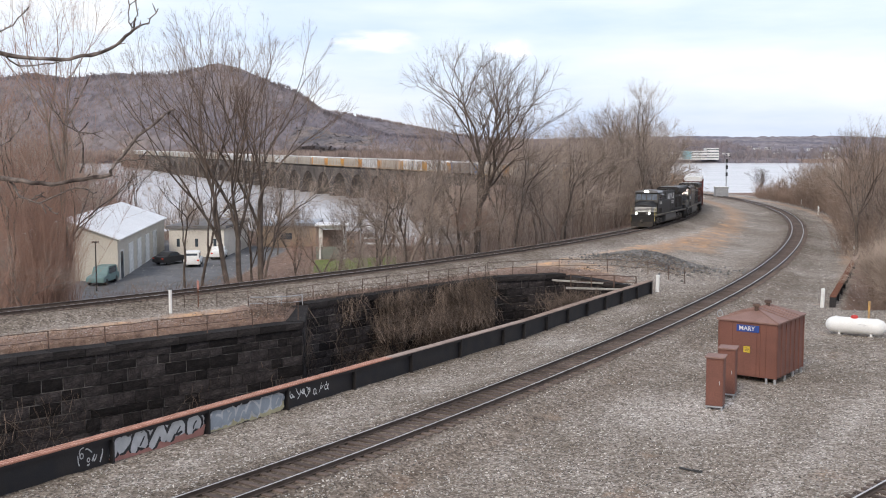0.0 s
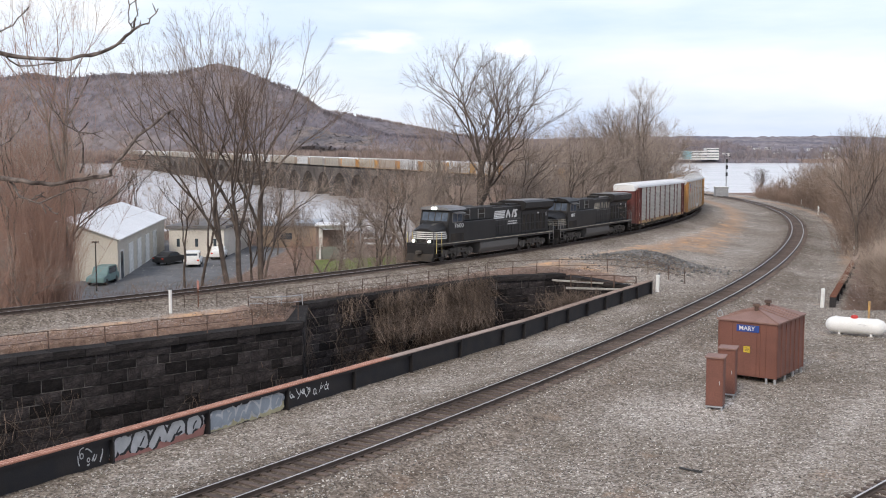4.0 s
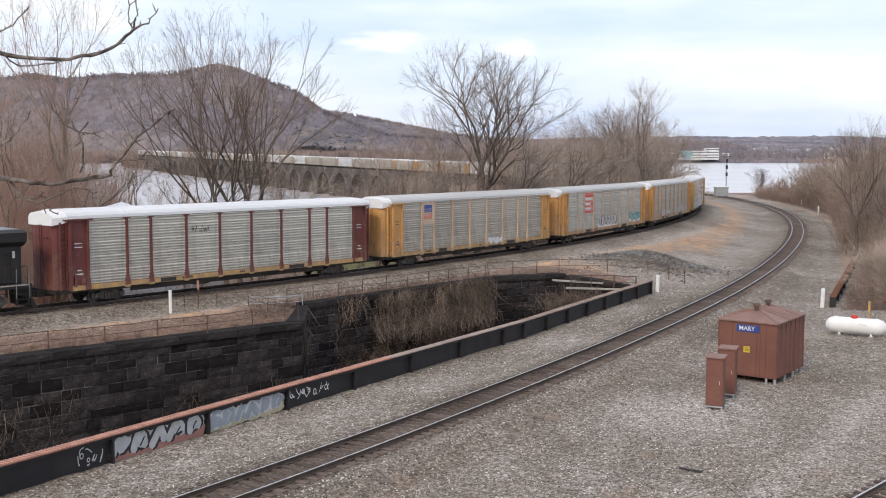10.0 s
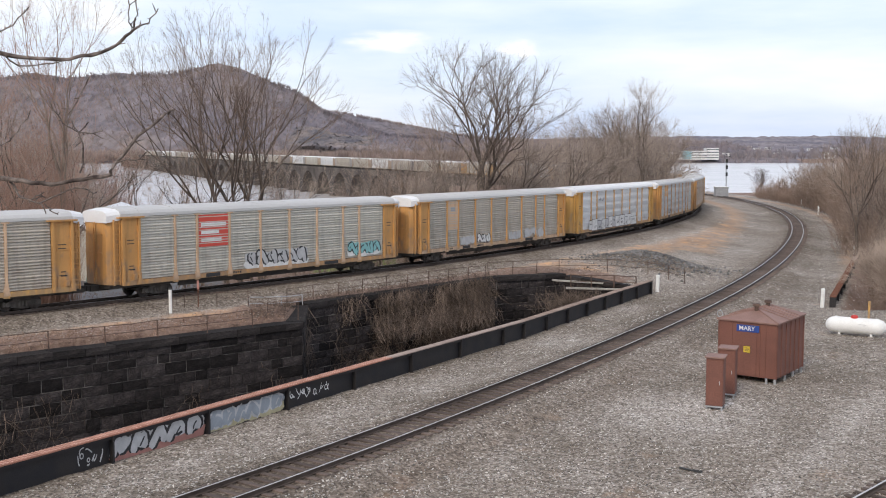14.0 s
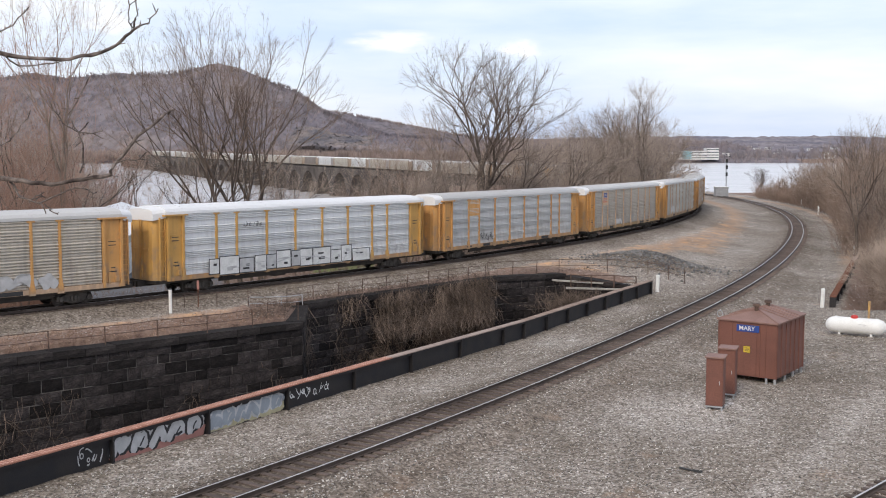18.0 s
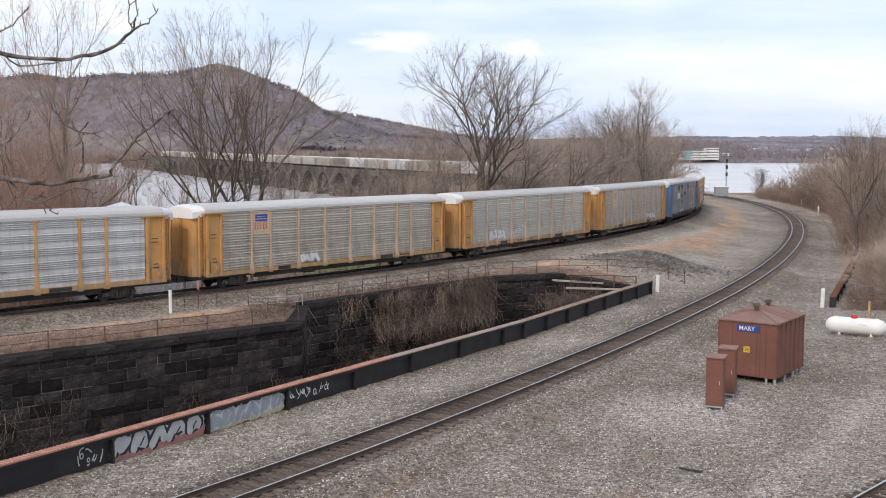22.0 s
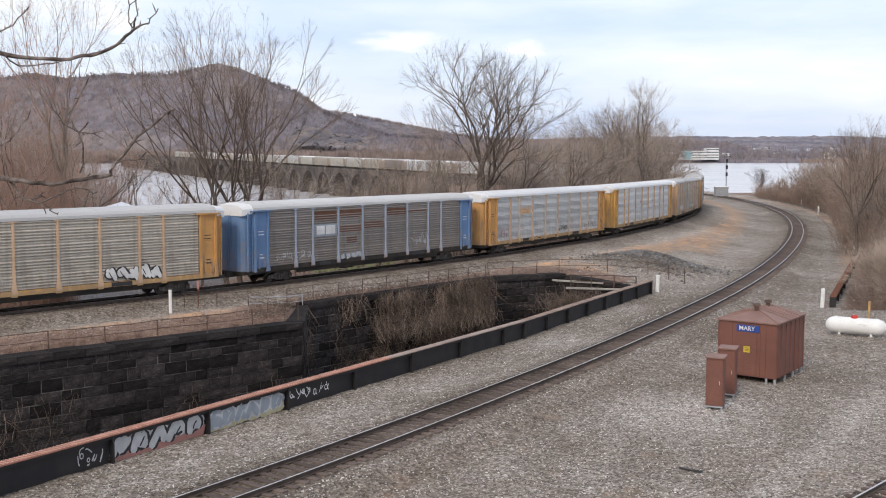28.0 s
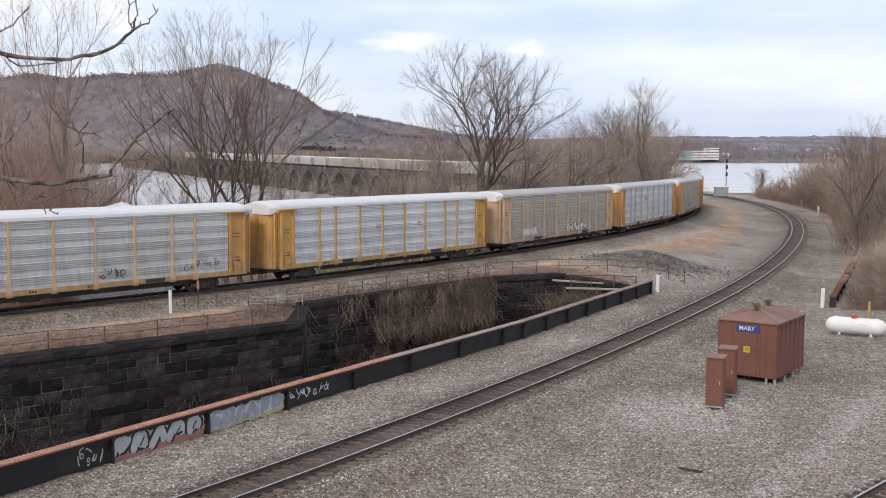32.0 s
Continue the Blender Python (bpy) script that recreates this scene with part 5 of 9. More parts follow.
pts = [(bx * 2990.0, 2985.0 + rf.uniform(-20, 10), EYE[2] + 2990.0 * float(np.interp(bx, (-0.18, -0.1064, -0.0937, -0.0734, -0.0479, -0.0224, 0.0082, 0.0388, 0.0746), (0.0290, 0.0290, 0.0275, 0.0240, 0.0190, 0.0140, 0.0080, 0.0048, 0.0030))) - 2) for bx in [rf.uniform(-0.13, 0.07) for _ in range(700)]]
far_tufts("ridge_woods", pts, 6, 13, M["hill_twigs_lit"], "bare trees along the lower ridge", 38, 0.5)
pts = [(rf.uniform(-0.45, 0.12) * 1450, rf.uniform(1520, 1590), FOOT + rf.uniform(0, 2)) for _ in range(2300)]
far_tufts("shore_woods", pts, 8, 17, M["tan_woods"], "tan bare trees along the far shore", 34)
pts = [(rf.uniform(0.10, 0.75) * 1500, rf.uniform(1620, 1760), FOOT + rf.uniform(0, 3)) for _ in range(800)]
far_tufts("shore_woods", pts, 7, 15, M["hazed_woods"], "grey-brown bare trees on the far shore", 35)
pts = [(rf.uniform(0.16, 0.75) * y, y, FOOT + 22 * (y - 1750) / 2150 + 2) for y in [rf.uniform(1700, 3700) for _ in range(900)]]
far_tufts("shore_woods", pts, 8, 18, M["hazed_woods"], "far bare woods rising behind the shore", 36)

# ---------------- buildings on the far shore ----------------
M["panel_teal"] = mat("panel_teal", (0.22, 0.42, 0.46), (0.18, 0.36, 0.40), 0.3, 0, 0.1, 2, 0)
M["wall_white"] = mat("wall_white", (0.72, 0.72, 0.70), (0.64, 0.64, 0.62), 0.7, 0, 0.1, 3, 0.1)
M["wall_beige"] = mat("wall_beige", (0.56, 0.52, 0.45), (0.48, 0.445, 0.385), 0.8, 0, 0.3, 8, 0.2)
M["roof_sheet"] = mat("roof_sheet", (0.74, 0.74, 0.74), (0.66, 0.66, 0.66), 0.5, 0, 0.2, 8, 0.1)
M["roof_dark"] = mat("roof_dark", (0.20, 0.19, 0.19), (0.15, 0.145, 0.14), 0.85, 0, 0.4, 8, 0.2)
M["win_dark"] = mat("win_dark", (0.06, 0.075, 0.09), (0.045, 0.055, 0.065), 0.2, 0, 1, 10, 0)


def block_building(name, x, y, z, ang, w, d, h, wall, roof, label, storeys=2, bays=6, win=(0.6, 0.45)):
    root = empty(name, pose(x, y, z, 0, 0, ang), label, "building", "buildings")
    part("wall", boxes((0, w, 0, d, -1.0, h)), M[wall], root)
    part("roof", boxes((-0.3, w + 0.3, -0.3, d + 0.3, h, h + 0.35)), M[roof], root)
    fh = h / storeys
    bw = w / bays
    for j in range(storeys):
        for i in range(bays):
            x0 = bw * (i + 0.5 - win[0] / 2)
            z0 = fh * (j + 0.5 - win[1] / 2)
            part("window", boxes((x0, x0 + bw * win[0], -0.06, 0.02, z0, z0 + fh * win[1])), M["win_dark"], root)
    return root


SHORE = FOOT + 1.5
b = block_building("office_building", 0.216 * 1580, 1580, SHORE, 0, 36, 18, 11.5, "wall_white", "roof_sheet", "white office building with window bands on the far shore", 3, 5, (0.92, 0.32))
part("glass_front", boxes((2, 14, -0.5, 0.0, 0.5, 11.2)), M["panel_teal"], b, "teal glass front")
block_building("office_building", 0.240 * 1580, 1588, SHORE, 0, 17, 20, 15.5, "wall_white", "roof_sheet", "taller white office wing on the far shore", 4, 3, (0.9, 0.35))
block_building("warehouse", 0.196 * 1600, 1600, SHORE, 0, 28, 18, 9.0, "wall_white", "roof_sheet", "pale low warehouse on the far shore", 1, 5)
for i, (bx, D) in enumerate(((0.222, 2500), (0.246, 2300), (0.266, 2400), (0.282, 2350), (0.291, 2300), (0.275, 2500), (0.33, 2200), (0.35, 2400), (0.30, 1750), (0.255, 1680), (0.345, 1680))):
    zz = FOOT + 20 * (D - 1750) / 2150 + 3
    block_building("house", bx * D, D, max(zz, SHORE), rf.uniform(-20, 20), rf.uniform(10, 16), 10, rf.uniform(6, 8), "wall_white", "roof_dark", "small pale house among trees on the far shore", 2, 3)

# ---------------- low ground beyond the main line ----------------
def gabled_warehouse():
    ax, ay = -33.9, 114.2
    bx, by = -44.9, 113.0
    ang = math.degrees(math.atan2(ay - by, ax - bx))
    w, d, h, p = 11.06, 34.0, 4.35, 6.35
    root = empty("warehouse", pose(bx, by, LOT_Z, 0, 0, ang), "beige gabled warehouse with a white sheet roof beside the parking lot", "building", "buildings")
    bm = bmesh.new()
    prism(bm, ((0, -0.5), (w, -0.5), (w, h), (w / 2, p), (0, h)), 0, d)
    part("wall", bm, M["wall_beige"], root)
    for s in (0, 1):
        bm = bmesh.new()
        x0, x1 = (-0.35, w / 2) if s == 0 else (w + 0.35, w / 2)
        z0 = h - 0.12
        vs = [bm.verts.new(q) for q in ((x0, -0.4, z0), (x1, -0.4, p + 0.02), (x1, d + 0.4, p + 0.02), (x0, d + 0.4, z0))]
        f = bm.faces.new(vs)
        r = bmesh.ops.extrude_face_region(bm, geom=[f])
        for v in r["geom"]:
            if isinstance(v, bmesh.types.BMVert):
                v.co.z += 0.12
        bmesh.ops.recalc_face_normals(bm, faces=bm.faces[:])
        part("roof", bm, M["roof_sheet"], root, "white sheet roof slope")
    # First row is an open doorway, its inner shade painted as a dark panel.
    for i, (y, ww, hh, m) in enumerate(((1.2, 1.8, 2.9, "win_dark"), (6.5, 2.6, 3.2, "wall_white"), (12.0, 2.6, 3.2, "wall_white"), (18, 2.6, 3.2, "wall_white"), (24, 2.6, 3.2, "wall_white"))):
        dr = part("door", boxes((w - 0.02, w + 0.05, y, y + ww, 0, hh)), M[m], root)
        part("door_frame", boxes((w, w + 0.09, y - 0.12, y, 0, hh + 0.12), (w, w + 0.09, y + ww, y + ww + 0.12, 0, hh + 0.12), (w, w + 0.09, y, y + ww, hh, hh + 0.12)), M["wall_white"], dr)
    for i in range(3):
        part("wall_seam", boxes((0, w, -0.03, 0.0, 1.2 + i * 1.1, 1.23 + i * 1.1)), M["wall_beige"], root)


gabled_warehouse()
M["wall_pale"] = mat("wall_pale", (0.66, 0.62, 0.55), (0.56, 0.52, 0.46), 0.8, 0, 0.3, 8, 0.2)
M["wall_tan"] = mat("wall_tan", (0.36, 0.275, 0.20), (0.28, 0.215, 0.16), 0.85, 0, 0.4, 8, 0.2)
M["wall_brown"] = mat("wall_brown", (0.21, 0.165, 0.14), (0.15, 0.12, 0.10), 0.85, 0, 0.4, 8, 0.2)
M["roof_slate"] = mat("roof_slate", (0.36, 0.38, 0.41), (0.29, 0.31, 0.335), 0.7, 0, 0.4, 8, 0.2)
M["screen_green"] = mat("screen_green", (0.24, 0.255, 0.225), (0.19, 0.20, 0.175), 0.8, 0, 0.4, 8, 0.2)
block_building("flat_roofed_building", -34.6, 138.6, LOT_Z, -2, 7.0, 14, 3.6, "wall_pale", "roof_dark", "low flat-roofed pale building behind the parking lot", 1, 3, (0.16, 0.28))
block_building("flat_roofed_building", -25.9, 152.4, LOT_Z, 2, 8.2, 9, 2.9, "wall_tan", "roof_slate", "low tan shed with a blue-grey roof behind bare trees", 1, 1, (0.2, 0.3))


def pavilion(x, y, w, d, h):
    """Open shelter: white posts, flat roof, a low painted screen and a shaded back."""
    root = empty("open_shelter", pose(x, y, LOT_Z, 0, 0, 3), "white-framed open shelter with a flat roof beside the lawn", "shelter", "buildings")
    for px_ in (0.1, w - 0.1):
        for py_ in (0.1, d - 0.1):
            part("post", boxes((px_ - 0.13, px_ + 0.13, py_ - 0.13, py_ + 0.13, -0.3, h)), M["wall_white"], root)
    part("roof", bevel(boxes((-0.5, w + 0.4, -0.4, d + 0.4, h, h + 0.22)), 0.03), M["roof_sheet"], root)
    part("screen", boxes((-0.4, w - 0.3, 0.25, 0.33, 0.0, 1.55)), M["screen_green"], root, "grey-green painted screen")
    # Dark brown sheet in place of the shade beneath the roof.
    part("back_wall", boxes((-0.4, w - 0.3, d - 0.2, d - 0.1, 0.0, h - 0.7)), M["wall_brown"], root)
    part("beam", boxes((0, w, 0.0, 0.16, h - 0.35, h)), M["wall_white"], root)


def dock_stack(x, y, z, w, rows, step, seed):
    """White slatted pontoons laid up on a rack of posts."""
    r = random.Random(seed)
    root = empty("pontoon_rack", pose(x, y, z, 0, 0, r.uniform(-3, 3)), "white slatted pontoons stacked on a rack by the river", "rack", "pontoon racks")
    for i in range(4):
        part("post", boxes((w * i / 3 - 0.07, w * i / 3 + 0.07, 0.5, 0.64, -3.0, rows * step)), M["galv"], root)
    for j in range(rows):
        a = r.uniform(0, 0.15) * w
        part("pontoon", bevel(boxes((a, w - r.uniform(0, 0.2) * w, -0.5, 0.5, j * step, j * step + 0.16)), 0.02), M["wall_white"], root)


M["lawn"] = mat("lawn", (0.17, 0.20, 0.06), (0.12, 0.15, 0.05), 0.95, 0, 0.5, 8, 0.5)
lw = raw("lawn", [(-14.4, 121, LOT_Z + 0.04), (-5.4, 126.5, LOT_Z + 0.04), (-6.0, 139, LOT_Z + 0.04), (-15.6, 134, LOT_Z + 0.04)], [(0, 1, 2, 3)], M["lawn"])
pavilion(-15.3, 135.5, 3.2, 4.0, 4.1)
dock_stack(-11.4, 151.0, LOT_Z + 0.5, 6.6, 4, 0.75, 3)
dock_stack(-33.8, 166.0, LOT_Z + 2.6, 5.6, 4, 0.55, 5)
dock_stack(-26.5, 168.0, LOT_Z + 2.0, 5.0, 3, 0.6, 6)
tagged(lw, "strip of green winter lawn by the houses", "lawn", kind="structure")
box_shed = finish("orange_tank", bevel(cyl(bmesh.new(), (0, 0, 0), (0, 0, 1.9), 0.9, n=16), 0.05), M["c_orange"])
box_shed.matrix_basis = pose(-12.1, 143.5, LOT_Z)
box_shed.scale = (0.75, 0.75, 0.95)
tagged(box_shed, "orange-yellow drum standing by the lawn", "tank")


def car_thing(x, y, ang, paint_key, label, tall=False):
    root = empty("parked_car", pose(x, y, LOT_Z + 0.02, 0, 0, ang), label, "car", "parked cars")
    L, W, H = (4.7, 1.85, 1.75) if tall else (4.5, 1.78, 1.45)
    bm = bmesh.new()
    prism(bm, ((-L / 2, 0.32), (L / 2, 0.32), (L / 2, 0.75), (L / 2 - 0.15, 0.88), (L / 2 - 1.2, 0.98), (-L / 2 + 0.05, 0.98), (-L / 2, 0.7)), -W / 2, W / 2)
    part("body", bevel(bm, 0.05, 2), M[paint_key], root)
    bm = bmesh.new()
    back = -L / 2 + (0.15 if tall else 0.75)
    prism(bm, ((back, 0.96), (L / 2 - 1.25, 0.96), (L / 2 - 1.95, H), (back + (0.25 if tall else 0.6), H)), -W / 2 + 0.12, W / 2 - 0.12)
    part("cabin", bevel(bm, 0.05, 2), M[paint_key], root)
    for s in (-1, 1):
        part("side_window", boxes((back + 0.5, L / 2 - 2.0, s * (W / 2 - 0.115) - 0.01, s * (W / 2 - 0.115) + 0.01, 1.05, H - 0.14)), M["win_dark"], root)
        part("tail_lamp", boxes((-L / 2 - 0.012, -L / 2 + 0.05, s * 0.7 - 0.12, s * 0.7 + 0.12, 0.72, 0.9)), M["p_red"], root)
        for e in (-1, 1):
            part("wheel", cyl(bmesh.new(), (e * L * 0.31, s * (W / 2 - 0.2), 0.33), (e * L * 0.31, s * (W / 2 + 0.01), 0.33), 0.33, n=14), M["black"], root)
    rw = part("rear_window", boxes((-0.012, 0.012, -W / 2 + 0.3, W / 2 - 0.3, 0.0, H - 1.2)), M["win_dark"], root)
    rw.matrix_basis = pose(back + (0.06 if tall else 0.2), 0, 1.05, 0, 14 if tall else 40, 0)


car_thing(-29.3, 128.6, 98, "white", "white sport utility car parked in the lot", True)
car_thing(-28.0, 137.0, 97, "white", "white car parked by the pale building", False)
M["van_green"] = paint("van_green", (0.15, 0.235, 0.23), 0.8)
car_thing(-34.8, 111.9, -92, "van_green", "pale green van parked beside the warehouse", True)
car_thing(-32.4, 130.5, 62, "black", "dark car parked beside the warehouse", False)
car_thing(-41.7, 104.5, 15, "black", "dark pickup-like car parked at the lot's edge", True)
car_thing(-43.4, 109.0, 10, "c_orange", "tan car parked at the lot's edge", False)


def lamp_post(x, y, h):
    root = empty("lamp_post", pose(x, y, LOT_Z), "dark slim lamp post in the parking lot", "lamp post")
    part("pole", cyl(bmesh.new(), (0, 0, -0.2), (0, 0, h), 0.08, 0.05, n=8), M["black"], root)
    part("head", bevel(boxes((-0.3, 0.3, -0.15, 0.15, h, h + 0.14)), 0.03), M["black"], root)


lamp_post(-33.6, 106.0, 4.7)


# ---------------- signals by the curve ----------------
def signal_mast(x, y, h):
    root = empty("signal_mast", pose(x, y, lz(x, y)), "tall grey railway signal mast with three black lamp heads", "railway signal", "signals")
    part("mast", cyl(bmesh.new(), (0, 0, -0.3), (0, 0, h), 0.12, 0.09, n=8), M["galv"], root)
    for i, z in enumerate((h - 0.7, h - 2.4, h - 4.3)):
        hd = part("signal_head", bevel(boxes((-0.26, 0.26, -0.55, -0.2, z - 0.5, z + 0.5)), 0.05), M["black"], root, "black signal head")
        for k in (-0.3, 0.0, 0.3):
            part("visor", cyl(bmesh.new(), (0, -0.62, z + k), (0, -0.85, z + k - 0.03), 0.13, n=8), M["black"], hd)
    part("ladder", boxes((-0.22, -0.18, 0.12, 0.16, 0, h - 0.3), (0.18, 0.22, 0.12, 0.16, 0, h - 0.3), *[(-0.18, 0.18, 0.12, 0.16, 0.4 * i, 0.4 * i + 0.03) for i in range(1, int(h / 0.4))]), M["galv"], root)


signal_mast(76.0, 296.0, 10.2)
sb = empty("signal_hut", pose(70.0, 282.5, lz(70, 282.5)), "grey steel relay hut beside the signal", "hut")
part("body", bevel(boxes((0, 3.2, 0, 2.4, 0, 2.4)), 0.03), M["galv"], sb)
part("roof", boxes((-0.15, 3.35, -0.15, 2.55, 2.4, 2.55)), M["wall_white"], sb)
part("door", boxes((1.2, 2.0, -0.03, 0.0, 0.1, 2.1)), M["galv"], sb)

# ---------------- the train ----------------
def s12(t):
    """Arc length of the coupling between the first and second rack car."""
    return 193.137 - 13.2226 * t - 0.00782 * t * t


def ride(centre, half):
    """Pose of a vehicle whose trucks stand half metres before and behind the arc length centre; x points the way it runs."""
    ax, ay, _ = on(FAR, centre - half)
    bx, by, _ = on(FAR, centre + half)
    za, zb = float(far_z(centre - half)), float(far_z(centre + half))
    d = Vector((ax - bx, ay - by, za - zb))
    return pose((ax + bx) / 2, (ay + by) / 2, (za + zb) / 2, 0, -math.degrees(math.asin(d.z / d.length)), math.degrees(math.atan2(d.y, d.x)))


TRAIN = []
WHEELS = {}


# --- running gear
def wheelset_mesh(radius, gauge=0.75):
    bm = bmesh.new()
    cyl(bm, (0, -gauge - 0.25, 0), (0, gauge + 0.25, 0), 0.075, n=8)
    for s in (-1, 1):
        a = s * gauge
        rings = ((a - s * 0.065, 0.30), (a - s * 0.06, radius + 0.025), (a - s * 0.03, radius + 0.025), (a - s * 0.03, radius), (a + s * 0.07, radius - 0.01), (a + s * 0.07, radius - 0.06), (a + s * 0.03, radius - 0.09), (a + s * 0.035, 0.16), (a + s * 0.09, 0.13))
        n = 20
        prev = None
        for yy, rr in rings:
            ring = [bm.verts.new((math.cos(2 * math.pi * i / n) * rr, yy, math.sin(2 * math.pi * i / n) * rr)) for i in range(n)]
            if prev:
                for i in range(n):
                    bm.faces.new((prev[i], prev[(i + 1) % n], ring[(i + 1) % n], ring[i]))
            prev = ring
        bm.faces.new(prev)
        # lugs cast on the wheel plate
        for k in range(6):
            t = 2 * math.pi * k / 6
            c, q = math.cos(t), math.sin(t)
            rm = radius * 0.6
            cyl(bm, (c * rm, a + s * 0.03, q * rm), (c * rm, a + s * 0.055, q * rm), 0.05, n=6)
    bmesh.ops.recalc_face_normals(bm, faces=bm.faces[:])
    me = bpy.data.meshes.new("wheelset")
    bm.to_mesh(me)
    bm.free()
    me.materials.append(M["wheel"])
    return me


def freight_truck(parent, x, wheel_me, frame_me, bolster_me):
    tr = new("truck", bolster_me)
    tr.parent = parent
    tr.matrix_basis = pose(x, 0, 0)
    for s in (-1, 1):
        sf = new("side_frame", frame_me)
        sf.parent = tr
        sf.matrix_basis = pose(0, s * 0.99, 0)
    for ax in (-0.89, 0.89):
        w = new("wheelset", wheel_me)
        w.parent = tr
        w.matrix_basis = pose(ax, 0, 0.42)
        WHEELS.setdefault(("car", ax, 0.42), []).append(w)
    return tr


def side_frame_mesh():
    bm = bmesh.new()
    solid_pts = ((-1.15, 0.30), (-1.15, 0.56), (-0.75, 0.60), (-0.4, 0.82), (0.4, 0.82), (0.75, 0.60), (1.15, 0.56), (1.15, 0.30), (0.72, 0.34), (0.3, 0.16), (-0.3, 0.16), (-0.72, 0.34))
    prism(bm, solid_pts, -0.09, 0.09)
    for x in (-0.22, 0.0, 0.22):
        cyl(bm, (x, 0.13, 0.28), (x, 0.13, 0.58), 0.085, n=8)
    for x in (-0.89, 0.89):
        cyl(bm, (x, 0.05, 0.42), (x, 0.17, 0.42), 0.13, n=10)
    bmesh.ops.recalc_face_normals(bm, faces=bm.faces[:])
    me = bpy.data.meshes.new("side_frame")
    bm.to_mesh(me)
    bm.free()
    me.materials.append(M["truck_dirt"])
    return me


def mesh_of(name, bm, material):
    me = bpy.data.meshes.new(name)
    bmesh.ops.recalc_face_normals(bm, faces=bm.faces[:])
    bm.to_mesh(me)
    bm.free()
    for m in (material if isinstance(material, (list, tuple)) else [material]):
        me.materials.append(m)
    return me


WHEEL_ME = wheelset_mesh(0.42)
FRAME_ME = side_frame_mesh()
BOLSTER_ME = mesh_of("truck", bevel(boxes((-0.22, 0.22, -0.95, 0.95, 0.42, 0.75)), 0.03), M["truck_dirt"])

# --- enclosed rack cars
HALF = 13.62          # half the body's length
POSTS = (-11.35, -8.65, -6.88, -4.13, -1.375, 1.375, 4.13, 6.88, 8.65, 11.35)
PANEL_Z0, PANEL_Z1 = 1.22, 5.24


def panel_mesh(width, tiers=5, ribs=4, even=False):
    """Pressed sheet: runs along x, faces +y; each tier has a plain band under four ribs, or ribs all over."""
    bm = bmesh.new()
    prof = []
    h = (PANEL_Z1 - PANEL_Z0) / tiers
    if even:
        n = 23
        p = (PANEL_Z1 - PANEL_Z0) / n
        for k in range(n):
            q = PANEL_Z0 + k * p
            out = 0.085 if k % 5 else 0.045
            prof += [(q + p * 0.10, 0.0), (q + p * 0.26, out), (q + p * 0.52, out), (q + p * 0.86, 0.0)]
    for i in range(0 if even else tiers):
        z = PANEL_Z0 + i * h
        prof += [(z, 0.0), (z + h * 0.02, 0.028), (z + h * 0.38, 0.028), (z + h * 0.40, 0.0)]
        p = h * 0.60 / ribs
        for k in range(ribs):
            q = z + h * 0.40 + k * p
            prof += [(q + p * 0.18, 0.0), (q + p * 0.26, 0.095), (q + p * 0.44, 0.095), (q + p * 0.80, 0.0)]
    prof.append((PANEL_Z1, 0.0))
    a = [bm.verts.new((-width / 2, y, z)) for z, y in prof]
    b = [bm.verts.new((width / 2, y, z)) for z, y in prof]
    for i in range(len(prof) - 1):
        bm.faces.new((a[i], a[i + 1], b[i + 1], b[i]))
    me = bpy.data.meshes.new("panel")
    bmesh.ops.recalc_face_normals(bm, faces=bm.faces[:])
    if sum(f.normal.y for f in bm.faces) < 0:
        bmesh.ops.reverse_faces(bm, faces=bm.faces[:])
    bm.to_mesh(me)
    bm.free()
    return me


def post_mesh():
    bm = bmesh.new()
    box(bm, -0.085, 0.085, 0.0, 0.10, 1.35, 5.18)
    box(bm, -0.24, 0.24, 0.0, 0.12, 5.12, 5.20)
    # flared foot
    prism(bm, ((-0.20, 0.98), (0.20, 0.98), (0.18, 1.25), (0.085, 1.75), (-0.085, 1.75), (-0.18, 1.25)), 0.0, 0.105)
    return bm


def roof_mesh():
    bm = bmesh.new()
    outline = [(-1.56, 5.22), (-1.54, 5.40), (-1.40, 5.58), (-1.15, 5.69), (-0.6, 5.75), (0, 5.77), (0.6, 5.75), (1.15, 5.69), (1.40, 5.58), (1.54, 5.40), (1.56, 5.22)]
    solid(bm, outline, -12.75, 12.75)
    # seams
    for x in POSTS:
        o2 = [(y * 1.004, z + 0.012) for y, z in outline[1:-1]]
        solid(bm, o2, x - 0.04, x + 0.04)
    bmesh.ops.recalc_face_normals(bm, faces=bm.faces[:])
    return bm


def hood_mesh():
    """Rounded end of the roof over the end doors."""
    bm = bmesh.new()
    o1 = [(-1.50, 5.02), (-1.50, 5.38), (-1.36, 5.56), (-1.1, 5.67), (0, 5.74), (1.1, 5.67), (1.36, 5.56), (1.50, 5.38), (1.50, 5.02)]
    o2 = [(-1.28, 4.85), (-1.28, 5.28), (-1.18, 5.45), (-0.95, 5.56), (0, 5.62), (0.95, 5.56), (1.18, 5.45), (1.28, 5.28), (1.28, 4.85)]
    a = [bm.verts.new((0, y, z)) for y, z in o1]
    b = [bm.verts.new((0.88, y, z)) for y, z in o2]
    k = len(o1)
    for i in range(k):
        bm.faces.new((a[i], a[(i + 1) % k], b[(i + 1) % k], b[i]))
    bm.faces.new(a[::-1])
    bm.faces.new(b)
    bmesh.ops.recalc_face_normals(bm, faces=bm.faces[:])
    return bm


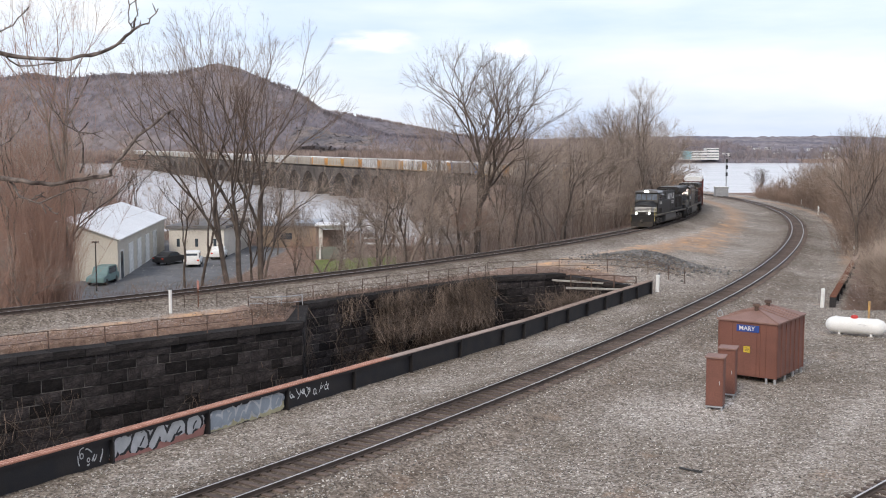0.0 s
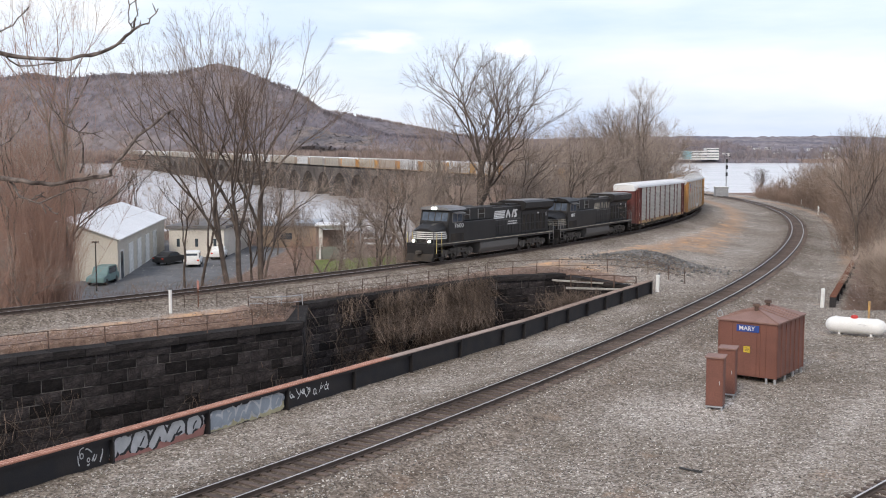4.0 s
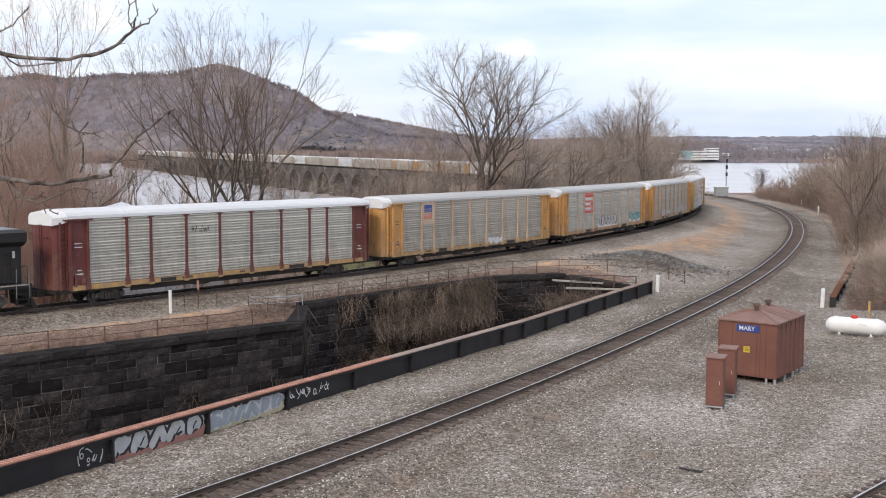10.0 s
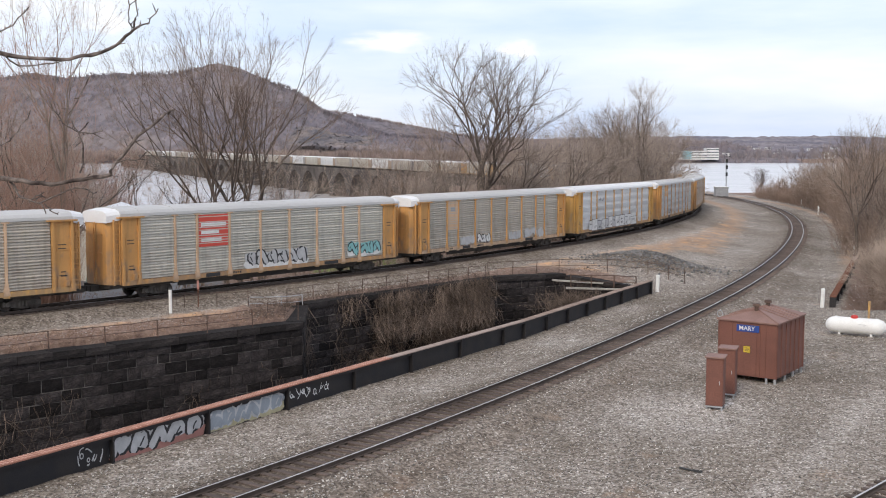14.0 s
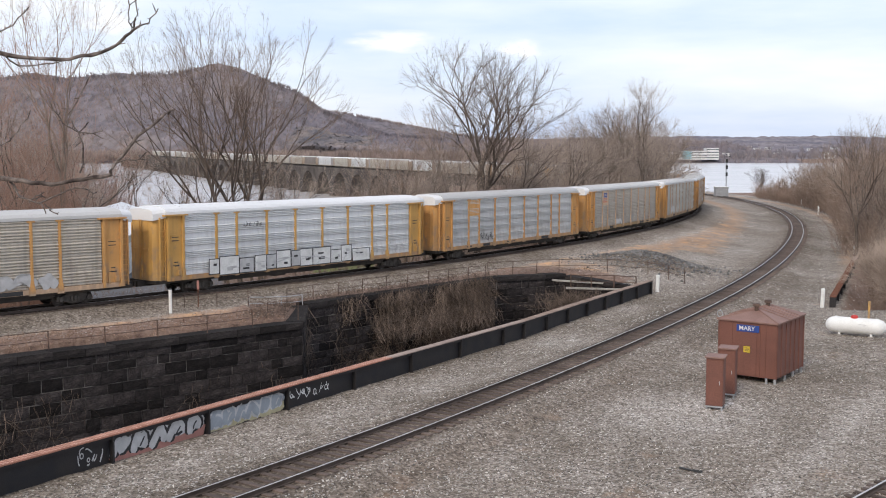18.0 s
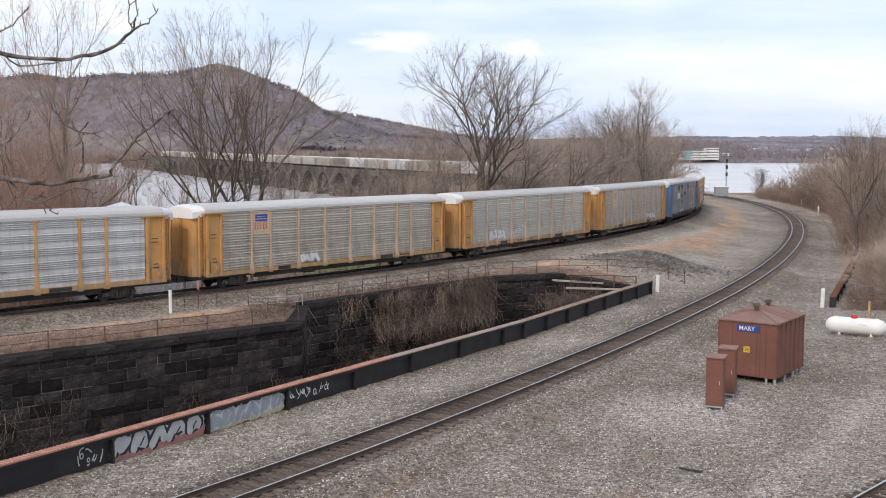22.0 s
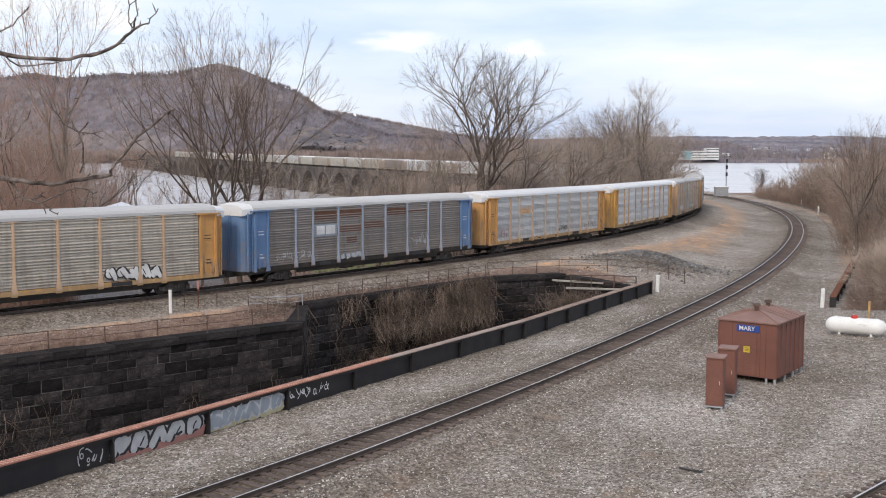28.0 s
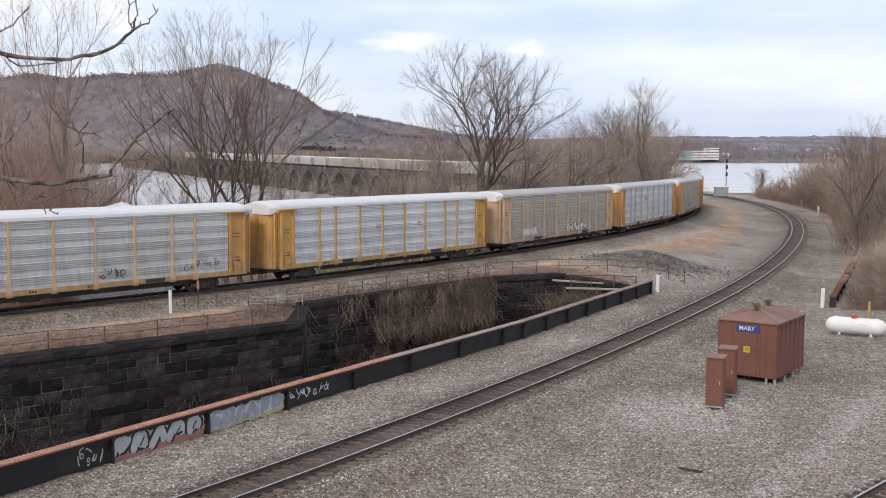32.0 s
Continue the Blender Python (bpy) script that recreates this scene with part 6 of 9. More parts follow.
def door_mesh():
    """One leaf of the curved end doors; the hinge stands at the corner."""
    bm = bmesh.new()
    vs0, vs1 = [], []
    pts = [(0.0, 1.36), (0.30, 1.33), (0.56, 1.22), (0.74, 1.0), (0.82, 0.70), (0.85, 0.02)]
    for x, y in pts:
        vs0.append(bm.verts.new((x, y, 1.02)))
        vs1.append(bm.verts.new((x, y, 5.04)))
    for i in range(len(pts) - 1):
        bm.faces.new((vs0[i], vs0[i + 1], vs1[i + 1], vs1[i]))
    r = bmesh.ops.extrude_face_region(bm, geom=bm.faces[:])
    for v in r["geom"]:
        if isinstance(v, bmesh.types.BMVert):
            v.co.x -= 0.03
            v.co.y -= 0.03
    # ribs and latch bar
    box(bm, 0.835, 0.90, 0.06, 0.14, 1.2, 4.9)
    box(bm, 0.80, 0.875, 0.10, 0.75, 2.95, 3.05)
    box(bm, 0.80, 0.875, 0.10, 0.75, 4.1, 4.2)
    bmesh.ops.recalc_face_normals(bm, faces=bm.faces[:])
    return bm


def ladder_mesh():
    bm = bmesh.new()
    for y in (-0.2, 0.2):
        box(bm, y - 0.035, y + 0.035, -0.06, 0.05, 1.0, 5.05)
    for i in range(12):
        box(bm, -0.2, 0.2, 0.0, 0.05, 1.25 + 0.32 * i, 1.31 + 0.32 * i)
    return bm


PANELS = {}
for i in range(len(POSTS) - 1):
    wd = round(POSTS[i + 1] - POSTS[i], 3)
    if wd not in PANELS:
        PANELS[wd] = panel_mesh(wd)
        PANELS[wd, "even"] = panel_mesh(wd, even=True)
SHAPES = {"post": post_mesh, "roof": roof_mesh, "hood": hood_mesh, "door": door_mesh, "ladder": ladder_mesh}
MADE = {}


def shaped(key, material_key, maker):
    if (key, material_key) not in MADE:
        MADE[(key, material_key)] = mesh_of(key, maker(), M[material_key])
    return MADE[(key, material_key)]


def painted(me, material_key):
    if (me.name, material_key) not in MADE:
        c = me.copy()
        c.materials.clear()
        c.materials.append(M[material_key])
        MADE[(me.name, material_key)] = c
    return MADE[(me.name, material_key)]


def sill_mesh():
    bm = boxes((-12.6, 12.6, -0.06, 0.06, 0.93, 1.22))
    for x in POSTS[1:-1]:
        box(bm, x - 0.18, x + 0.18, -0.06, 0.075, 0.86, 1.0)
    return bm


def core_mesh():
    return boxes((-12.8, 12.8, -1.44, 1.44, 1.0, 5.3))


def frame_mesh():
    bm = boxes((-14.1, 14.1, -0.28, 0.28, 0.62, 0.98), (-12.7, 12.7, -1.45, 1.45, 0.90, 1.02), (-13.5, -12.7, -1.35, 1.35, 0.80, 1.0), (12.7, 13.5, -1.35, 1.35, 0.80, 1.0))
    for x in (-6.5, -3, 0.5, 4, 7):
        box(bm, x - 0.08, x + 0.08, -1.40, 1.40, 0.72, 0.92)
    for s in (-1, 1):
        box(bm, -8.3, 8.3, s * 1.30 - 0.05, s * 1.30 + 0.05, 0.57, 0.95)
        box(bm, -13.3, 13.3, s * 1.42 - 0.04, s * 1.42 + 0.04, 0.80, 1.0)
        box(bm, s * 14.05 - 0.22, s * 14.05 + 0.22, -0.16, 0.16, 0.66, 1.0)
    box(bm, 2.0, 3.1, 0.5, 1.1, 0.45, 0.78)
    box(bm, -1.2, -0.3, -0.9, -0.4, 0.5, 0.8)
    return bm


def end_panel_mesh():
    bm = boxes((-0.62, 0.62, 0.0, 0.05, 1.0, 5.12))
    box(bm, -0.70, -0.54, 0.0, 0.17, 0.95, 5.16)
    box(bm, 0.50, 0.66, 0.0, 0.19, 0.95, 5.16)
    box(bm, -0.95, 0.95, 0.0, 0.24, 5.12, 5.21)
    prism(bm, ((-0.80, 0.95), (-0.42, 0.95), (-0.54, 1.7), (-0.70, 1.7)), 0.0, 0.18)
    box(bm, -0.34, 0.34, 0.05, 0.075, 3.4, 3.9)
    box(bm, -0.42, -0.16, 0.05, 0.17, 1.28, 1.62)
    box(bm, 0.12, 0.30, 0.05, 0.11, 1.15, 1.9)
    return bm


def rack_car(ends, posts, sheet, roof, sill, label, detail=True, ends_rear=None):
    root = empty("rack_car", Matrix(), label, "freight car", "rack cars of the train")
    # Added near-black core: its colour makes the shade in the gaps.
    child("inner_wall", shaped("inner_wall", "underframe", core_mesh), root)
    child("underframe", shaped("underframe", "underframe", frame_mesh), root)
    child("roof", shaped("roof", roof, roof_mesh), root)
    for s in (1, -1):
        e = ends if s == 1 else (ends_rear or ends)
        turn = pose(s * 12.72, 0, 0, 0, 0, 0 if s == 1 else 180)
        child("roof_end", shaped("roof_end", "roof_white", hood_mesh), root, turn)
        child("end_door", shaped("end_door", e, door_mesh), root, turn)
        d2 = child("end_door", shaped("end_door_mirror", e, lambda: mirrored(door_mesh())), root, turn)
        for side in (1, -1):
            flip = pose(s * 12.05, side * 1.46, 0, 0, 0, 0 if side == 1 else 180)
            child("end_panel", shaped("end_panel", e, end_panel_mesh), root, flip)
            child("ladder", shaped("ladder", e, ladder_mesh), root, pose(s * 12.98, side * 1.44, 0, 0, 0, 0 if side == 1 else 180))
    for side in (1, -1):
        rot = 0 if side == 1 else 180
        child("side_sill", shaped("side_sill", sill, sill_mesh), root, pose(0, side * 1.50, 0, 0, 0, rot))
        if detail:
            for x in POSTS[1:-1]:
                child("post", shaped("post", posts, post_mesh), root, pose(x, side * 1.47, 0, 0, 0, rot))
        for i in range(len(POSTS) - 1):
            wd = round(POSTS[i + 1] - POSTS[i], 3)
            child("side_panel", painted(PANELS[wd] if sheet in ("panel_white", "panel_silver") else PANELS[wd, "even"], sheet), root, pose((POSTS[i] + POSTS[i + 1]) / 2, side * 1.46, 0, 0, 0, rot))
    for x in (-9.75, 9.75):
        freight_truck(root, x, WHEEL_ME, FRAME_ME, BOLSTER_ME)
    return root


def mirrored(bm):
    for v in bm.verts:
        v.co.y = -v.co.y
    bmesh.ops.reverse_faces(bm, faces=bm.faces[:])
    return bm


def placard(parent, x0, x1, z0, z1, colour, rows=(), label="painted herald board", y=1.535):
    """A sheet on the side with plain bars or shapes (x0, x1, z0, z1, colour) on it."""
    p = part("herald_board", boxes((x0, x1, y - 0.02, y, z0, z1)), M[colour], parent, label)
    for r in rows:
        part("mark", boxes((r[0], r[1], y, y + 0.008, r[2], r[3])), M[r[4]], p)
    return p


def stripes_shield(parent, xc, zc, w, h, board):
    """Tan board with a plain blue shield over upright red stripes."""
    x0, x1 = xc - w / 2, xc + w / 2
    rows = [(xc - w * 0.34, xc + w * 0.34, zc + 0.03 * h, zc + h * 0.36, "p_blue")] + [(xc - w * 0.3 + i * w * 0.155, xc - w * 0.3 + i * w * 0.155 + w * 0.06, zc - h * 0.28, zc + h * 0.01, "p_red") for i in range(5)] + \
           [(xc - w * 0.26, xc + w * 0.26, zc + 0.16 * h, zc + h * 0.20, "decal_white"), (xc - w * 0.26, xc + w * 0.26, zc + 0.25 * h, zc + h * 0.29, "decal_white")]
    return placard(parent, x0, x1, zc - h / 2, zc + h / 2, board, rows, "tan board with a blue shield over red stripes")

# --- the cars in running order: end colour, post colour, sheet, roof, sill
LIVERY = [
    ("c_maroon", "c_maroon", "panel_grey", "roof_white", "c_yellow", "grey ribbed rack car with maroon ends and posts"),
    ("c_orange", "c_tan", "panel_dull", "roof_grey", "c_yellow", "grey ribbed rack car with orange ends and tan posts"),
    ("c_orange", "c_tan", "panel_grey", "roof_grey", "c_orange", "grey rack car with orange ends and a red herald board"),
    ("c_orange", "c_orange", "panel_dull", "roof_grey", "c_tan", "dull grey rack car with orange posts and graffiti along its foot"),
    ("c_yellow", "c_yellow", "panel_white", "roof_white", "c_orange", "bright grey rack car with yellow ends and large white graffiti"),
    ("c_orange", "c_orange", "panel_silver", "roof_grey", "c_orange", "grey rack car with orange posts and a plain yellow board"),
    ("c_orange", "c_tan", "panel_dull", "roof_grey", "c_yellow", "dull grey rack car with a blue shield board and tan posts"),
    ("c_orange", "c_tan", "panel_grey", "roof_grey", "c_orange", "grey rack car with orange ends and two white graffiti tags"),
    ("c_orange", "c_tan", "panel_dull", "roof_grey", "c_yellow", "dull grey rack car with a shield board and pale graffiti"),
    ("c_blue", "c_bluepost", "panel_brown", "roof_grey", "underframe", "weathered brown-grey rack car with blue ends and rust patches"),
    ("c_orange", "c_tan", "panel_silver", "roof_white", "c_yellow", "grey rack car with yellow-orange ends and small black scrawls"),
    ("c_yellow", "c_yellow", "panel_white", "roof_white", "c_yellow", "bright clean rack car with yellow ends and two small red marks"),
    ("c_tan", "c_tan", "panel_dull", "roof_grey", "c_tan", "dull tan-grey rack car with white graffiti on its lower side"),
    ("c_orange", "c_postgrey", "panel_white", "roof_grey", "c_tan", "pale rack car with a small orange board and orange ends"),
    ("c_orange", "c_tan", "panel_dull", "roof_grey", "c_tan", "dull grey rack car with orange ends"),
    ("c_yellow", "c_yellow", "panel_grey", "roof_grey", "c_yellow", "grey ribbed rack car with yellow ends and posts"),
    ("c_orange", "c_tan", "panel_grey", "roof_white", "c_orange", "grey ribbed rack car with orange ends and white roof"),
]
YS = 1.556
NEAR_CARS = 19
CARS = []
for k in range(46):
    ends, posts, sheet, roof, sill, label = LIVERY[k] if k < len(LIVERY) else LIVERY[(k * 5 + 3) % len(LIVERY)]
    # Rear cars: the muting by haze is put into their paint colours.
    if k >= len(LIVERY):
        label = {"panel_white": "pale grey ribbed rack car on the long train", "panel_brown": "brown-grey weathered rack car on the long train"}.get(sheet, "dull grey ribbed rack car on the long train")
        ends, posts, sill = "c_faded_hazed" if k % 3 else "c_postgrey", "c_postgrey", "panel_dull"
    car = rack_car(ends, posts, sheet, roof, sill, label, detail=k < NEAR_CARS)
    CARS.append(car)
    TRAIN.append((car, -14.3 + 28.6 * k, 9.75))

# small road-name bars and data lettering, then what each car carries
for k, car in enumerate(CARS[:NEAR_CARS]):
    r = random.Random(100 + k)
    bm = bmesh.new()
    for i in range(r.choice((2, 3))):
        x = r.uniform(-9, 9)
        for j in range(r.choice((3, 5))):
            box(bm, x + j * 0.17, x + j * 0.17 + 0.11, 1.56, 1.566, 1.02, 1.15)
    part("stencil_panel", boxes((-6.3, -4.85, 1.555, 1.566, 0.95, 1.20), (5.0, 6.2, 1.555, 1.566, 0.95, 1.20)), M["p_black"], car, "black stencil panel on the side sill")
    tagged(part("data_lettering", bm, M["p_black" if sill != "underframe" else "decal_white"], car, "small stencilled data bars"), kind="stuff")

for k, car in enumerate(CARS[:14]):
    ink = M["decal_white" if k in (0, 9) else "p_black"]
    for x in (12.05, -12.05):
        tagged(part("end_marking", boxes((x - 0.26, x + 0.26, 1.53, 1.542, 3.5, 3.55), (x - 0.26, x + 0.26, 1.53, 1.542, 3.72, 3.77), (x - 0.2, x + 0.1, 1.51, 1.52, 2.1, 2.16), (x - 0.3, x + 0.2, 1.51, 1.52, 1.86, 1.94)), ink, car, "small stencilled bars on the end panel"), kind="stuff")
tag_scrawl(CARS[0], 2.2, 3.8, 3.9, 4.5, YS, "p_black", 1, 5, "faded dark lettering")
stripes_shield(CARS[1], 7.76, 4.27, 1.66, 1.85, "c_tan")
graffiti(CARS[1], -4.05, -1.6, 1.0, 1.75, YS, "decal_white", "p_silver", 2, 4)
red = placard(CARS[2], 4.28, 6.74, 2.98, 5.12, "p_red", [(4.45, 6.55, 4.32, 4.56, "decal_white"), (5.05, 6.55, 3.82, 4.04, "decal_white"), (4.85, 6.55, 3.30, 3.52, "decal_white")], "red herald board with three plain white bars")
graffiti(CARS[2], -3.0, 2.75, 1.15, 2.5, YS, "p_silver", "p_black", 3, 6, "decal_white", "silver bubble graffiti with a white edge")
graffiti(CARS[2], -10.9, -7.4, 1.3, 2.5, YS, "p_teal", "p_black", 4, 5, "decal_white", "teal graffiti with dark strokes")
placard(CARS[3], 6.98, 8.55, 2.7, 5.1, "c_tan", [(7.4, 8.1, 4.3, 4.6, "p_slate")], "faded tan herald board")
for i, (x0, x1) in enumerate(((4.4, 6.6), (1.6, 3.9), (-3.9, -1.7), (-8.4, -4.4))):
    graffiti(CARS[3], x0, x1, 1.15, 2.1, YS, "p_silver" if i != 1 else "decal_white", "p_black" if i == 1 else "p_silver", 10 + i, 3)
tag_scrawl(CARS[4], 4.6, 6.4, 4.1, 4.5, YS, "p_black", 21, 6, "small black lettering bars")
block_graffiti(CARS[4], -6.6, 9.4, 0.98, 2.25, 1.582, 22)
tag_scrawl(CARS[4], -10.8, -7.2, 1.2, 2.2, YS, "p_silver", 122, 5)
placard(CARS[5], 6.95, 8.58, 3.75, 5.15, "c_orange", (), "plain yellow-orange board")
tag_scrawl(CARS[5], 4.4, 6.7, 1.3, 2.3, YS, "p_black", 23, 6)
stripes_shield(CARS[6], 7.76, 4.35, 1.66, 1.6, "c_tan")
graffiti(CARS[6], 2.1, 4.1, 1.2, 2.0, YS, "decal_white", "p_silver", 24, 3)
tag_scrawl(CARS[6], -2.4, -1.5, 1.4, 2.3, YS, "p_slate", 25, 3)
graffiti(CARS[7], 5.4, 8.4, 1.25, 2.4, YS, "decal_white", "p_silver", 26, 4)
tag_scrawl(CARS[7], 1.4, 4.0, 1.25, 2.6, YS, "decal_white", 27, 6, "white sprayed tag")
placard(CARS[8], 6.98, 8.55, 3.2, 5.12, "c_tan", [(7.25, 8.3, 4.15, 4.75, "c_faded_hazed"), (7.45, 8.1, 4.3, 4.6, "p_slate")], "faded tan herald board")
graffiti(CARS[8], 6.95, 8.55, 1.3, 2.1, YS, "p_slate", "p_silver", 28, 2)
tag_scrawl(CARS[8], 2.0, 6.0, 1.3, 2.2, YS, "p_silver", 29, 7)
graffiti(CARS[8], -8.4, -4.4, 1.1, 2.2, YS, "decal_white", "p_black", 30, 5)
g = placard(CARS[9], 4.3, 6.8, 3.05, 3.95, "p_slate", (), "blue-grey board with plain white shapes")
bm = boxes((4.5, 5.5, YS - 0.012, YS, 3.2, 3.85), (5.65, 6.5, YS - 0.012, YS, 3.2, 3.85))
part("mark", bm, M["decal_white"], g)
for i, (x0, x1, z0, z1) in enumerate(((1.5, 4.0, 4.35, 4.95), (1.5, 4.0, 3.25, 3.7), (-1.2, 1.2, 3.4, 3.9), (-4.0, -1.5, 4.3, 4.85), (-6.7, -4.2, 4.4, 4.6), (4.3, 6.7, 4.2, 4.9), (2.0, 3.2, 2.4, 2.9))):
    bm = bmesh.new()
    blob(bm, (x0 + x1) / 2, (z0 + z1) / 2, x1 - x0, z1 - z0, 1.525, 0, random.Random(50 + i), 44, 0.07, 14)
    part("rust_patch", bm, M["c_rustpatch"], CARS[9])
tag_scrawl(CARS[9], 7.0, 10.8, 1.5, 2.2, YS, "p_silver", 31, 6)
tag_scrawl(CARS[9], -7.0, -4.6, 1.6, 2.8, YS, "p_silver", 32, 5)
graffiti(CARS[9], 1.6, 4.0, 1.2, 1.7, YS, "p_silver", "p_slate", 33, 4)
placard(CARS[10], 4.6, 6.7, 3.5, 4.2, "c_tan", [(4.8, 6.5, 3.62, 3.72, "c_orange"), (4.8, 6.5, 3.92, 4.02, "c_orange")], "faded orange lettering board")
tag_scrawl(CARS[10], -3.5, -1.6, 1.3, 2.2, YS, "p_black", 34, 4)
tag_scrawl(CARS[10], 8.8, 11.0, 1.5, 2.4, YS, "p_pink", 35, 5)
tag_scrawl(CARS[10], -10.6, -7.6, 1.5, 2.2, YS, "p_black", 36, 6)
for x in (1.9, -3.3):
    placard(CARS[11], x - 0.26, x + 0.26, 3.35, 3.62, "p_pink", (), "small faded red mark")
graffiti(CARS[12], 6.0, 9.0, 1.2, 2.3, YS, "decal_white", "p_silver", 37, 4)
graffiti(CARS[12], -6.0, -1.0, 1.2, 2.2, YS, "decal_white", "p_black", 38, 6)
placard(CARS[13], 1.0, 2.6, 3.4, 4.2, "c_orange", (), "small orange board")
graffiti(CARS[14], -4.0, 3.0, 1.1, 2.1, YS, "p_silver", "p_black", 39, 7)


# --- diesel locomotives
def loco_truck(parent, x, wheel_me):
    bm = bmesh.new()
    box(bm, -0.3, 0.3, -0.95, 0.95, 0.6, 1.05)
    tr = part("truck", bevel(bm, 0.03), M["truck_dirt"], parent)
    tr.matrix_basis = pose(x, 0, 0)
    for s in (-1, 1):
        bm = bmesh.new()
        prism(bm, ((-2.55, 0.55), (-2.55, 0.85), (-2.1, 1.02), (-1.5, 0.92), (-1.05, 1.08), (1.05, 1.08), (1.5, 0.92), (2.1, 1.02), (2.55, 0.85), (2.55, 0.55), (2.2, 0.38), (1.6, 0.38), (1.45, 0.62), (0.45, 0.62), (0.3, 0.38), (-0.3, 0.38), (-0.45, 0.62), (-1.45, 0.62), (-1.6, 0.38), (-2.2, 0.38)), -0.10, 0.10)
        for ax in (-1.9, 0.0, 1.9):
            cyl(bm, (ax, s * 0.05, 0.53), (ax, s * 0.20, 0.53), 0.17, n=12)
            box(bm, ax - 0.3, ax + 0.3, -0.06 + s * 0.06, 0.06 + s * 0.06, 0.66, 0.82)
        for ax in (-0.95, 0.95):
            cyl(bm, (ax, s * 0.1, 0.45), (ax, s * 0.16, 0.45), 0.12, n=8)
            cyl(bm, (ax - 0.35, s * 0.14, 0.9), (ax + 0.35, s * 0.14, 0.9), 0.09, n=8)
        bmesh.ops.recalc_face_normals(bm, faces=bm.faces[:])
        part("side_frame", bm, M["truck_dirt"], tr).matrix_basis = pose(0, s * 1.05, 0)
    for ax in (-1.9, 0.0, 1.9):
        w = new("wheelset", wheel_me)
        w.parent = tr
        w.matrix_basis = pose(ax, 0, 0.53)
        WHEELS.setdefault(("loco", ax, 0.53), []).append(w)


def rail_posts(parent, x0, x1, y, n, z0=1.62):
    """Walkway handrail with stanchions."""
    hr = part("handrail", cyl(bmesh.new(), (x0, y, z0 + 1.02), (x1, y, z0 + 1.02), 0.018, n=6), M["loco_black"], parent)
    for i in range(n):
        x = x0 + (x1 - x0) * i / (n - 1)
        part("stanchion", cyl(bmesh.new(), (x, y, z0 - 0.05), (x, y, z0 + 1.02), 0.018, n=6), M["loco_black"], hr)


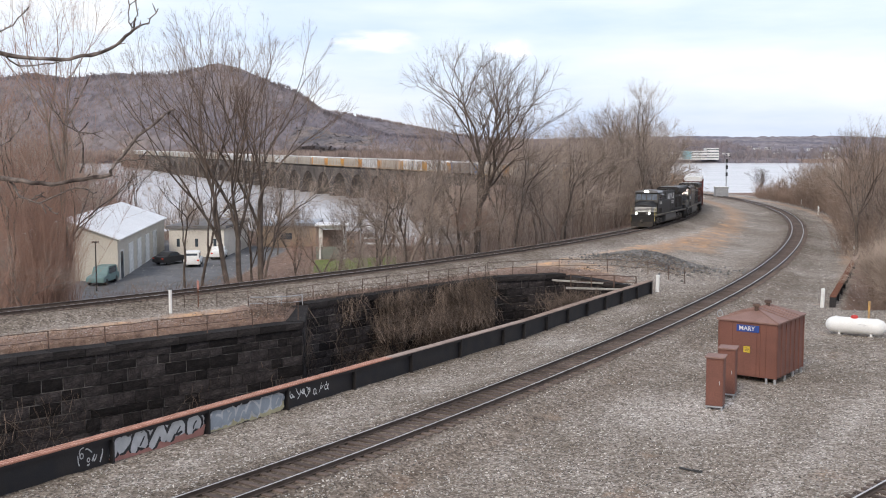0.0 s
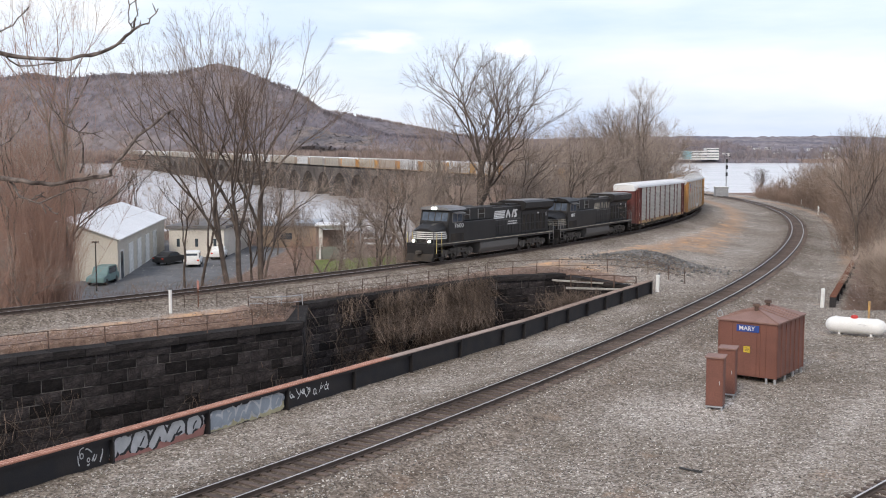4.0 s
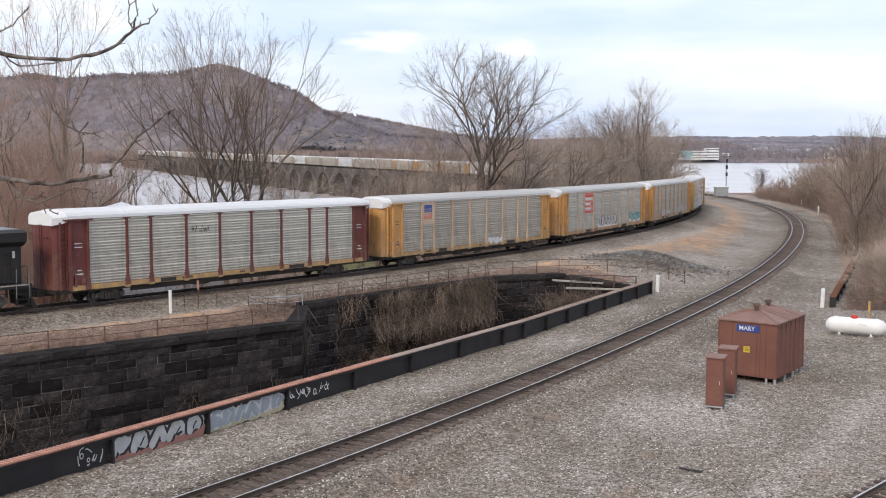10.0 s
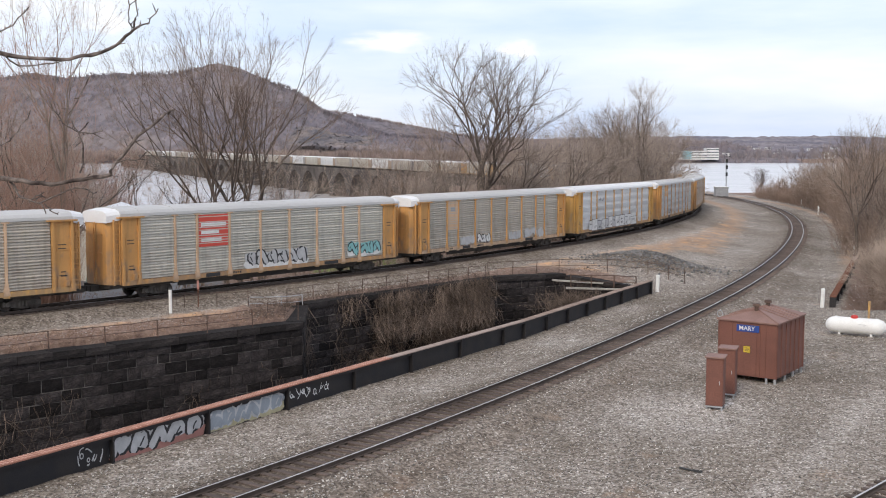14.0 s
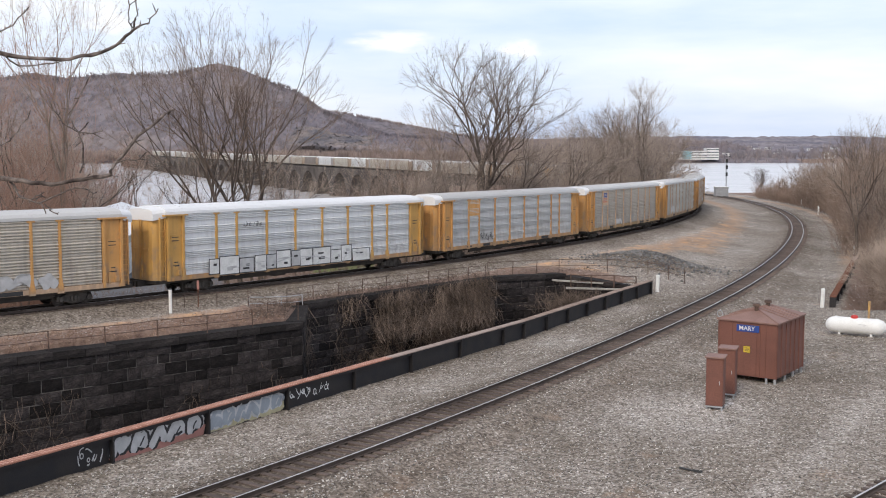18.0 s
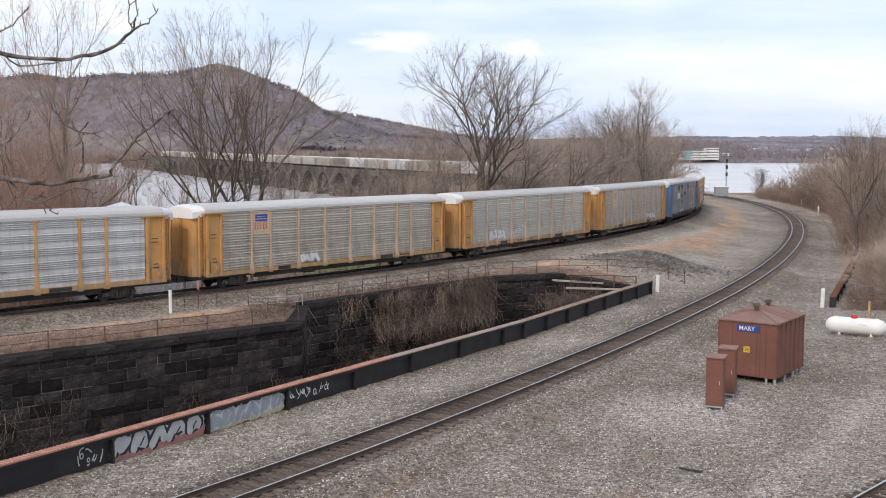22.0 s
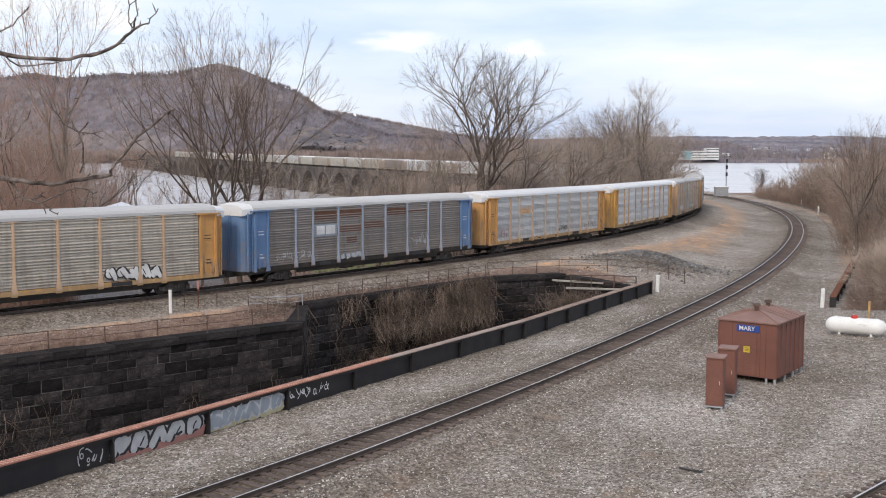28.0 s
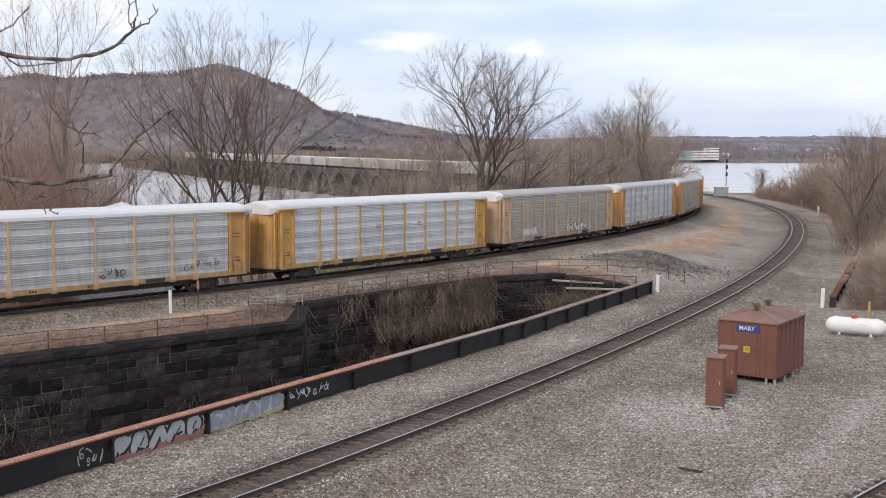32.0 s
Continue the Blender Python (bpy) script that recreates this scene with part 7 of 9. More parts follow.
def locomotive(label, lead):
    root = empty("locomotive", Matrix(), label, "locomotive", "locomotives of the train")
    B = M["loco_black"]
    bm = boxes((-10.55, 10.55, -1.5, 1.5, 1.36, 1.62))
    bevel(bm, 0.03)
    part("frame", bm, B, root)
    for s in (-1, 1):
        part("sill_stripe", boxes((-10.4, 10.2, s * 1.506 - 0.006, s * 1.506 + 0.006, 1.53, 1.60)), M["cream"], root, "dusty cream sill stripe")
    # fuel tank
    bm = bmesh.new()
    solid(bm, ((-1.42, 1.36), (-1.45, 0.75), (-1.25, 0.36), (1.25, 0.36), (1.45, 0.75), (1.42, 1.36)), -3.5, 3.3)
    bevel(bm, 0.05)
    part("fuel_tank", bm, M["tank_grey"], root, "dusty dark grey fuel tank")
    # short nose: hipped, with a sloping top
    bm = bmesh.new()
    rings = []
    for x, w, zs, wt, zt in ((8.35, 1.36, 2.95, 0.95, 3.38), (9.75, 1.22, 2.72, 0.62, 3.12), (10.18, 1.06, 2.62, 0.42, 2.84)):
        rings.append([bm.verts.new((x, y, z)) for y, z in ((-w, 1.62), (-w, zs), (-wt, zt), (wt, zt), (w, zs), (w, 1.62))])
    for ra, rb in zip(rings, rings[1:]):
        for i in range(6):
            bm.faces.new((ra[i], ra[(i + 1) % 6], rb[(i + 1) % 6], rb[i]))
    bm.faces.new(rings[-1])
    bm.faces.new(rings[0][::-1])
    bmesh.ops.recalc_face_normals(bm, faces=bm.faces[:])
    bevel(bm, 0.03, 1)
    nose = part("nose", bm, B, root)
    for i, z in enumerate((1.98, 2.15, 2.32, 2.49)):
        st = boxes((10.182, 10.192, -1.02, 1.02, z, z + 0.09))
        for s in (-1, 1):
            for (xa, ya), (xb, yb) in (((10.17, 1.075), (9.75, 1.232)), ((9.75, 1.232), (8.5 + 0.1 * i, 1.358 + 0.004 * i))):
                st.faces.new([st.verts.new(p) for p in ((xa, s * ya, z), (xb, s * yb, z), (xb, s * yb, z + 0.09), (xa, s * ya, z + 0.09))])
        part("nose_stripe", st, M["decal_white" if lead else "cream"], nose, "white nose stripe" if lead else "dusty cream nose stripe")
    # cab
    bm = bmesh.new()
    prism(bm, ((6.1, 1.62), (8.6, 1.62), (8.6, 3.2), (8.25, 4.35), (6.1, 4.35)), -1.5, 1.5)
    bevel(bm, 0.05, 2)
    cab = part("cab", bm, B, root)
    bm = bmesh.new()
    solid(bm, ((-1.56, 4.36), (-1.30, 4.56), (-0.6, 4.68), (0.6, 4.68), (1.30, 4.56), (1.56, 4.36)), 5.8, 8.55)
    part("cab_roof", bm, M["loco_roof"] if lead else B, root, "grey cab roof, glare put into its colour" if lead else "")
    for y0, y1 in ((-1.30, -0.72), (-0.62, -0.06), (0.06, 0.62), (0.72, 1.30)):
        w = boxes((0, 0.02, y0, y1, 0.05, 0.80))
        ob = part("windscreen", w, M["glass"], cab, "dark windscreen pane")
        ob.matrix_basis = pose(8.53, 0, 3.38, 0, -16.9, 0)
    for s in (-1, 1):
        fr = part("window_frame", boxes((6.42, 8.02, s * 1.505 - 0.015, s * 1.505 + 0.015, 3.28, 4.12)), M["loco_grey"], cab)
        for x0, x1 in ((6.52, 7.15), (7.27, 7.92)):
            part("side_window", boxes((x0, x1, s * 1.525 - 0.008, s * 1.525 + 0.008, 3.36, 4.04)), M["glass"], cab)
        bm = bmesh.new()
        a = [bm.verts.new((x, s * y, z)) for x, y, z in ((6.35, 1.5, 4.22), (8.05, 1.5, 4.22), (8.05, 1.95, 4.05), (6.35, 1.95, 4.05))]
        bm.faces.new(a)
        bmesh.ops.solidify(bm, geom=bm.faces[:], thickness=0.03)
        part("sunshade", bm, M["loco_grey"], cab)
        # battery box under the cab
        part("battery_box", boxes((6.2, 8.2, s * 1.46 - 0.05, s * 1.46 + 0.05, 1.72, 2.35)), M["underframe"], cab)
    part("number_board", boxes((8.24, 8.36, -0.95, -0.45, 4.34, 4.54), (8.24, 8.36, 0.45, 0.95, 4.34, 4.54)), M["loco_grey"], cab)
    bm = bmesh.new()
    for y in (-0.14, 0.14):
        cyl(bm, (8.4, y, 4.50), (8.60, y, 4.48), 0.10, n=12)
    part("headlight", bm, M["headlight" if lead else "glass"], cab, "lit headlight pair" if lead else "unlit headlight pair")
    for s in (-1, 1):
        d = part("ditch_light", cyl(bmesh.new(), (10.42, s * 0.80, 1.80), (10.54, s * 0.80, 1.79), 0.105, n=12), M["headlight" if lead else "glass"], root, "lit ditch light" if lead else "unlit ditch light")
        part("light_bracket", boxes((10.28, 10.42, s * 0.80 - 0.12, s * 0.80 + 0.12, 1.60, 1.93)), B, root)
    # equipment cabinet behind the cab
    bm = boxes((0.7, 6.1, -1.47, 1.47, 1.62, 3.30))
    bevel(bm, 0.04)
    part("equipment_cabinet", bm, B, root, "black side cabinet with a dusty foot")
    bm = boxes((0.7, 6.1, -1.12, 1.12, 3.30, 4.42))
    bevel(bm, 0.06)
    up = part("upper_hood", bm, B, root)
    for s in (-1, 1):
        for x0, x1 in ((4.7, 5.6), (2.2, 3.2)):
            part("grille", boxes((x0, x1, s * 1.13 - 0.02, s * 1.13 + 0.02, 3.5, 4.2)), M["underframe"], up)
            part("grille_frame", boxes((x0 - 0.08, x0, s * 1.14 - 0.03, s * 1.14 + 0.03, 3.42, 4.28), (x1, x1 + 0.08, s * 1.14 - 0.03, s * 1.14 + 0.03, 3.42, 4.28), (x0, x1, s * 1.14 - 0.03, s * 1.14 + 0.03, 3.82, 3.88)), M["loco_grey"], up)
        part("roof_rail", boxes((0.8, 5.9, s * 1.1 - 0.02, s * 1.1 + 0.02, 4.42, 4.48)), M["loco_grey"], up)
    # engine hood
    bm = boxes((-4.9, 0.7, -0.98, 0.98, 1.62, 4.40))
    bevel(bm, 0.08, 2)
    hood = part("engine_hood", bm, B, root)
    for s in (-1, 1):
        for i in range(9):
            x = -4.75 + i * 0.6
            part("hood_door", boxes((x, x + 0.55, s * 0.985 - 0.012, s * 0.985 + 0.012, 1.75, 3.0)), B, hood)
        for i in range(6):
            part("latch", boxes((-4.4 + i * 0.85, -4.28 + i * 0.85, s * 0.99 - 0.012, s * 0.99 + 0.018, 3.12, 3.2)), M["loco_grey"], hood)
        part("hood_rim", boxes((-4.9, 0.7, s * 0.985 - 0.02, s * 0.985 + 0.02, 4.26, 4.31)), M["loco_grey"], hood)
        part("seam", boxes((-4.9, 0.7, s * 0.985 - 0.008, s * 0.985 + 0.008, 3.06, 3.09)), M["loco_grey"], hood)
    bm = boxes((-2.7, -1.3, -0.45, 0.45, 4.38, 4.62))
    bevel(bm, 0.05)
    part("exhaust_stack", bm, M["underframe"], hood)
    part("roof_hatch", boxes((-4.6, -2.9, -0.8, 0.8, 4.39, 4.47)), M["loco_grey"] if not lead else B, hood)
    # radiator end with its wings
    bm = boxes((-10.2, -4.9, -0.98, 0.98, 1.62, 3.95))
    bevel(bm, 0.05)
    rad = part("radiator_hood", bm, B, root)
    bm = bmesh.new()
    solid(bm, ((-0.98, 3.75), (-1.5, 4.05), (-1.52, 4.58), (-1.2, 4.72), (1.2, 4.72), (1.52, 4.58), (1.5, 4.05), (0.98, 3.75)), -10.3, -4.7)
    part("radiator_wing", bm, B, rad)
    part("radiator_top", boxes((-10.1, -4.9, -1.15, 1.15, 4.725, 4.76)), M["loco_roof"], rad, "plain grey radiator top")
    for s in (-1, 1):
        for x in (-9.6, -8.9, -8.2, -7.3, -6.4, -5.6):
            part("side_grille", boxes((x, x + 0.5, s * 0.985 - 0.012, s * 0.985 + 0.012, 1.9, 3.4)), M["underframe"], rad)
        part("marking", boxes((-8.3, -7.9, s * 1.0, s * 1.0 + s * 0.006, 3.42, 3.55), (-9.8, -9.65, s * 1.0, s * 1.0 + s * 0.006, 3.1, 3.5)), M["decal_white"], rad)
        rail_posts(root, -10.3, 0.6, s * 1.44, 9)
        # front and rear steps
        for e in (-1, 1):
            for i in range(4):
                part("step", boxes((e * 10.0 - 0.32, e * 10.0 + 0.32, s * 1.38 - 0.12, s * 1.38 + 0.12, 0.42 + i * 0.3, 0.46 + i * 0.3)), B, root)
            for dx in (-0.36, 0.32):
                part("step_side", boxes((e * 10.0 + dx, e * 10.0 + dx + 0.04, s * 1.38 - 0.14, s * 1.38 + 0.14, 0.40, 1.4)), B, root)
            for dx in (-0.4, 0.4):
                g = bmesh.new()
                cyl(g, (e * 10.0 + dx, s * 1.5, 0.8), (e * 10.0 + dx * 0.9, s * 1.5, 2.5), 0.028, n=6)
                part("grab_rail", g, M["rail_yellow"] if e == 1 and lead else M["loco_grey"], root, "yellow grab rail" if e == 1 and lead else "pale grab rail")
    for e in (-1, 1):
        bm = bmesh.new()
        prism(bm, ((e * 10.55, 0.2), (e * 10.95, 0.15), (e * 10.62, 0.75), (e * 10.5, 0.75)), -1.35, 1.35)
        part("plow", bm, M["underframe"], root)
        part("coupler", bevel(boxes((e * 10.85 - 0.35, e * 10.85 + 0.30, -0.16, 0.16, 0.72, 1.02)), 0.04), M["truck_dirt"], root)
        part("end_plate", boxes((e * 10.55 - 0.04, e * 10.55 + 0.04, -1.4, 1.4, 0.7, 1.4)), B, root)
        g = bmesh.new()
        for y in (-1.3, -0.5, 0.5, 1.3):
            cyl(g, (e * 10.5, y, 1.6), (e * 10.5, y, 2.6), 0.02, n=6)
        cyl(g, (e * 10.5, -1.3, 2.6), (e * 10.5, -0.5, 2.6), 0.02, n=6)
        cyl(g, (e * 10.5, 0.5, 2.6), (e * 10.5, 1.3, 2.6), 0.02, n=6)
        part("end_railing", g, M["loco_grey"], root)
    me = wheelset_mesh(0.53)
    for x in (6.7, -6.7):
        loco_truck(root, x, me)
    if lead:
        lettering("7600", 0.50, M["decal_white"], root, face_matrix(6.95, 1.512, 3.0) @ Matrix.Diagonal((1.5, 1, 1, 1)), "white road number", 0.004)
        # plain white emblem: a slanted banner of bars, then three bent shapes
        bm = bmesh.new()
        for i in range(5):
            z = 3.24 + i * 0.15
            sl = i * 0.05
            bm.faces.new([bm.verts.new(q) for q in ((0.35 - sl, 1.0, z), (-1.55 - sl, 1.0, z), (-1.62 - sl, 1.0, z + 0.11), (0.31 - sl, 1.0, z + 0.11))])
        for x, w, sl in ((-1.95, 0.26, 0.42), (-2.62, 0.26, -0.36), (-3.05, 0.24, 0.30), (-3.72, 0.22, -0.30)):
            ribbon(bm, bend_line((x, 3.26), (x - sl * 0.2, 3.6), (x - sl, 3.98)), w, 1.001, 0)
        ribbon(bm, bend_line((-3.35, 3.34), (-4.1, 3.25), (-3.75, 3.62)) + bend_line((-3.75, 3.62), (-3.3, 3.95), (-4.05, 3.92)), 0.17, 1.002, 0)
        bmesh.ops.recalc_face_normals(bm, faces=bm.faces[:])
        for f in bm.faces:
            if f.normal.y < 0:
                f.normal_flip()
        part("emblem", bm, M["decal_white"], root, "plain white slanted bars emblem")
        part("name_bars", boxes(*[(-3.95 + i * 0.21, -3.80 + i * 0.21, 0.994, 1.0, 2.84, 2.96) for i in range(8)], *[(-4.0 + i * 0.2, -3.86 + i * 0.2, 0.994, 1.0, 2.62, 2.74) for i in range(9)]), M["decal_white"], root)
    else:
        lettering("8847", 0.48, M["decal_white"], root, face_matrix(7.2, 1.512, 2.9), "white road number", 0.01)
        bm = bmesh.new()
        for i in range(5):
            box(bm, -1.5, 0.2 - 0.06 * i, 0.994, 1.0, 3.22 + i * 0.14, 3.32 + i * 0.14)
        for x, w, sl in ((-1.9, 0.3, 0.3), (-2.5, 0.3, -0.2), (-3.0, 0.3, 0.2), (-3.7, 0.3, -0.2), (-4.2, 0.24, 0.2)):
            ribbon(bm, bend_line((x, 3.24), (x - sl * 0.2, 3.55), (x - sl, 3.88)), w, 1.001, 0)
        for f in bm.faces:
            f.normal_update()
            if abs(f.normal.y) > 0.9 and f.normal.y < 0 and f.calc_center_median().y > 1.0:
                f.normal_flip()
        part("emblem", bm, M["cream"], root, "faded plain bars emblem")
    return root


TRAIN.append((locomotive("black lead diesel locomotive with white nose stripes and lit lamps", True), -28.6 - 11.15 - 22.3, 6.7))
TRAIN.append((locomotive("black second diesel locomotive with dusty sides and faded emblem", False), -28.6 - 11.15, 6.7))

# --- sprayed lettering on the girder
girder_paint(tag_scrawl, 12.2, 13.35, 0.10, 0.85, "p_silver", 71, 4, "pale blue-white scrawled tag")
girder_paint(graffiti, 13.7, 18.2, -0.02, 0.94, "p_silver", "p_black", 72, 5, "p_pink", "silver, black and red bubble graffiti")
girder_paint(graffiti, 18.6, 23.0, 0.0, 0.92, "p_slate", "p_silver", 73, 6, "p_olive", "pale yellow and slate bubble graffiti")
girder_paint(tag_scrawl, 23.4, 26.2, 0.25, 0.85, "decal_white", 74, 7, "thin white scrawled tags")

# ---------------- bare winter trees ----------------
class Grower:
    def __init__(self, seed):
        self.r = random.Random(seed)
        self.limbs = ([], [])
        self.twigs = ([], [])

    def tube(self, store, pts, radii, n):
        vs, fs = store
        base = len(vs)
        up = Vector((0.31, 0.17, 0.93))
        for i, (p, rad) in enumerate(zip(pts, radii)):
            d = (pts[min(i + 1, len(pts) - 1)] - pts[max(i - 1, 0)]).normalized()
            a = d.cross(up)
            if a.length < 1e-3:
                a = d.orthogonal()
            a.normalize()
            b = d.cross(a)
            for j in range(n):
                t = 2 * math.pi * j / n
                vs.append(tuple(p + a * (math.cos(t) * rad) + b * (math.sin(t) * rad)))
        for i in range(len(pts) - 1):
            for j in range(n):
                fs.append((base + i * n + j, base + i * n + (j + 1) % n, base + (i + 1) * n + (j + 1) % n, base + (i + 1) * n + j))

    def spike(self, p, q, w):
        """A tapering twig that ends in a point."""
        vs, fs = self.twigs
        d = q - p
        a = d.orthogonal().normalized() * w
        b = d.normalized().cross(a)
        o = len(vs)
        vs.extend((tuple(p + a), tuple(p - a * 0.5 + b * 0.87), tuple(p - a * 0.5 - b * 0.87), tuple(q)))
        fs.extend(((o, o + 1, o + 3), (o + 1, o + 2, o + 3), (o + 2, o, o + 3)))

    def aside(self, axis, lo, hi):
        side = axis.orthogonal().normalized()
        side.rotate(Matrix.Rotation(self.r.uniform(0, 2 * math.pi), 3, axis))
        ang = radians(self.r.uniform(lo, hi))
        return axis * math.cos(ang) + side * math.sin(ang)

    def spray(self, p, d, length, w, depth):
        """A side shoot with finer twigs."""
        r = self.r
        m = p + d * length * 0.5
        d2 = (d + Vector((r.gauss(0, 0.15), r.gauss(0, 0.15), r.gauss(0.08, 0.12)))).normalized()
        q = m + d2 * length * 0.5
        self.spike(p, m + d2 * length * 0.12, w)
        self.spike(m, q, w * 0.75)
        if depth:
            for _ in range(r.choice((2, 3, 3))):
                f = r.uniform(0.2, 0.95)
                b = p.lerp(m, f * 2) if f < 0.5 else m.lerp(q, f * 2 - 1)
                self.spray(b, self.aside(d2, 20, 48), length * r.uniform(0.4, 0.65), w * 0.62, depth - 1)

    def limb(self, p, d, length, rad, level, conf):
        """A limb that forks at its end, with side shoots along it."""
        r = self.r
        segs = 4 if level < 3 else 3
        pts, radii = [p.copy()], [rad]
        q, dd = p.copy(), d.copy()
        end = rad * conf["taper"]
        for i in range(segs):
            dd = (dd + Vector((r.gauss(0, conf["bend"]), r.gauss(0, conf["bend"]), r.gauss(0, conf["bend"]) + conf["lift"]))).normalized()
            q = q + dd * (length / segs)
            pts.append(q.copy())
            radii.append(rad + (end - rad) * (i + 1) / segs)
        self.tube(self.limbs if level < 5 else self.twigs, pts, radii, (8, 7, 6, 5, 4)[level] if level < 5 else 3)
        if level >= conf["shoots_from"]:
            for _ in range(conf["shoots"]):
                k = r.randrange(segs)
                b = pts[k].lerp(pts[k + 1], r.random())
                self.spray(b, self.aside((pts[k + 1] - pts[k]).normalized(), 28, 60), conf["shoot"] * r.uniform(0.6, 1.3), max(end * 0.45, conf["thin"]), 1)
        if 1 <= level <= 3:
            for k in range(conf["lateral"]):
                b = pts[2].lerp(pts[3], r.random())
                nd = (self.aside((pts[3] - pts[2]).normalized(), 32, 58) + Vector((0, 0, 0.15))).normalized()
                self.limb(b, nd, length * r.uniform(0.6, 0.8), rad * 0.5, level + 2, conf)
        if level >= conf["levels"]:
            for _ in range(3):
                self.spray(q, self.aside(dd, 5, 30), conf["shoot"] * r.uniform(0.6, 1.1), max(end * 0.8, conf["thin"]), 1)
            return
        n = conf.get("stems", 4) if level == 0 else 3 if ( r.random() < conf["triple"]) else 2
        for i in range(n):
            lo, hi = conf["fork0"] if level == 0 else conf["fork"]
            nd = self.aside(dd, lo, hi)
            nd.z += 0.05
            nd.normalize()
            self.limb(q, nd, length * r.uniform(*conf["ratio"]), end * (0.82 if i == 0 else r.uniform(0.6, 0.78)), level + 1, conf)


BROAD = dict(split=0.22, stems=4, bend=0.115, lift=0.045, taper=0.80, thin=0.009, levels=6, ratio=(0.70, 0.86), fork=(14, 38), fork0=(14, 36), triple=0.12, lateral=1, shoots=3, shoots_from=2, shoot=1.2)
TALL = dict(BROAD, thin=0.008, lateral=1, triple=0.08, shoots_from=3, shoots=2, stems=3, split=0.30, fork=(8, 24), fork0=(4, 13), ratio=(0.70, 0.88), lift=0.07, levels=6, bend=0.085)
SLIM = dict(BROAD, lateral=1, stems=2, split=0.30, fork=(10, 32), fork0=(6, 24), ratio=(0.66, 0.82), levels=5, triple=0.1, shoots_from=1, shoot=1.5, shoots=3, bend=0.13)
SCRUB = dict(BROAD, lateral=1, stems=3, split=0.26, fork=(14, 42), fork0=(10, 36), ratio=(0.66, 0.86), levels=4, triple=0.1, shoots_from=1, shoot=1.2, shoots=2, thin=0.008, bend=0.16)


def tree_kind(name, seed, height, radius, conf, stems, bark, twig, label):
    g = Grower(seed)
    for i in range(stems):
        lean = 0.0 if stems == 1 else 0.22
        a = 2 * math.pi * i / stems + g.r.uniform(-0.4, 0.4)
        d = Vector((math.cos(a) * lean * g.r.uniform(0.6, 1.3), math.sin(a) * lean * g.r.uniform(0.6, 1.3), 1)).normalized()
        p = Vector((math.cos(a), math.sin(a), 0)) * (0.0 if stems == 1 else radius * 1.3) + Vector((0, 0, -0.3))
        g.limb(p, d, height * conf["split"] * (1 if i == 0 else g.r.uniform(0.8, 1.05)), radius * (1 if i == 0 else g.r.uniform(0.6, 0.9)), 0, conf)
    top = max(v[2] for v in g.twigs[0])
    for store in (g.limbs, g.twigs):
        store[0][:] = [(x * height / top, y * height / top, z * height / top) for x, y, z in store[0]]
    root = empty(name, Matrix(), label, "tree", "bare trees")
    raw("trunk", *g.limbs, bark, root, "", True)
    raw("crown", *g.twigs, twig, root, "fine bare twigs")
    return root


TREE_LABEL = "bare winter tree with grey-brown branches on the wooded bank"
KINDS = [
    tree_kind("bare_tree", 11, 20.0, 0.33, BROAD, 1, M["bark_dark"], M["twig_dark"], TREE_LABEL),
    tree_kind("bare_tree", 12, 21.0, 0.29, TALL, 1, M["bark_dark"], M["twig_brown"], "tall slender bare tree with forked trunk on the bank"),
    tree_kind("bare_tree", 13, 19.0, 0.17, SLIM, 1, M["bark_dark"], M["twig"], TREE_LABEL),
    tree_kind("bare_tree", 14, 20.0, 0.26, dict(TALL, stems=3, shoots=3, lateral=0, thin=0.006, fork0=(3, 10), fork=(8, 26)), 1, M["bark"], M["twig_red"], "bare tree hung with reddish brown vines"),
    tree_kind("bare_sapling", 15, 11.0, 0.11, SCRUB, 2, M["bark"], M["twig"], "slim bare sapling in the thicket"),
    tree_kind("bare_sapling", 16, 9.0, 0.08, SCRUB, 2, M["bark"], M["twig_red"], "reddish brown bare sapling in the thicket"),
    tree_kind("leafless_shrub", 17, 5.0, 0.04, SCRUB, 3, M["twig"], M["twig"], "leafless grey-brown shrub on the bank"),
]
KIND_H = (20.0, 21.0, 19.0, 20.0, 11.0, 9.0, 5.0)
used = [False] * len(KINDS)


def plant(kind, x, y, height, turn=0.0, tilt=0.0):
    z = float(land_z(x, y)) - 0.05
    k = height / KIND_H[kind]
    m = pose(x, y, z, 0, tilt, 0) @ pose(0, 0, 0, 0, 0, turn)
    if not used[kind]:
        used[kind] = True
        ob = KINDS[kind]
        ob.matrix_basis = m
    else:
        ob = copy_thing(KINDS[kind], m)
    ob.scale = (k, k, k)
    return ob


def plant_by_track(kind, s, off, height, turn=0.0):
    x, y, _ = on(FAR, s, off)
    return plant(kind, x, y, height, turn)


# the single large trees
plant(3, -27.0, 76.5, 24.0, 30)
plant(3, -29.6, 73.0, 19.0, 200, -4)
plant(2, -31.5, 80.0, 20.0, 120)
plant(2, -28.6, 82.0, 17.0, 70)
plant(1, -17.9, 92.0, 24.5, 75, -8)
plant(1, -17.0, 92.5, 25.0, 160, -3)
plant(1, -15.6, 93.5, 25.5, 75, 1)
plant(2, -15.0, 91.0, 13.0, 40, 5)
plant(2, -21.5, 97.0, 17.0, 10)
plant(0, 3.6, 112.5, 22.5, 40, 4)
plant(1, 1.9, 112.0, 17.0, 120, -6)
plant(1, -3.6, 108.5, 15.0, 30, -3)
plant(2, 8.0, 121.0, 16.0, 0)
plant(2, 30.0, 163.0, 22.0, 120)
plant(2, 33.5, 174.0, 22.5, 210)
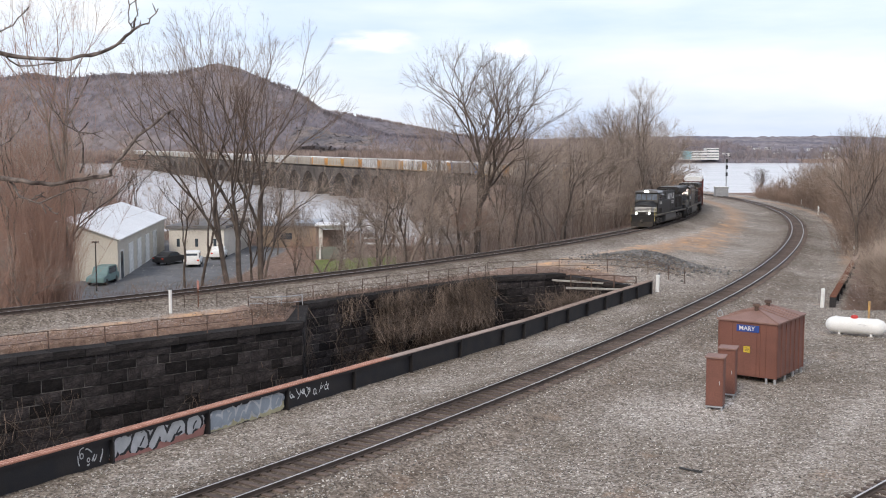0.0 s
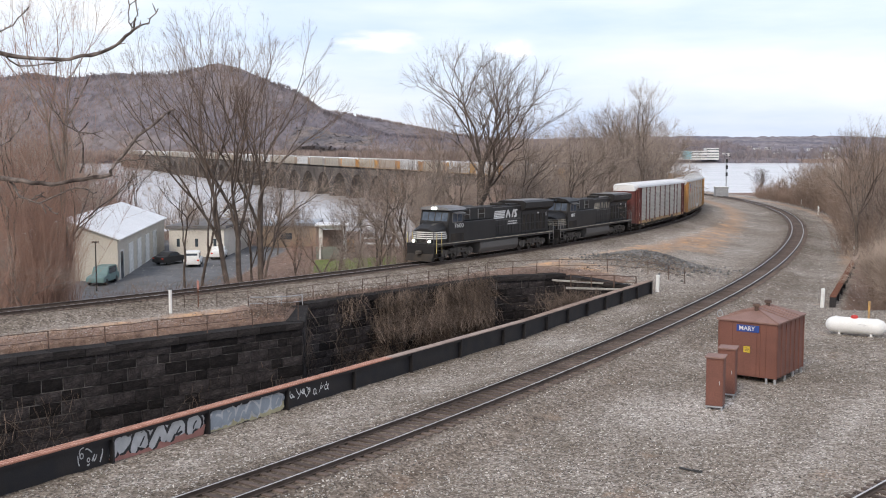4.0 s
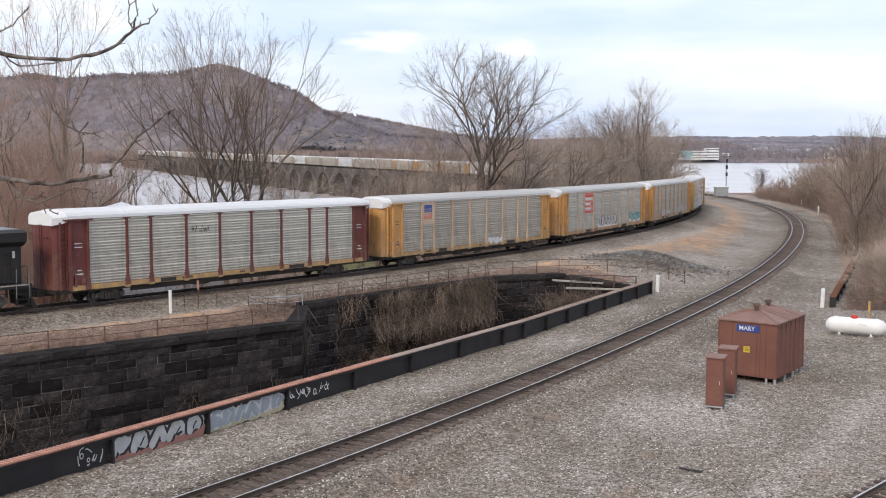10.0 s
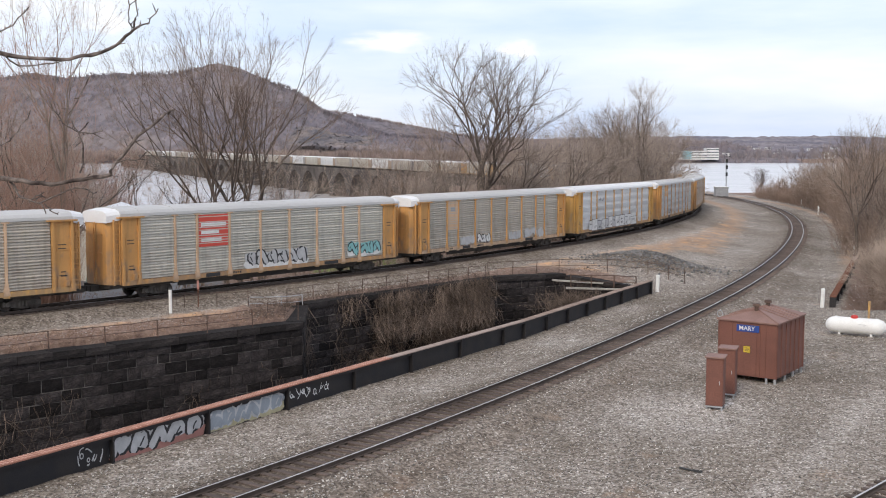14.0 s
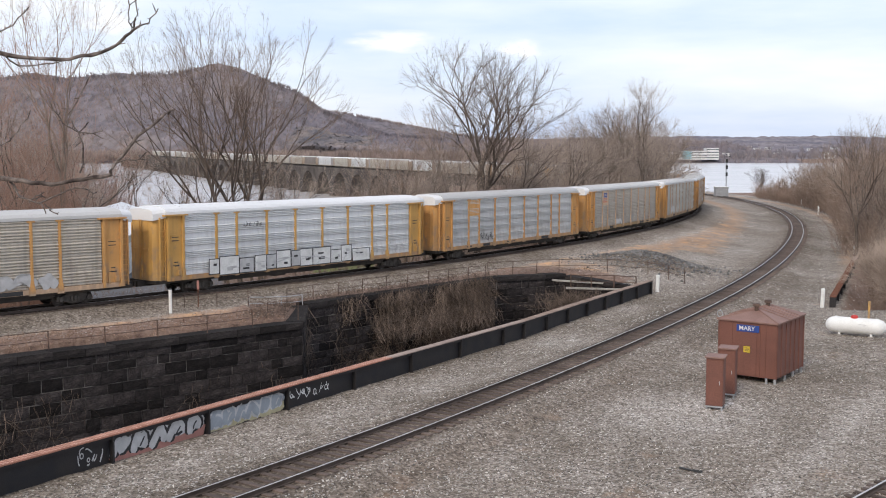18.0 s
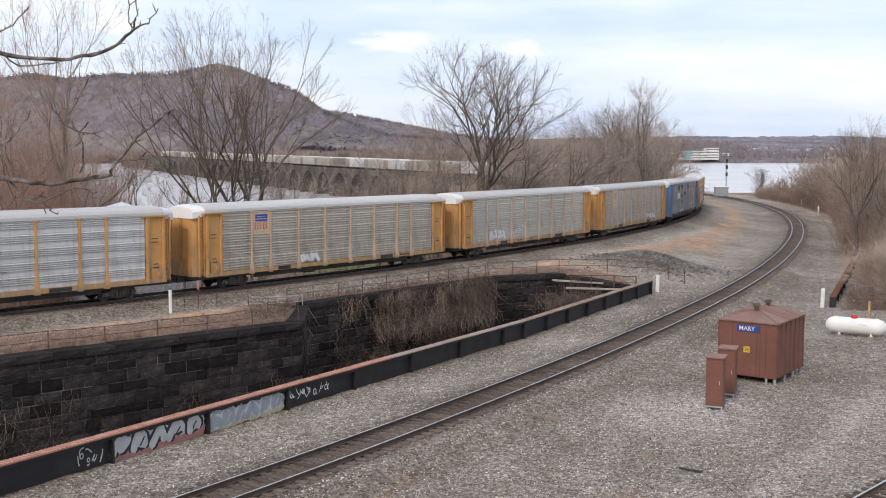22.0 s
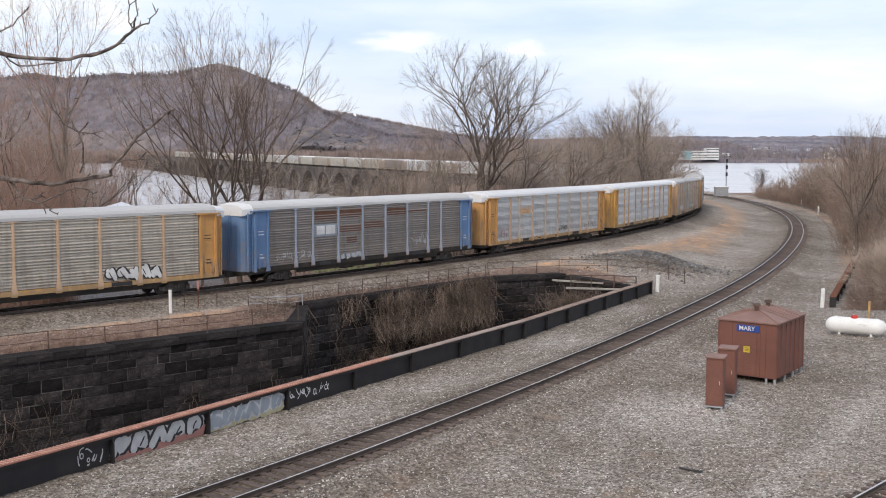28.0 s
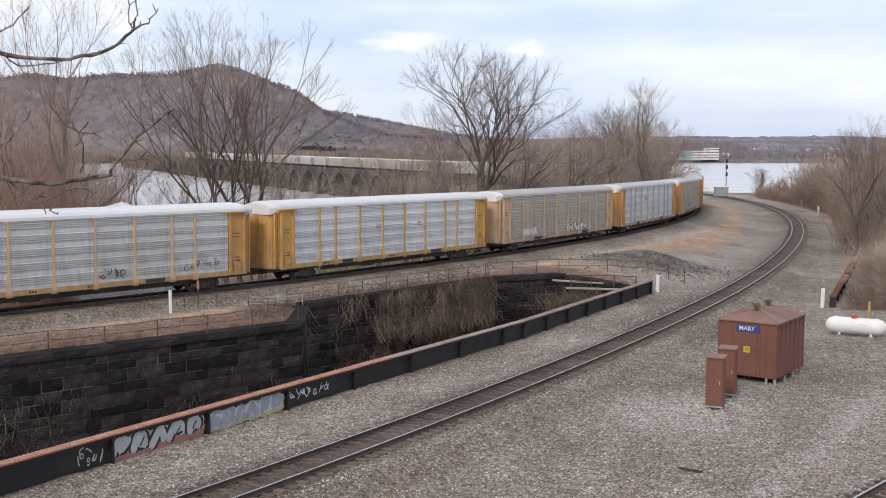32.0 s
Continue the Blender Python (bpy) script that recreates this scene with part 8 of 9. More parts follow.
plant(0, 27.0, 172.0, 20.5, 250)
plant(2, 25.0, 160.0, 19.5, 50)
plant(2, -25.5, 108.0, 15.0, 300)
plant(4, -3.4, 103.0, 13.5, 0)
plant(4, -1.0, 106.0, 11.0, 100)
plant(4, 1.2, 107.5, 9.5, 210)
rt = random.Random(21)
for i in range(54):
    s = 98 + 108 * (i + rt.random()) / 54
    plant_by_track(rt.choice((2, 2, 2, 4)), s, -rt.uniform(5.5, 17), rt.uniform(10.5, 15.5) + 3.0 * min(1, max(0, (s - 100) / 40)), rt.uniform(0, 360))
for i in range(13):
    plant_by_track(rt.choice((1, 2, 2)), 62 + 36 * (i + rt.random()) / 13, -rt.uniform(7, 20), rt.uniform(8.5, 13.0), rt.uniform(0, 360))
for i in range(6):
    plant_by_track(rt.choice((4, 4, 5)), rt.uniform(76, 98), -rt.uniform(6, 20), rt.uniform(5, 9), rt.uniform(0, 360))
for i in range(8):
    plant_by_track(rt.choice((4, 4, 5)), rt.choice((rt.uniform(30, 36), rt.uniform(62, 76))), -rt.uniform(6.5, 14), rt.uniform(3.5, 7.0), rt.uniform(0, 360))
for i in range(34):
    y = rt.uniform(125, 182)
    x = rt.uniform(-0.43, -0.27) * y
    if not (-48 < x < -29 and y < 152):
        plant(rt.choice((2, 2, 4, 5)), x, y, rt.uniform(11, 18), rt.uniform(0, 360))
for i in range(12):
    y = rt.uniform(140, 178)
    plant(rt.choice((2, 4, 4)), rt.uniform(-0.27, -0.13) * y, y, rt.uniform(6, 10), rt.uniform(0, 360))
for i in range(7):
    y = rt.uniform(126, 146)
    plant(rt.choice((2, 4, 4)), rt.uniform(-0.06, 0.03) * y, y, rt.uniform(8, 13), rt.uniform(0, 360))
for i in range(26):
    s = 98 + 110 * rt.random()
    x, y, _ = on(NEAR, s, 10.0 + rt.uniform(0, 12))
    if x > 0.335 * y:
        plant(rt.choice((2, 4, 2)), x, y, rt.uniform(8.5, 12.0), rt.uniform(0, 360))
# thicket right of the yard
for i in range(60):
    f = (i + rt.random()) / 60
    s = 96 + 175 * f
    x, y, _ = on(NEAR, s, 8.5 + 0.015 * (s - 96) + rt.uniform(0, 9) + 7 * f * rt.random())
    if x > 0.325 * y:
        plant(rt.choice((4, 4, 5, 2, 2)), x, y, rt.uniform(7.0, 11.0), rt.uniform(0, 360))
for i in range(14):
    d = rt.uniform(4.5, 9)
    q = rt.random()
    plant(rt.choice((5, 4, 6)), 28.6 + 17.2 * q + d * 0.93, 79.4 + 43 * q - d * 0.37, rt.uniform(5.5, 8.5), rt.uniform(0, 360))
for i in range(12):
    y = rt.uniform(104, 165)
    plant(rt.choice((2, 2, 2, 1)), rt.uniform(0.375, 0.43) * y, y, rt.uniform(12.5, 16.5), rt.uniform(0, 360))
for i in range(16):
    y = rt.uniform(180, 270)
    x = rt.uniform(0.335, 0.41) * y
    if float(np.asarray(nearest(NEAR, np.array([x]), np.array([y]))[1])[0]) > 9.5:
        plant(rt.choice((2, 2, 4)), x, y, rt.uniform(9.0, 13.5), rt.uniform(0, 360))
plant(0, 56.5, 150.0, 15.5, 100)
plant(2, 53.0, 134.0, 13.0, 200)
plant(0, 88.0, 305.0, 10.0, 10)

# ---------------- undergrowth, creepers and loose stones ----------------
def stems(name, spots, label, material, h0, h1, seed, lean=0.25, twigs=5, thick=0.012, category="undergrowth"):
    """A thicket of thin leafless stems, each with a few side twigs."""
    r = random.Random(seed)
    vs, fs = [], []

    def spike(p, q, w):
        d = (q - p).normalized()
        a = d.orthogonal().normalized() * w
        b = d.cross(a)
        o = len(vs)
        vs.extend([tuple(p + a), tuple(p - a * 0.5 + b * 0.87), tuple(p - a * 0.5 - b * 0.87), tuple(q)])
        fs.extend([(o, o + 1, o + 3), (o + 1, o + 2, o + 3), (o + 2, o, o + 3)])

    for x, y, z in spots:
        h = r.uniform(h0, h1)
        q = Vector((x, y, z - 0.1))
        d = Vector((r.gauss(0, lean), r.gauss(0, lean), 1)).normalized()
        pts = [q]
        for k in range(3):
            d = (d + Vector((r.gauss(0, lean * 0.7), r.gauss(0, lean * 0.7), r.gauss(0, lean * 0.4)))).normalized()
            q = q + d * (h / 3)
            pts.append(q)
        o = len(vs)
        for c, w in zip(pts[:3], (thick, thick * 0.8, thick * 0.5)):
            for j in range(3):
                an = 2.1 * j
                vs.append((c.x + math.cos(an) * w, c.y + math.sin(an) * w, c.z))
        vs.append(tuple(pts[3]))
        for j in range(3):
            k = (j + 1) % 3
            fs.append((o + j, o + k, o + 3 + k, o + 3 + j))
            fs.append((o + 3 + j, o + 3 + k, o + 6 + k, o + 6 + j))
            fs.append((o + 6 + j, o + 6 + k, o + 9))
        for _ in range(twigs):
            i = r.choice((0, 1, 1, 2, 2))
            b = pts[i].lerp(pts[i + 1], r.random())
            dd = ((pts[i + 1] - pts[i]).normalized() + Vector((r.gauss(0, 0.6), r.gauss(0, 0.6), r.uniform(-0.2, 0.4)))).normalized()
            t = b + dd * h * r.uniform(0.14, 0.40)
            spike(b, t, thick * 0.55)
            d3 = (dd + Vector((r.gauss(0, 0.5), r.gauss(0, 0.5), r.gauss(0.1, 0.3)))).normalized()
            spike(b.lerp(t, 0.5), b.lerp(t, 0.5) + d3 * h * r.uniform(0.07, 0.2), thick * 0.35)
    return tagged(raw(name, vs, fs, material), label, category, kind="stuff")


def spots_by(line, n, s0, s1, o0, o1, seed, pit=False):
    r = random.Random(seed)
    out = []
    for _ in range(n):
        x, y, _a = on(line, r.uniform(s0, s1), r.uniform(o0, o1))
        out.append((x, y))
    z = land_z(np.array([p[0] for p in out]), np.array([p[1] for p in out]), pit)
    return [(x, y, float(k)) for (x, y), k in zip(out, z)]


stems("bank_thicket", spots_by(FAR, 1500, 94, 218, -26, -5.0, 41), "dense grey-brown leafless thicket on the bank", M["twig"], 3.0, 10.0, 42, 0.20, 8, 0.028)
stems("bank_thicket", spots_by(FAR, 1500, 92, 216, -15, -4.8, 241), "dark brown leafless thicket at the foot of the trees", M["twig_brown"], 2.0, 7.5, 242, 0.24, 8, 0.022)
stems("bank_thicket", spots_by(FAR, 520, 64, 100, -14, -4.6, 43), "low leafless brush beside the main line", M["twig"], 1.2, 3.2, 44, 0.3, 6, 0.014)
stems("red_brush", [p for p in spots_by(FAR, 1700, 24, 62, -12, -4.6, 45) if p[0] < -0.362 * p[1]], "reddish brown leafless brush beside the main line", M["twig_red"], 1.0, 5.5, 46, 0.25, 7, 0.015)
stems("low_brush", [p for p in spots_by(FAR, 620, 34, 66, -9, -4.4, 145) if p[0] > -0.35 * p[1]], "low tangled brown brush beside the main line", M["twig_brown"], 0.3, 1.5, 146, 0.45, 6, 0.012)
TREE_FOOT = lz(-27, 76)
rr0 = random.Random(148)
stems("red_brush", [(-27.6 + 1.7 * math.sin(i * 2.4) * (i % 7) / 6, 76 + 1.7 * math.cos(i * 2.4) * (i % 7) / 6, TREE_FOOT) for i in range(260)], "reddish creeper stems wrapping the old tree", M["twig_red"], 2.0, 7.5, 47, 0.10, 9, 0.018)
stems("creeper_stems", [(-27 + rr0.gauss(0, 0.9), 76 + rr0.gauss(0, 0.8), TREE_FOOT) for _ in range(120)], "reddish hanging creepers wrapped round the old tree", M["twig_red"], 4.0, 16.0, 147, 0.07, 12, 0.018)
stems("red_brush", [(rr0.uniform(-0.43, -0.347) * y, y, float(land_z(-0.39 * y, y, False))) for y in [rr0.uniform(78, 100) for _ in range(420)]], "tall reddish brown vines and saplings beside the warehouse", M["twig_red"], 4.0, 14.0, 248, 0.16, 10, 0.018)
stems("yard_thicket", [(rr0.uniform(0.365, 0.43) * y, y, float(land_z(0.39 * y, y, False))) for y in [rr0.uniform(112, 185) for _ in range(1000)]], "high tangled thicket beyond the rusty parapet", M["twig_brown"], 4.5, 9.0, 349, 0.26, 10, 0.036)
def bearing_spots(n, b0, b1, y0, y1):
    ys = [rr0.uniform(y0, y1) for _ in range(n)]
    xs = [rr0.uniform(b0, b1) * y for y in ys]
    off = np.asarray(nearest(NEAR, np.array(xs), np.array(ys))[1])
    zs = land_z(np.array(xs), np.array(ys), False)
    return [(x, y, float(z)) for x, y, z, o in zip(xs, ys, zs, off) if o > 9.0]


stems("far_thicket", bearing_spots(700, 0.296, 0.335, 200, 285), "low brown thicket beyond the end of the curve", M["twig_brown"], 2.5, 6.5, 351, 0.3, 9, 0.06)
stems("far_thicket", bearing_spots(1300, 0.328, 0.42, 175, 285), "high brown thicket on the bank beyond the curve", M["twig_brown"], 5.0, 12.0, 352, 0.24, 10, 0.06)
edge_spots = [p for p in spots_by(NEAR, 6200, 96, 290, 8.0, 26, 48) if p[1] > 150 or p[0] > 0.385 * p[1]]
stems("yard_thicket", [p for p in edge_spots if p[0] > 0.325 * p[1]], "tangled brown leafless thicket at the yard's edge", M["twig_brown"], 2.0, 7.5, 49, 0.32, 8, 0.040)
stems("yard_thicket", [p for p in edge_spots if 0.285 * p[1] < p[0] <= 0.325 * p[1]], "low brown thicket at the far end of the curve", M["twig_brown"], 1.5, 4.5, 149, 0.35, 7, 0.045)
stems("yard_brush", spots_by(NEAR, 700, 118, 240, 8.8, 12, 50), "low reddish brush along the yard's edge", M["twig_red"], 0.5, 1.6, 51, 0.45, 6, 0.014)
rr = random.Random(52)
sp = []
for i in range(1500):
    d, q = rr.uniform(1.7, 11), rr.random()
    sp.append((28.6 + 17.2 * q + d * 0.93, 79.4 + 43 * q - d * 0.37))
spz = land_z(np.array([p[0] for p in sp]), np.array([p[1] for p in sp]), False)
sp = [(p[0], p[1], float(k)) for p, k in zip(sp, spz) if p[0] > 0.392 * p[1]]
stems("underpass_brush", sp, "tangled brown brush beyond the rusty parapet", M["twig_brown"], 1.4, 3.8, 53, 0.3, 10, 0.018)
sp = [(-45 + 90 * rr.random(), rr.uniform(150, 184), LOT_Z) for _ in range(900)]
stems("river_brush", [p for p in sp if p[0] < -0.17 * p[1]], "brown brush on the low river bank", M["twig"], 2.0, 5.5, 54, 0.2, 6, 0.03)
low = [(rr.uniform(-0.42, -0.28) * y, y, LOT_Z) for y in [rr.uniform(112, 182) for _ in range(2000)]]
stems("river_brush", [p for p in low if not (-48 < p[0] < -29 and p[1] < 152)], "brown brush among the trees of the low ground", M["twig_red"], 3.0, 9.0, 55, 0.15, 7, 0.035)


def creepers(name, a, b, zt, zb, n, seed, material, label, out0=0.12, out1=0.75):
    """Dead creepers hanging down a wall face from a to b; the face looks right of the way."""
    r = random.Random(seed)
    vs, fs = [], []
    d = Vector((b[0] - a[0], b[1] - a[1], 0))
    nn = Vector((d.y, -d.x, 0)).normalized()
    along_w = d.normalized()
    for _ in range(n):
        f, g = r.random(), r.random()
        if noise.noise(Vector((f * d.length * 0.42 + seed, g * 1.1, seed * 0.7))) + 0.12 * (0.5 - g) < r.uniform(-0.32, 0.25):
            continue
        q = Vector((a[0], a[1], 0)) + d * f + Vector((0, 0, zt + 0.25 - g * (zt - zb)))
        o1 = r.uniform(out0, out1)
        ln = r.uniform(0.25, 0.62)
        dd = Vector((0, 0, -1)) + along_w * r.gauss(0, 0.75)
        pts = [q + nn * o1]
        for k in range(4):
            dd = (dd + along_w * r.gauss(0, 0.5) + nn * r.gauss(0, 0.25) + Vector((0, 0, r.gauss(-0.1, 0.45)))).normalized()
            pts.append(pts[-1] + dd * ln * r.uniform(0.5, 1.1))
        w = r.choice((0.005, 0.006, 0.008, 0.014))
        o = len(vs)
        for p in pts:
            vs.extend([(p.x - w * along_w.x, p.y - w * along_w.y, p.z), (p.x + w * along_w.x, p.y + w * along_w.y, p.z), (p.x + nn.x * w * 1.5, p.y + nn.y * w * 1.5, p.z + w)])
        for k in range(4):
            for j in range(3):
                q2 = (j + 1) % 3
                fs.append((o + k * 3 + j, o + k * 3 + q2, o + k * 3 + 3 + q2, o + k * 3 + 3 + j))
    return tagged(raw(name, vs, fs, material), label, "creeper", kind="stuff")


M["creeper"] = mat("creeper", (0.225, 0.172, 0.138), (0.085, 0.065, 0.052), 0.95, 0, 0.8, 20, 0, per_island=0.45)
creepers("wall_creepers", (-7.6, 74.0), (3.6, 87.9), -0.75, -5.9, 8500, 61, M["creeper"], "mass of dead tan creepers hanging down the stone wall")
creepers("wall_creepers", (-5.0, 77.2), (2.4, 86.4), -0.7, -5.6, 4600, 62, M["creeper"], "thick dead creepers over the wall's middle", 0.3, 1.2)
creepers("wall_creepers", (-8.9, 66.6), (-8.9, 72.0), -0.8, -5.0, 160, 63, M["creeper"], "thin creepers down the corner of the wall", 0.05, 0.3)
creepers("wall_creepers", (-24.5, 50.9), (-18.6, 56.6), -2.8, -6.2, 260, 64, M["creeper"], "rusty brown creepers low on the stone wall", 0.05, 0.4)
creepers("wall_creepers", (-14.5, 60.6), (-9.4, 65.6), -3.0, -5.6, 60, 65, M["creeper"], "few pale creeper stems on the stone wall", 0.05, 0.3)
sp = [(10.6 + rr.gauss(0, 1.3), 88.6 + rr.gauss(0, 1.2), -3.6) for _ in range(520)]
stems("pit_brush", sp, "pale dead brush growing at the roadway's end", M["creeper"], 0.8, 2.3, 66, 0.5, 6, 0.016)
sp = [(-4 + 9 * q + rr.gauss(0, 0.8), 76.5 + 10.5 * q - 1.2 + rr.gauss(0, 0.8), -3.6) for q in [rr.random() * 0.8 for _ in range(420)]]
stems("pit_brush", sp, "dead brush at the wall's foot", M["creeper"], 0.8, 2.2, 67, 0.35, 6, 0.016)


def strip_spots(a, b, n, o0, o1, seed):
    r = random.Random(seed)
    d = Vector((b[0] - a[0], b[1] - a[1]))
    nn = Vector((-d.y, d.x)).normalized()
    out = []
    for _ in range(n):
        p = Vector(a) + d * r.random() + nn * r.uniform(o0, o1)
        out.append((p.x, p.y))
    z = land_z(np.array([p[0] for p in out]), np.array([p[1] for p in out]), False)
    return [(x, y, float(k)) for (x, y), k in zip(out, z)]


M["dead_grass"] = mat("dead_grass", (0.36, 0.24, 0.17), (0.20, 0.13, 0.095), 0.95, 0, 0.8, 20, 0, per_island=0.7)
stems("dead_weeds", strip_spots((-27, 48.4), (-8.8, 66.2), 2600, 0.9, 4.6, 71), "dead reddish weeds along the wall top", M["dead_grass"], 0.12, 0.5, 72, 0.6, 5, 0.012)
stems("dead_weeds", strip_spots((-9.0, 72.3), (4.4, 88.9), 1100, 0.3, 2.4, 73), "dead grey weeds along the wall top", M["creeper"], 0.25, 0.9, 74, 0.5, 5, 0.012)
stems("dead_weeds", strip_spots((-9.6, 66.6), (-9.9, 72.6), 520, 0.0, 2.6, 77), "dead tangled weeds on the corner of the wall", M["creeper"], 0.2, 0.8, 78, 0.6, 5, 0.012)
stems("dead_weeds", strip_spots((4.4, 88.9), (16, 97), 350, 0.3, 3.0, 75), "dead weeds beside the rubble heap", M["creeper"], 0.2, 0.6, 76, 0.5, 5, 0.012)


# --- loose ballast stones
def pebbles(name, spots, label, s0, s1, seed, material):
    r = random.Random(seed)
    vs, fs = [], []
    base = ((1, 0, 0), (0, 1, 0), (-1, 0, 0), (0, -1, 0), (0, 0, 0.9), (0, 0, -0.7))
    tri = ((0, 1, 4), (1, 2, 4), (2, 3, 4), (3, 0, 4), (1, 0, 5), (2, 1, 5), (3, 2, 5), (0, 3, 5))
    for x, y, z in spots:
        k = s0 + (s1 - s0) * r.random() ** 2
        a = r.uniform(0, 1.6)
        c, s = math.cos(a) * k, math.sin(a) * k
        o = len(vs)
        for bx, by, bz in base:
            jx, jy, jz = (bx * r.uniform(0.7, 1.2), by * r.uniform(0.6, 1.0), bz * r.uniform(0.6, 1.0))
            vs.append((x + jx * c - jy * s, y + jx * s + jy * c, z + jz * k * 0.8 + k * 0.2))
        fs += [tuple(o + i for i in t) for t in tri]
    return tagged(raw(name, vs, fs, material), label, "gravel", kind="stuff")


M["pebble"] = mat("pebble", (0.46, 0.43, 0.395), (0.27, 0.25, 0.225), 0.9, 0, 0.6, 20, 0, per_island=0.8)
M["rubble"] = mat("rubble", (0.20, 0.195, 0.19), (0.12, 0.115, 0.11), 0.9, 0, 0.6, 20, 0, per_island=0.45)
rp = np.random.default_rng(8)


def yard_spots(n, y0, y1, x0, x1, keep):
    y = y0 + (y1 - y0) * rp.random(n) ** 1.4
    x = y * (x0 + (x1 - x0) * rp.random(n))
    m = keep(x, y)
    x, y = x[m], y[m]
    return list(zip(x.tolist(), y.tolist(), land_z(x, y, False).tolist()))


def open_yard(x, y):
    dn = np.abs(nearest(NEAR, x, y)[1])
    df = np.abs(nearest(FAR, x, y)[1])
    return (dn > 1.35) & (df > 4.4) & (inside(DROP, x, y) < -1.3) & (inside(PIT, x, y) < -0.3)


pebbles("loose_stones", yard_spots(42000, 30, 75, -0.40, 0.42, open_yard), "pale crushed ballast stones lying over the yard", 0.02, 0.058, 81, M["pebble"])
pebbles("loose_stones", yard_spots(9000, 70, 150, -0.30, 0.42, open_yard), "scattered ballast stones further along the yard", 0.03, 0.09, 82, M["pebble"])
hx, hy = rp.normal(0, 1, 2600), rp.normal(0, 1, 2600)
px = 19.8 + hx * 3.0 * 0.94 + hy * 2.4 * 0.34
py = 103.0 - hx * 3.0 * 0.34 + hy * 2.4 * 0.94
pebbles("rubble_stones", list(zip(px.tolist(), py.tolist(), land_z(px, py, False).tolist())), "heap of coarse dark grey rubble stones", 0.06, 0.20, 83, M["rubble"])


# --- near boughs of a tree beside the camera
def near_bough():
    D = 7.0
    root = empty("near_tree", pose(-3.9, 7.1, 0), "bare tree with pale lichened boughs close to the camera", "tree")
    g = Grower(90)
    o = Vector((-3.9, 7.1, 0))
    trunk = [Vector((0, 0, float(land_z(-3.9, 7.1)) - 0.3)), Vector((0.05, 0, 5.0)), Vector((0.0, 0.05, 9.0)), Vector((0.1, 0, 12.5))]
    g.tube(g.limbs, trunk, [0.22, 0.18, 0.14, 0.06], 10)

    def at(bx, rz, dy=0.0):
        return Vector((bx * (D + dy), D + dy, EYE[2] + rz * (D + dy))) - o

    def bough(pts, r0, r1, store=None):
        st = store or g.limbs
        pp = [at(*p) for p in pts]
        fine = []
        for i in range(len(pp) - 1):
            for k in range(3):
                fine.append(pp[i].lerp(pp[i + 1], k / 3) + Vector((g.r.gauss(0, 0.004), g.r.gauss(0, 0.01), g.r.gauss(0, 0.004))))
        fine.append(pp[-1])
        n = len(fine)
        radii = [max(0.0038, (0.70 * r0 + 0.70 * (r1 - r0) * (i / (n - 1)) ** 0.8) * g.r.uniform(0.88, 1.16)) for i in range(n)]
        g.tube(st, fine, radii, 7)
        for i in range(1, n):
            if g.r.random() < 0.75:
                b0 = fine[i - 1].lerp(fine[i], g.r.random())
                dd = g.aside((fine[i] - fine[i - 1]).normalized(), 35, 75)
                ln = g.r.choice((0.015, 0.02, 0.03, 0.07))
                g.tube(st, [b0, b0 + dd * ln * 0.6, b0 + dd * ln], [0.0042, 0.003, 0.0016], 4)

    # upper bough with its two upright tips
    bough([(-0.56, 0.060), (-0.40, 0.082), (-0.372, 0.077), (-0.336, 0.0755), (-0.305, 0.082), (-0.287, 0.092), (-0.2765, 0.1025)], 0.022, 0.012)
    bough([(-0.2765, 0.1025), (-0.264, 0.108), (-0.2545, 0.1205)], 0.011, 0.003)
    bough([(-0.2765, 0.1025), (-0.2735, 0.116), (-0.2745, 0.134)], 0.011, 0.004)
    bough([(-0.2795, 0.100), (-0.2815, 0.112), (-0.281, 0.128)], 0.008, 0.003)
    bough([(-0.40, 0.082), (-0.382, 0.070), (-0.356, 0.071), (-0.335, 0.0755)], 0.010, 0.004)
    # lower bough
    bough([(-0.56, -0.02), (-0.40, -0.0305), (-0.381, -0.0345), (-0.356, -0.0365), (-0.325, -0.032), (-0.302, -0.028), (-0.298, -0.018), (-0.274, 0.008), (-0.250, 0.028), (-0.243, 0.031)], 0.026, 0.011)
    bough([(-0.297, -0.018), (-0.287, -0.0135), (-0.2765, -0.015), (-0.268, -0.007)], 0.008, 0.003)
    bough([(-0.393, -0.033), (-0.384, -0.048), (-0.366, -0.0535), (-0.361, -0.063)], 0.012, 0.004)
    bough([(-0.366, -0.0535), (-0.348, -0.044), (-0.325, -0.0395), (-0.317, -0.045)], 0.008, 0.004)
    bough([(-0.376, -0.051), (-0.367, -0.046), (-0.362, -0.043)], 0.005, 0.002)
    bough([(-0.361, -0.0535), (-0.357, -0.060), (-0.350, -0.0635)], 0.006, 0.002)
    # lichened sprig hanging between
    bough([(-0.319, 0.060), (-0.330, 0.038), (-0.338, 0.027), (-0.329, 0.0105), (-0.325, -0.003), (-0.329, -0.026)], 0.004, 0.008)
    bough([(-0.329, 0.0105), (-0.320, 0.020)], 0.006, 0.002)
    bough([(-0.329, 0.0105), (-0.318, 0.010), (-0.307, 0.012)], 0.006, 0.002)
    bough([(-0.329, 0.0105), (-0.342, 0.018), (-0.350, 0.030)], 0.006, 0.002)
    bough([(-0.40, 0.10), (-0.385, 0.106), (-0.37, 0.122)], 0.008, 0.003)
    bough([(-0.41, -0.005), (-0.392, 0.003), (-0.383, 0.012), (-0.372, 0.03)], 0.007, 0.002)
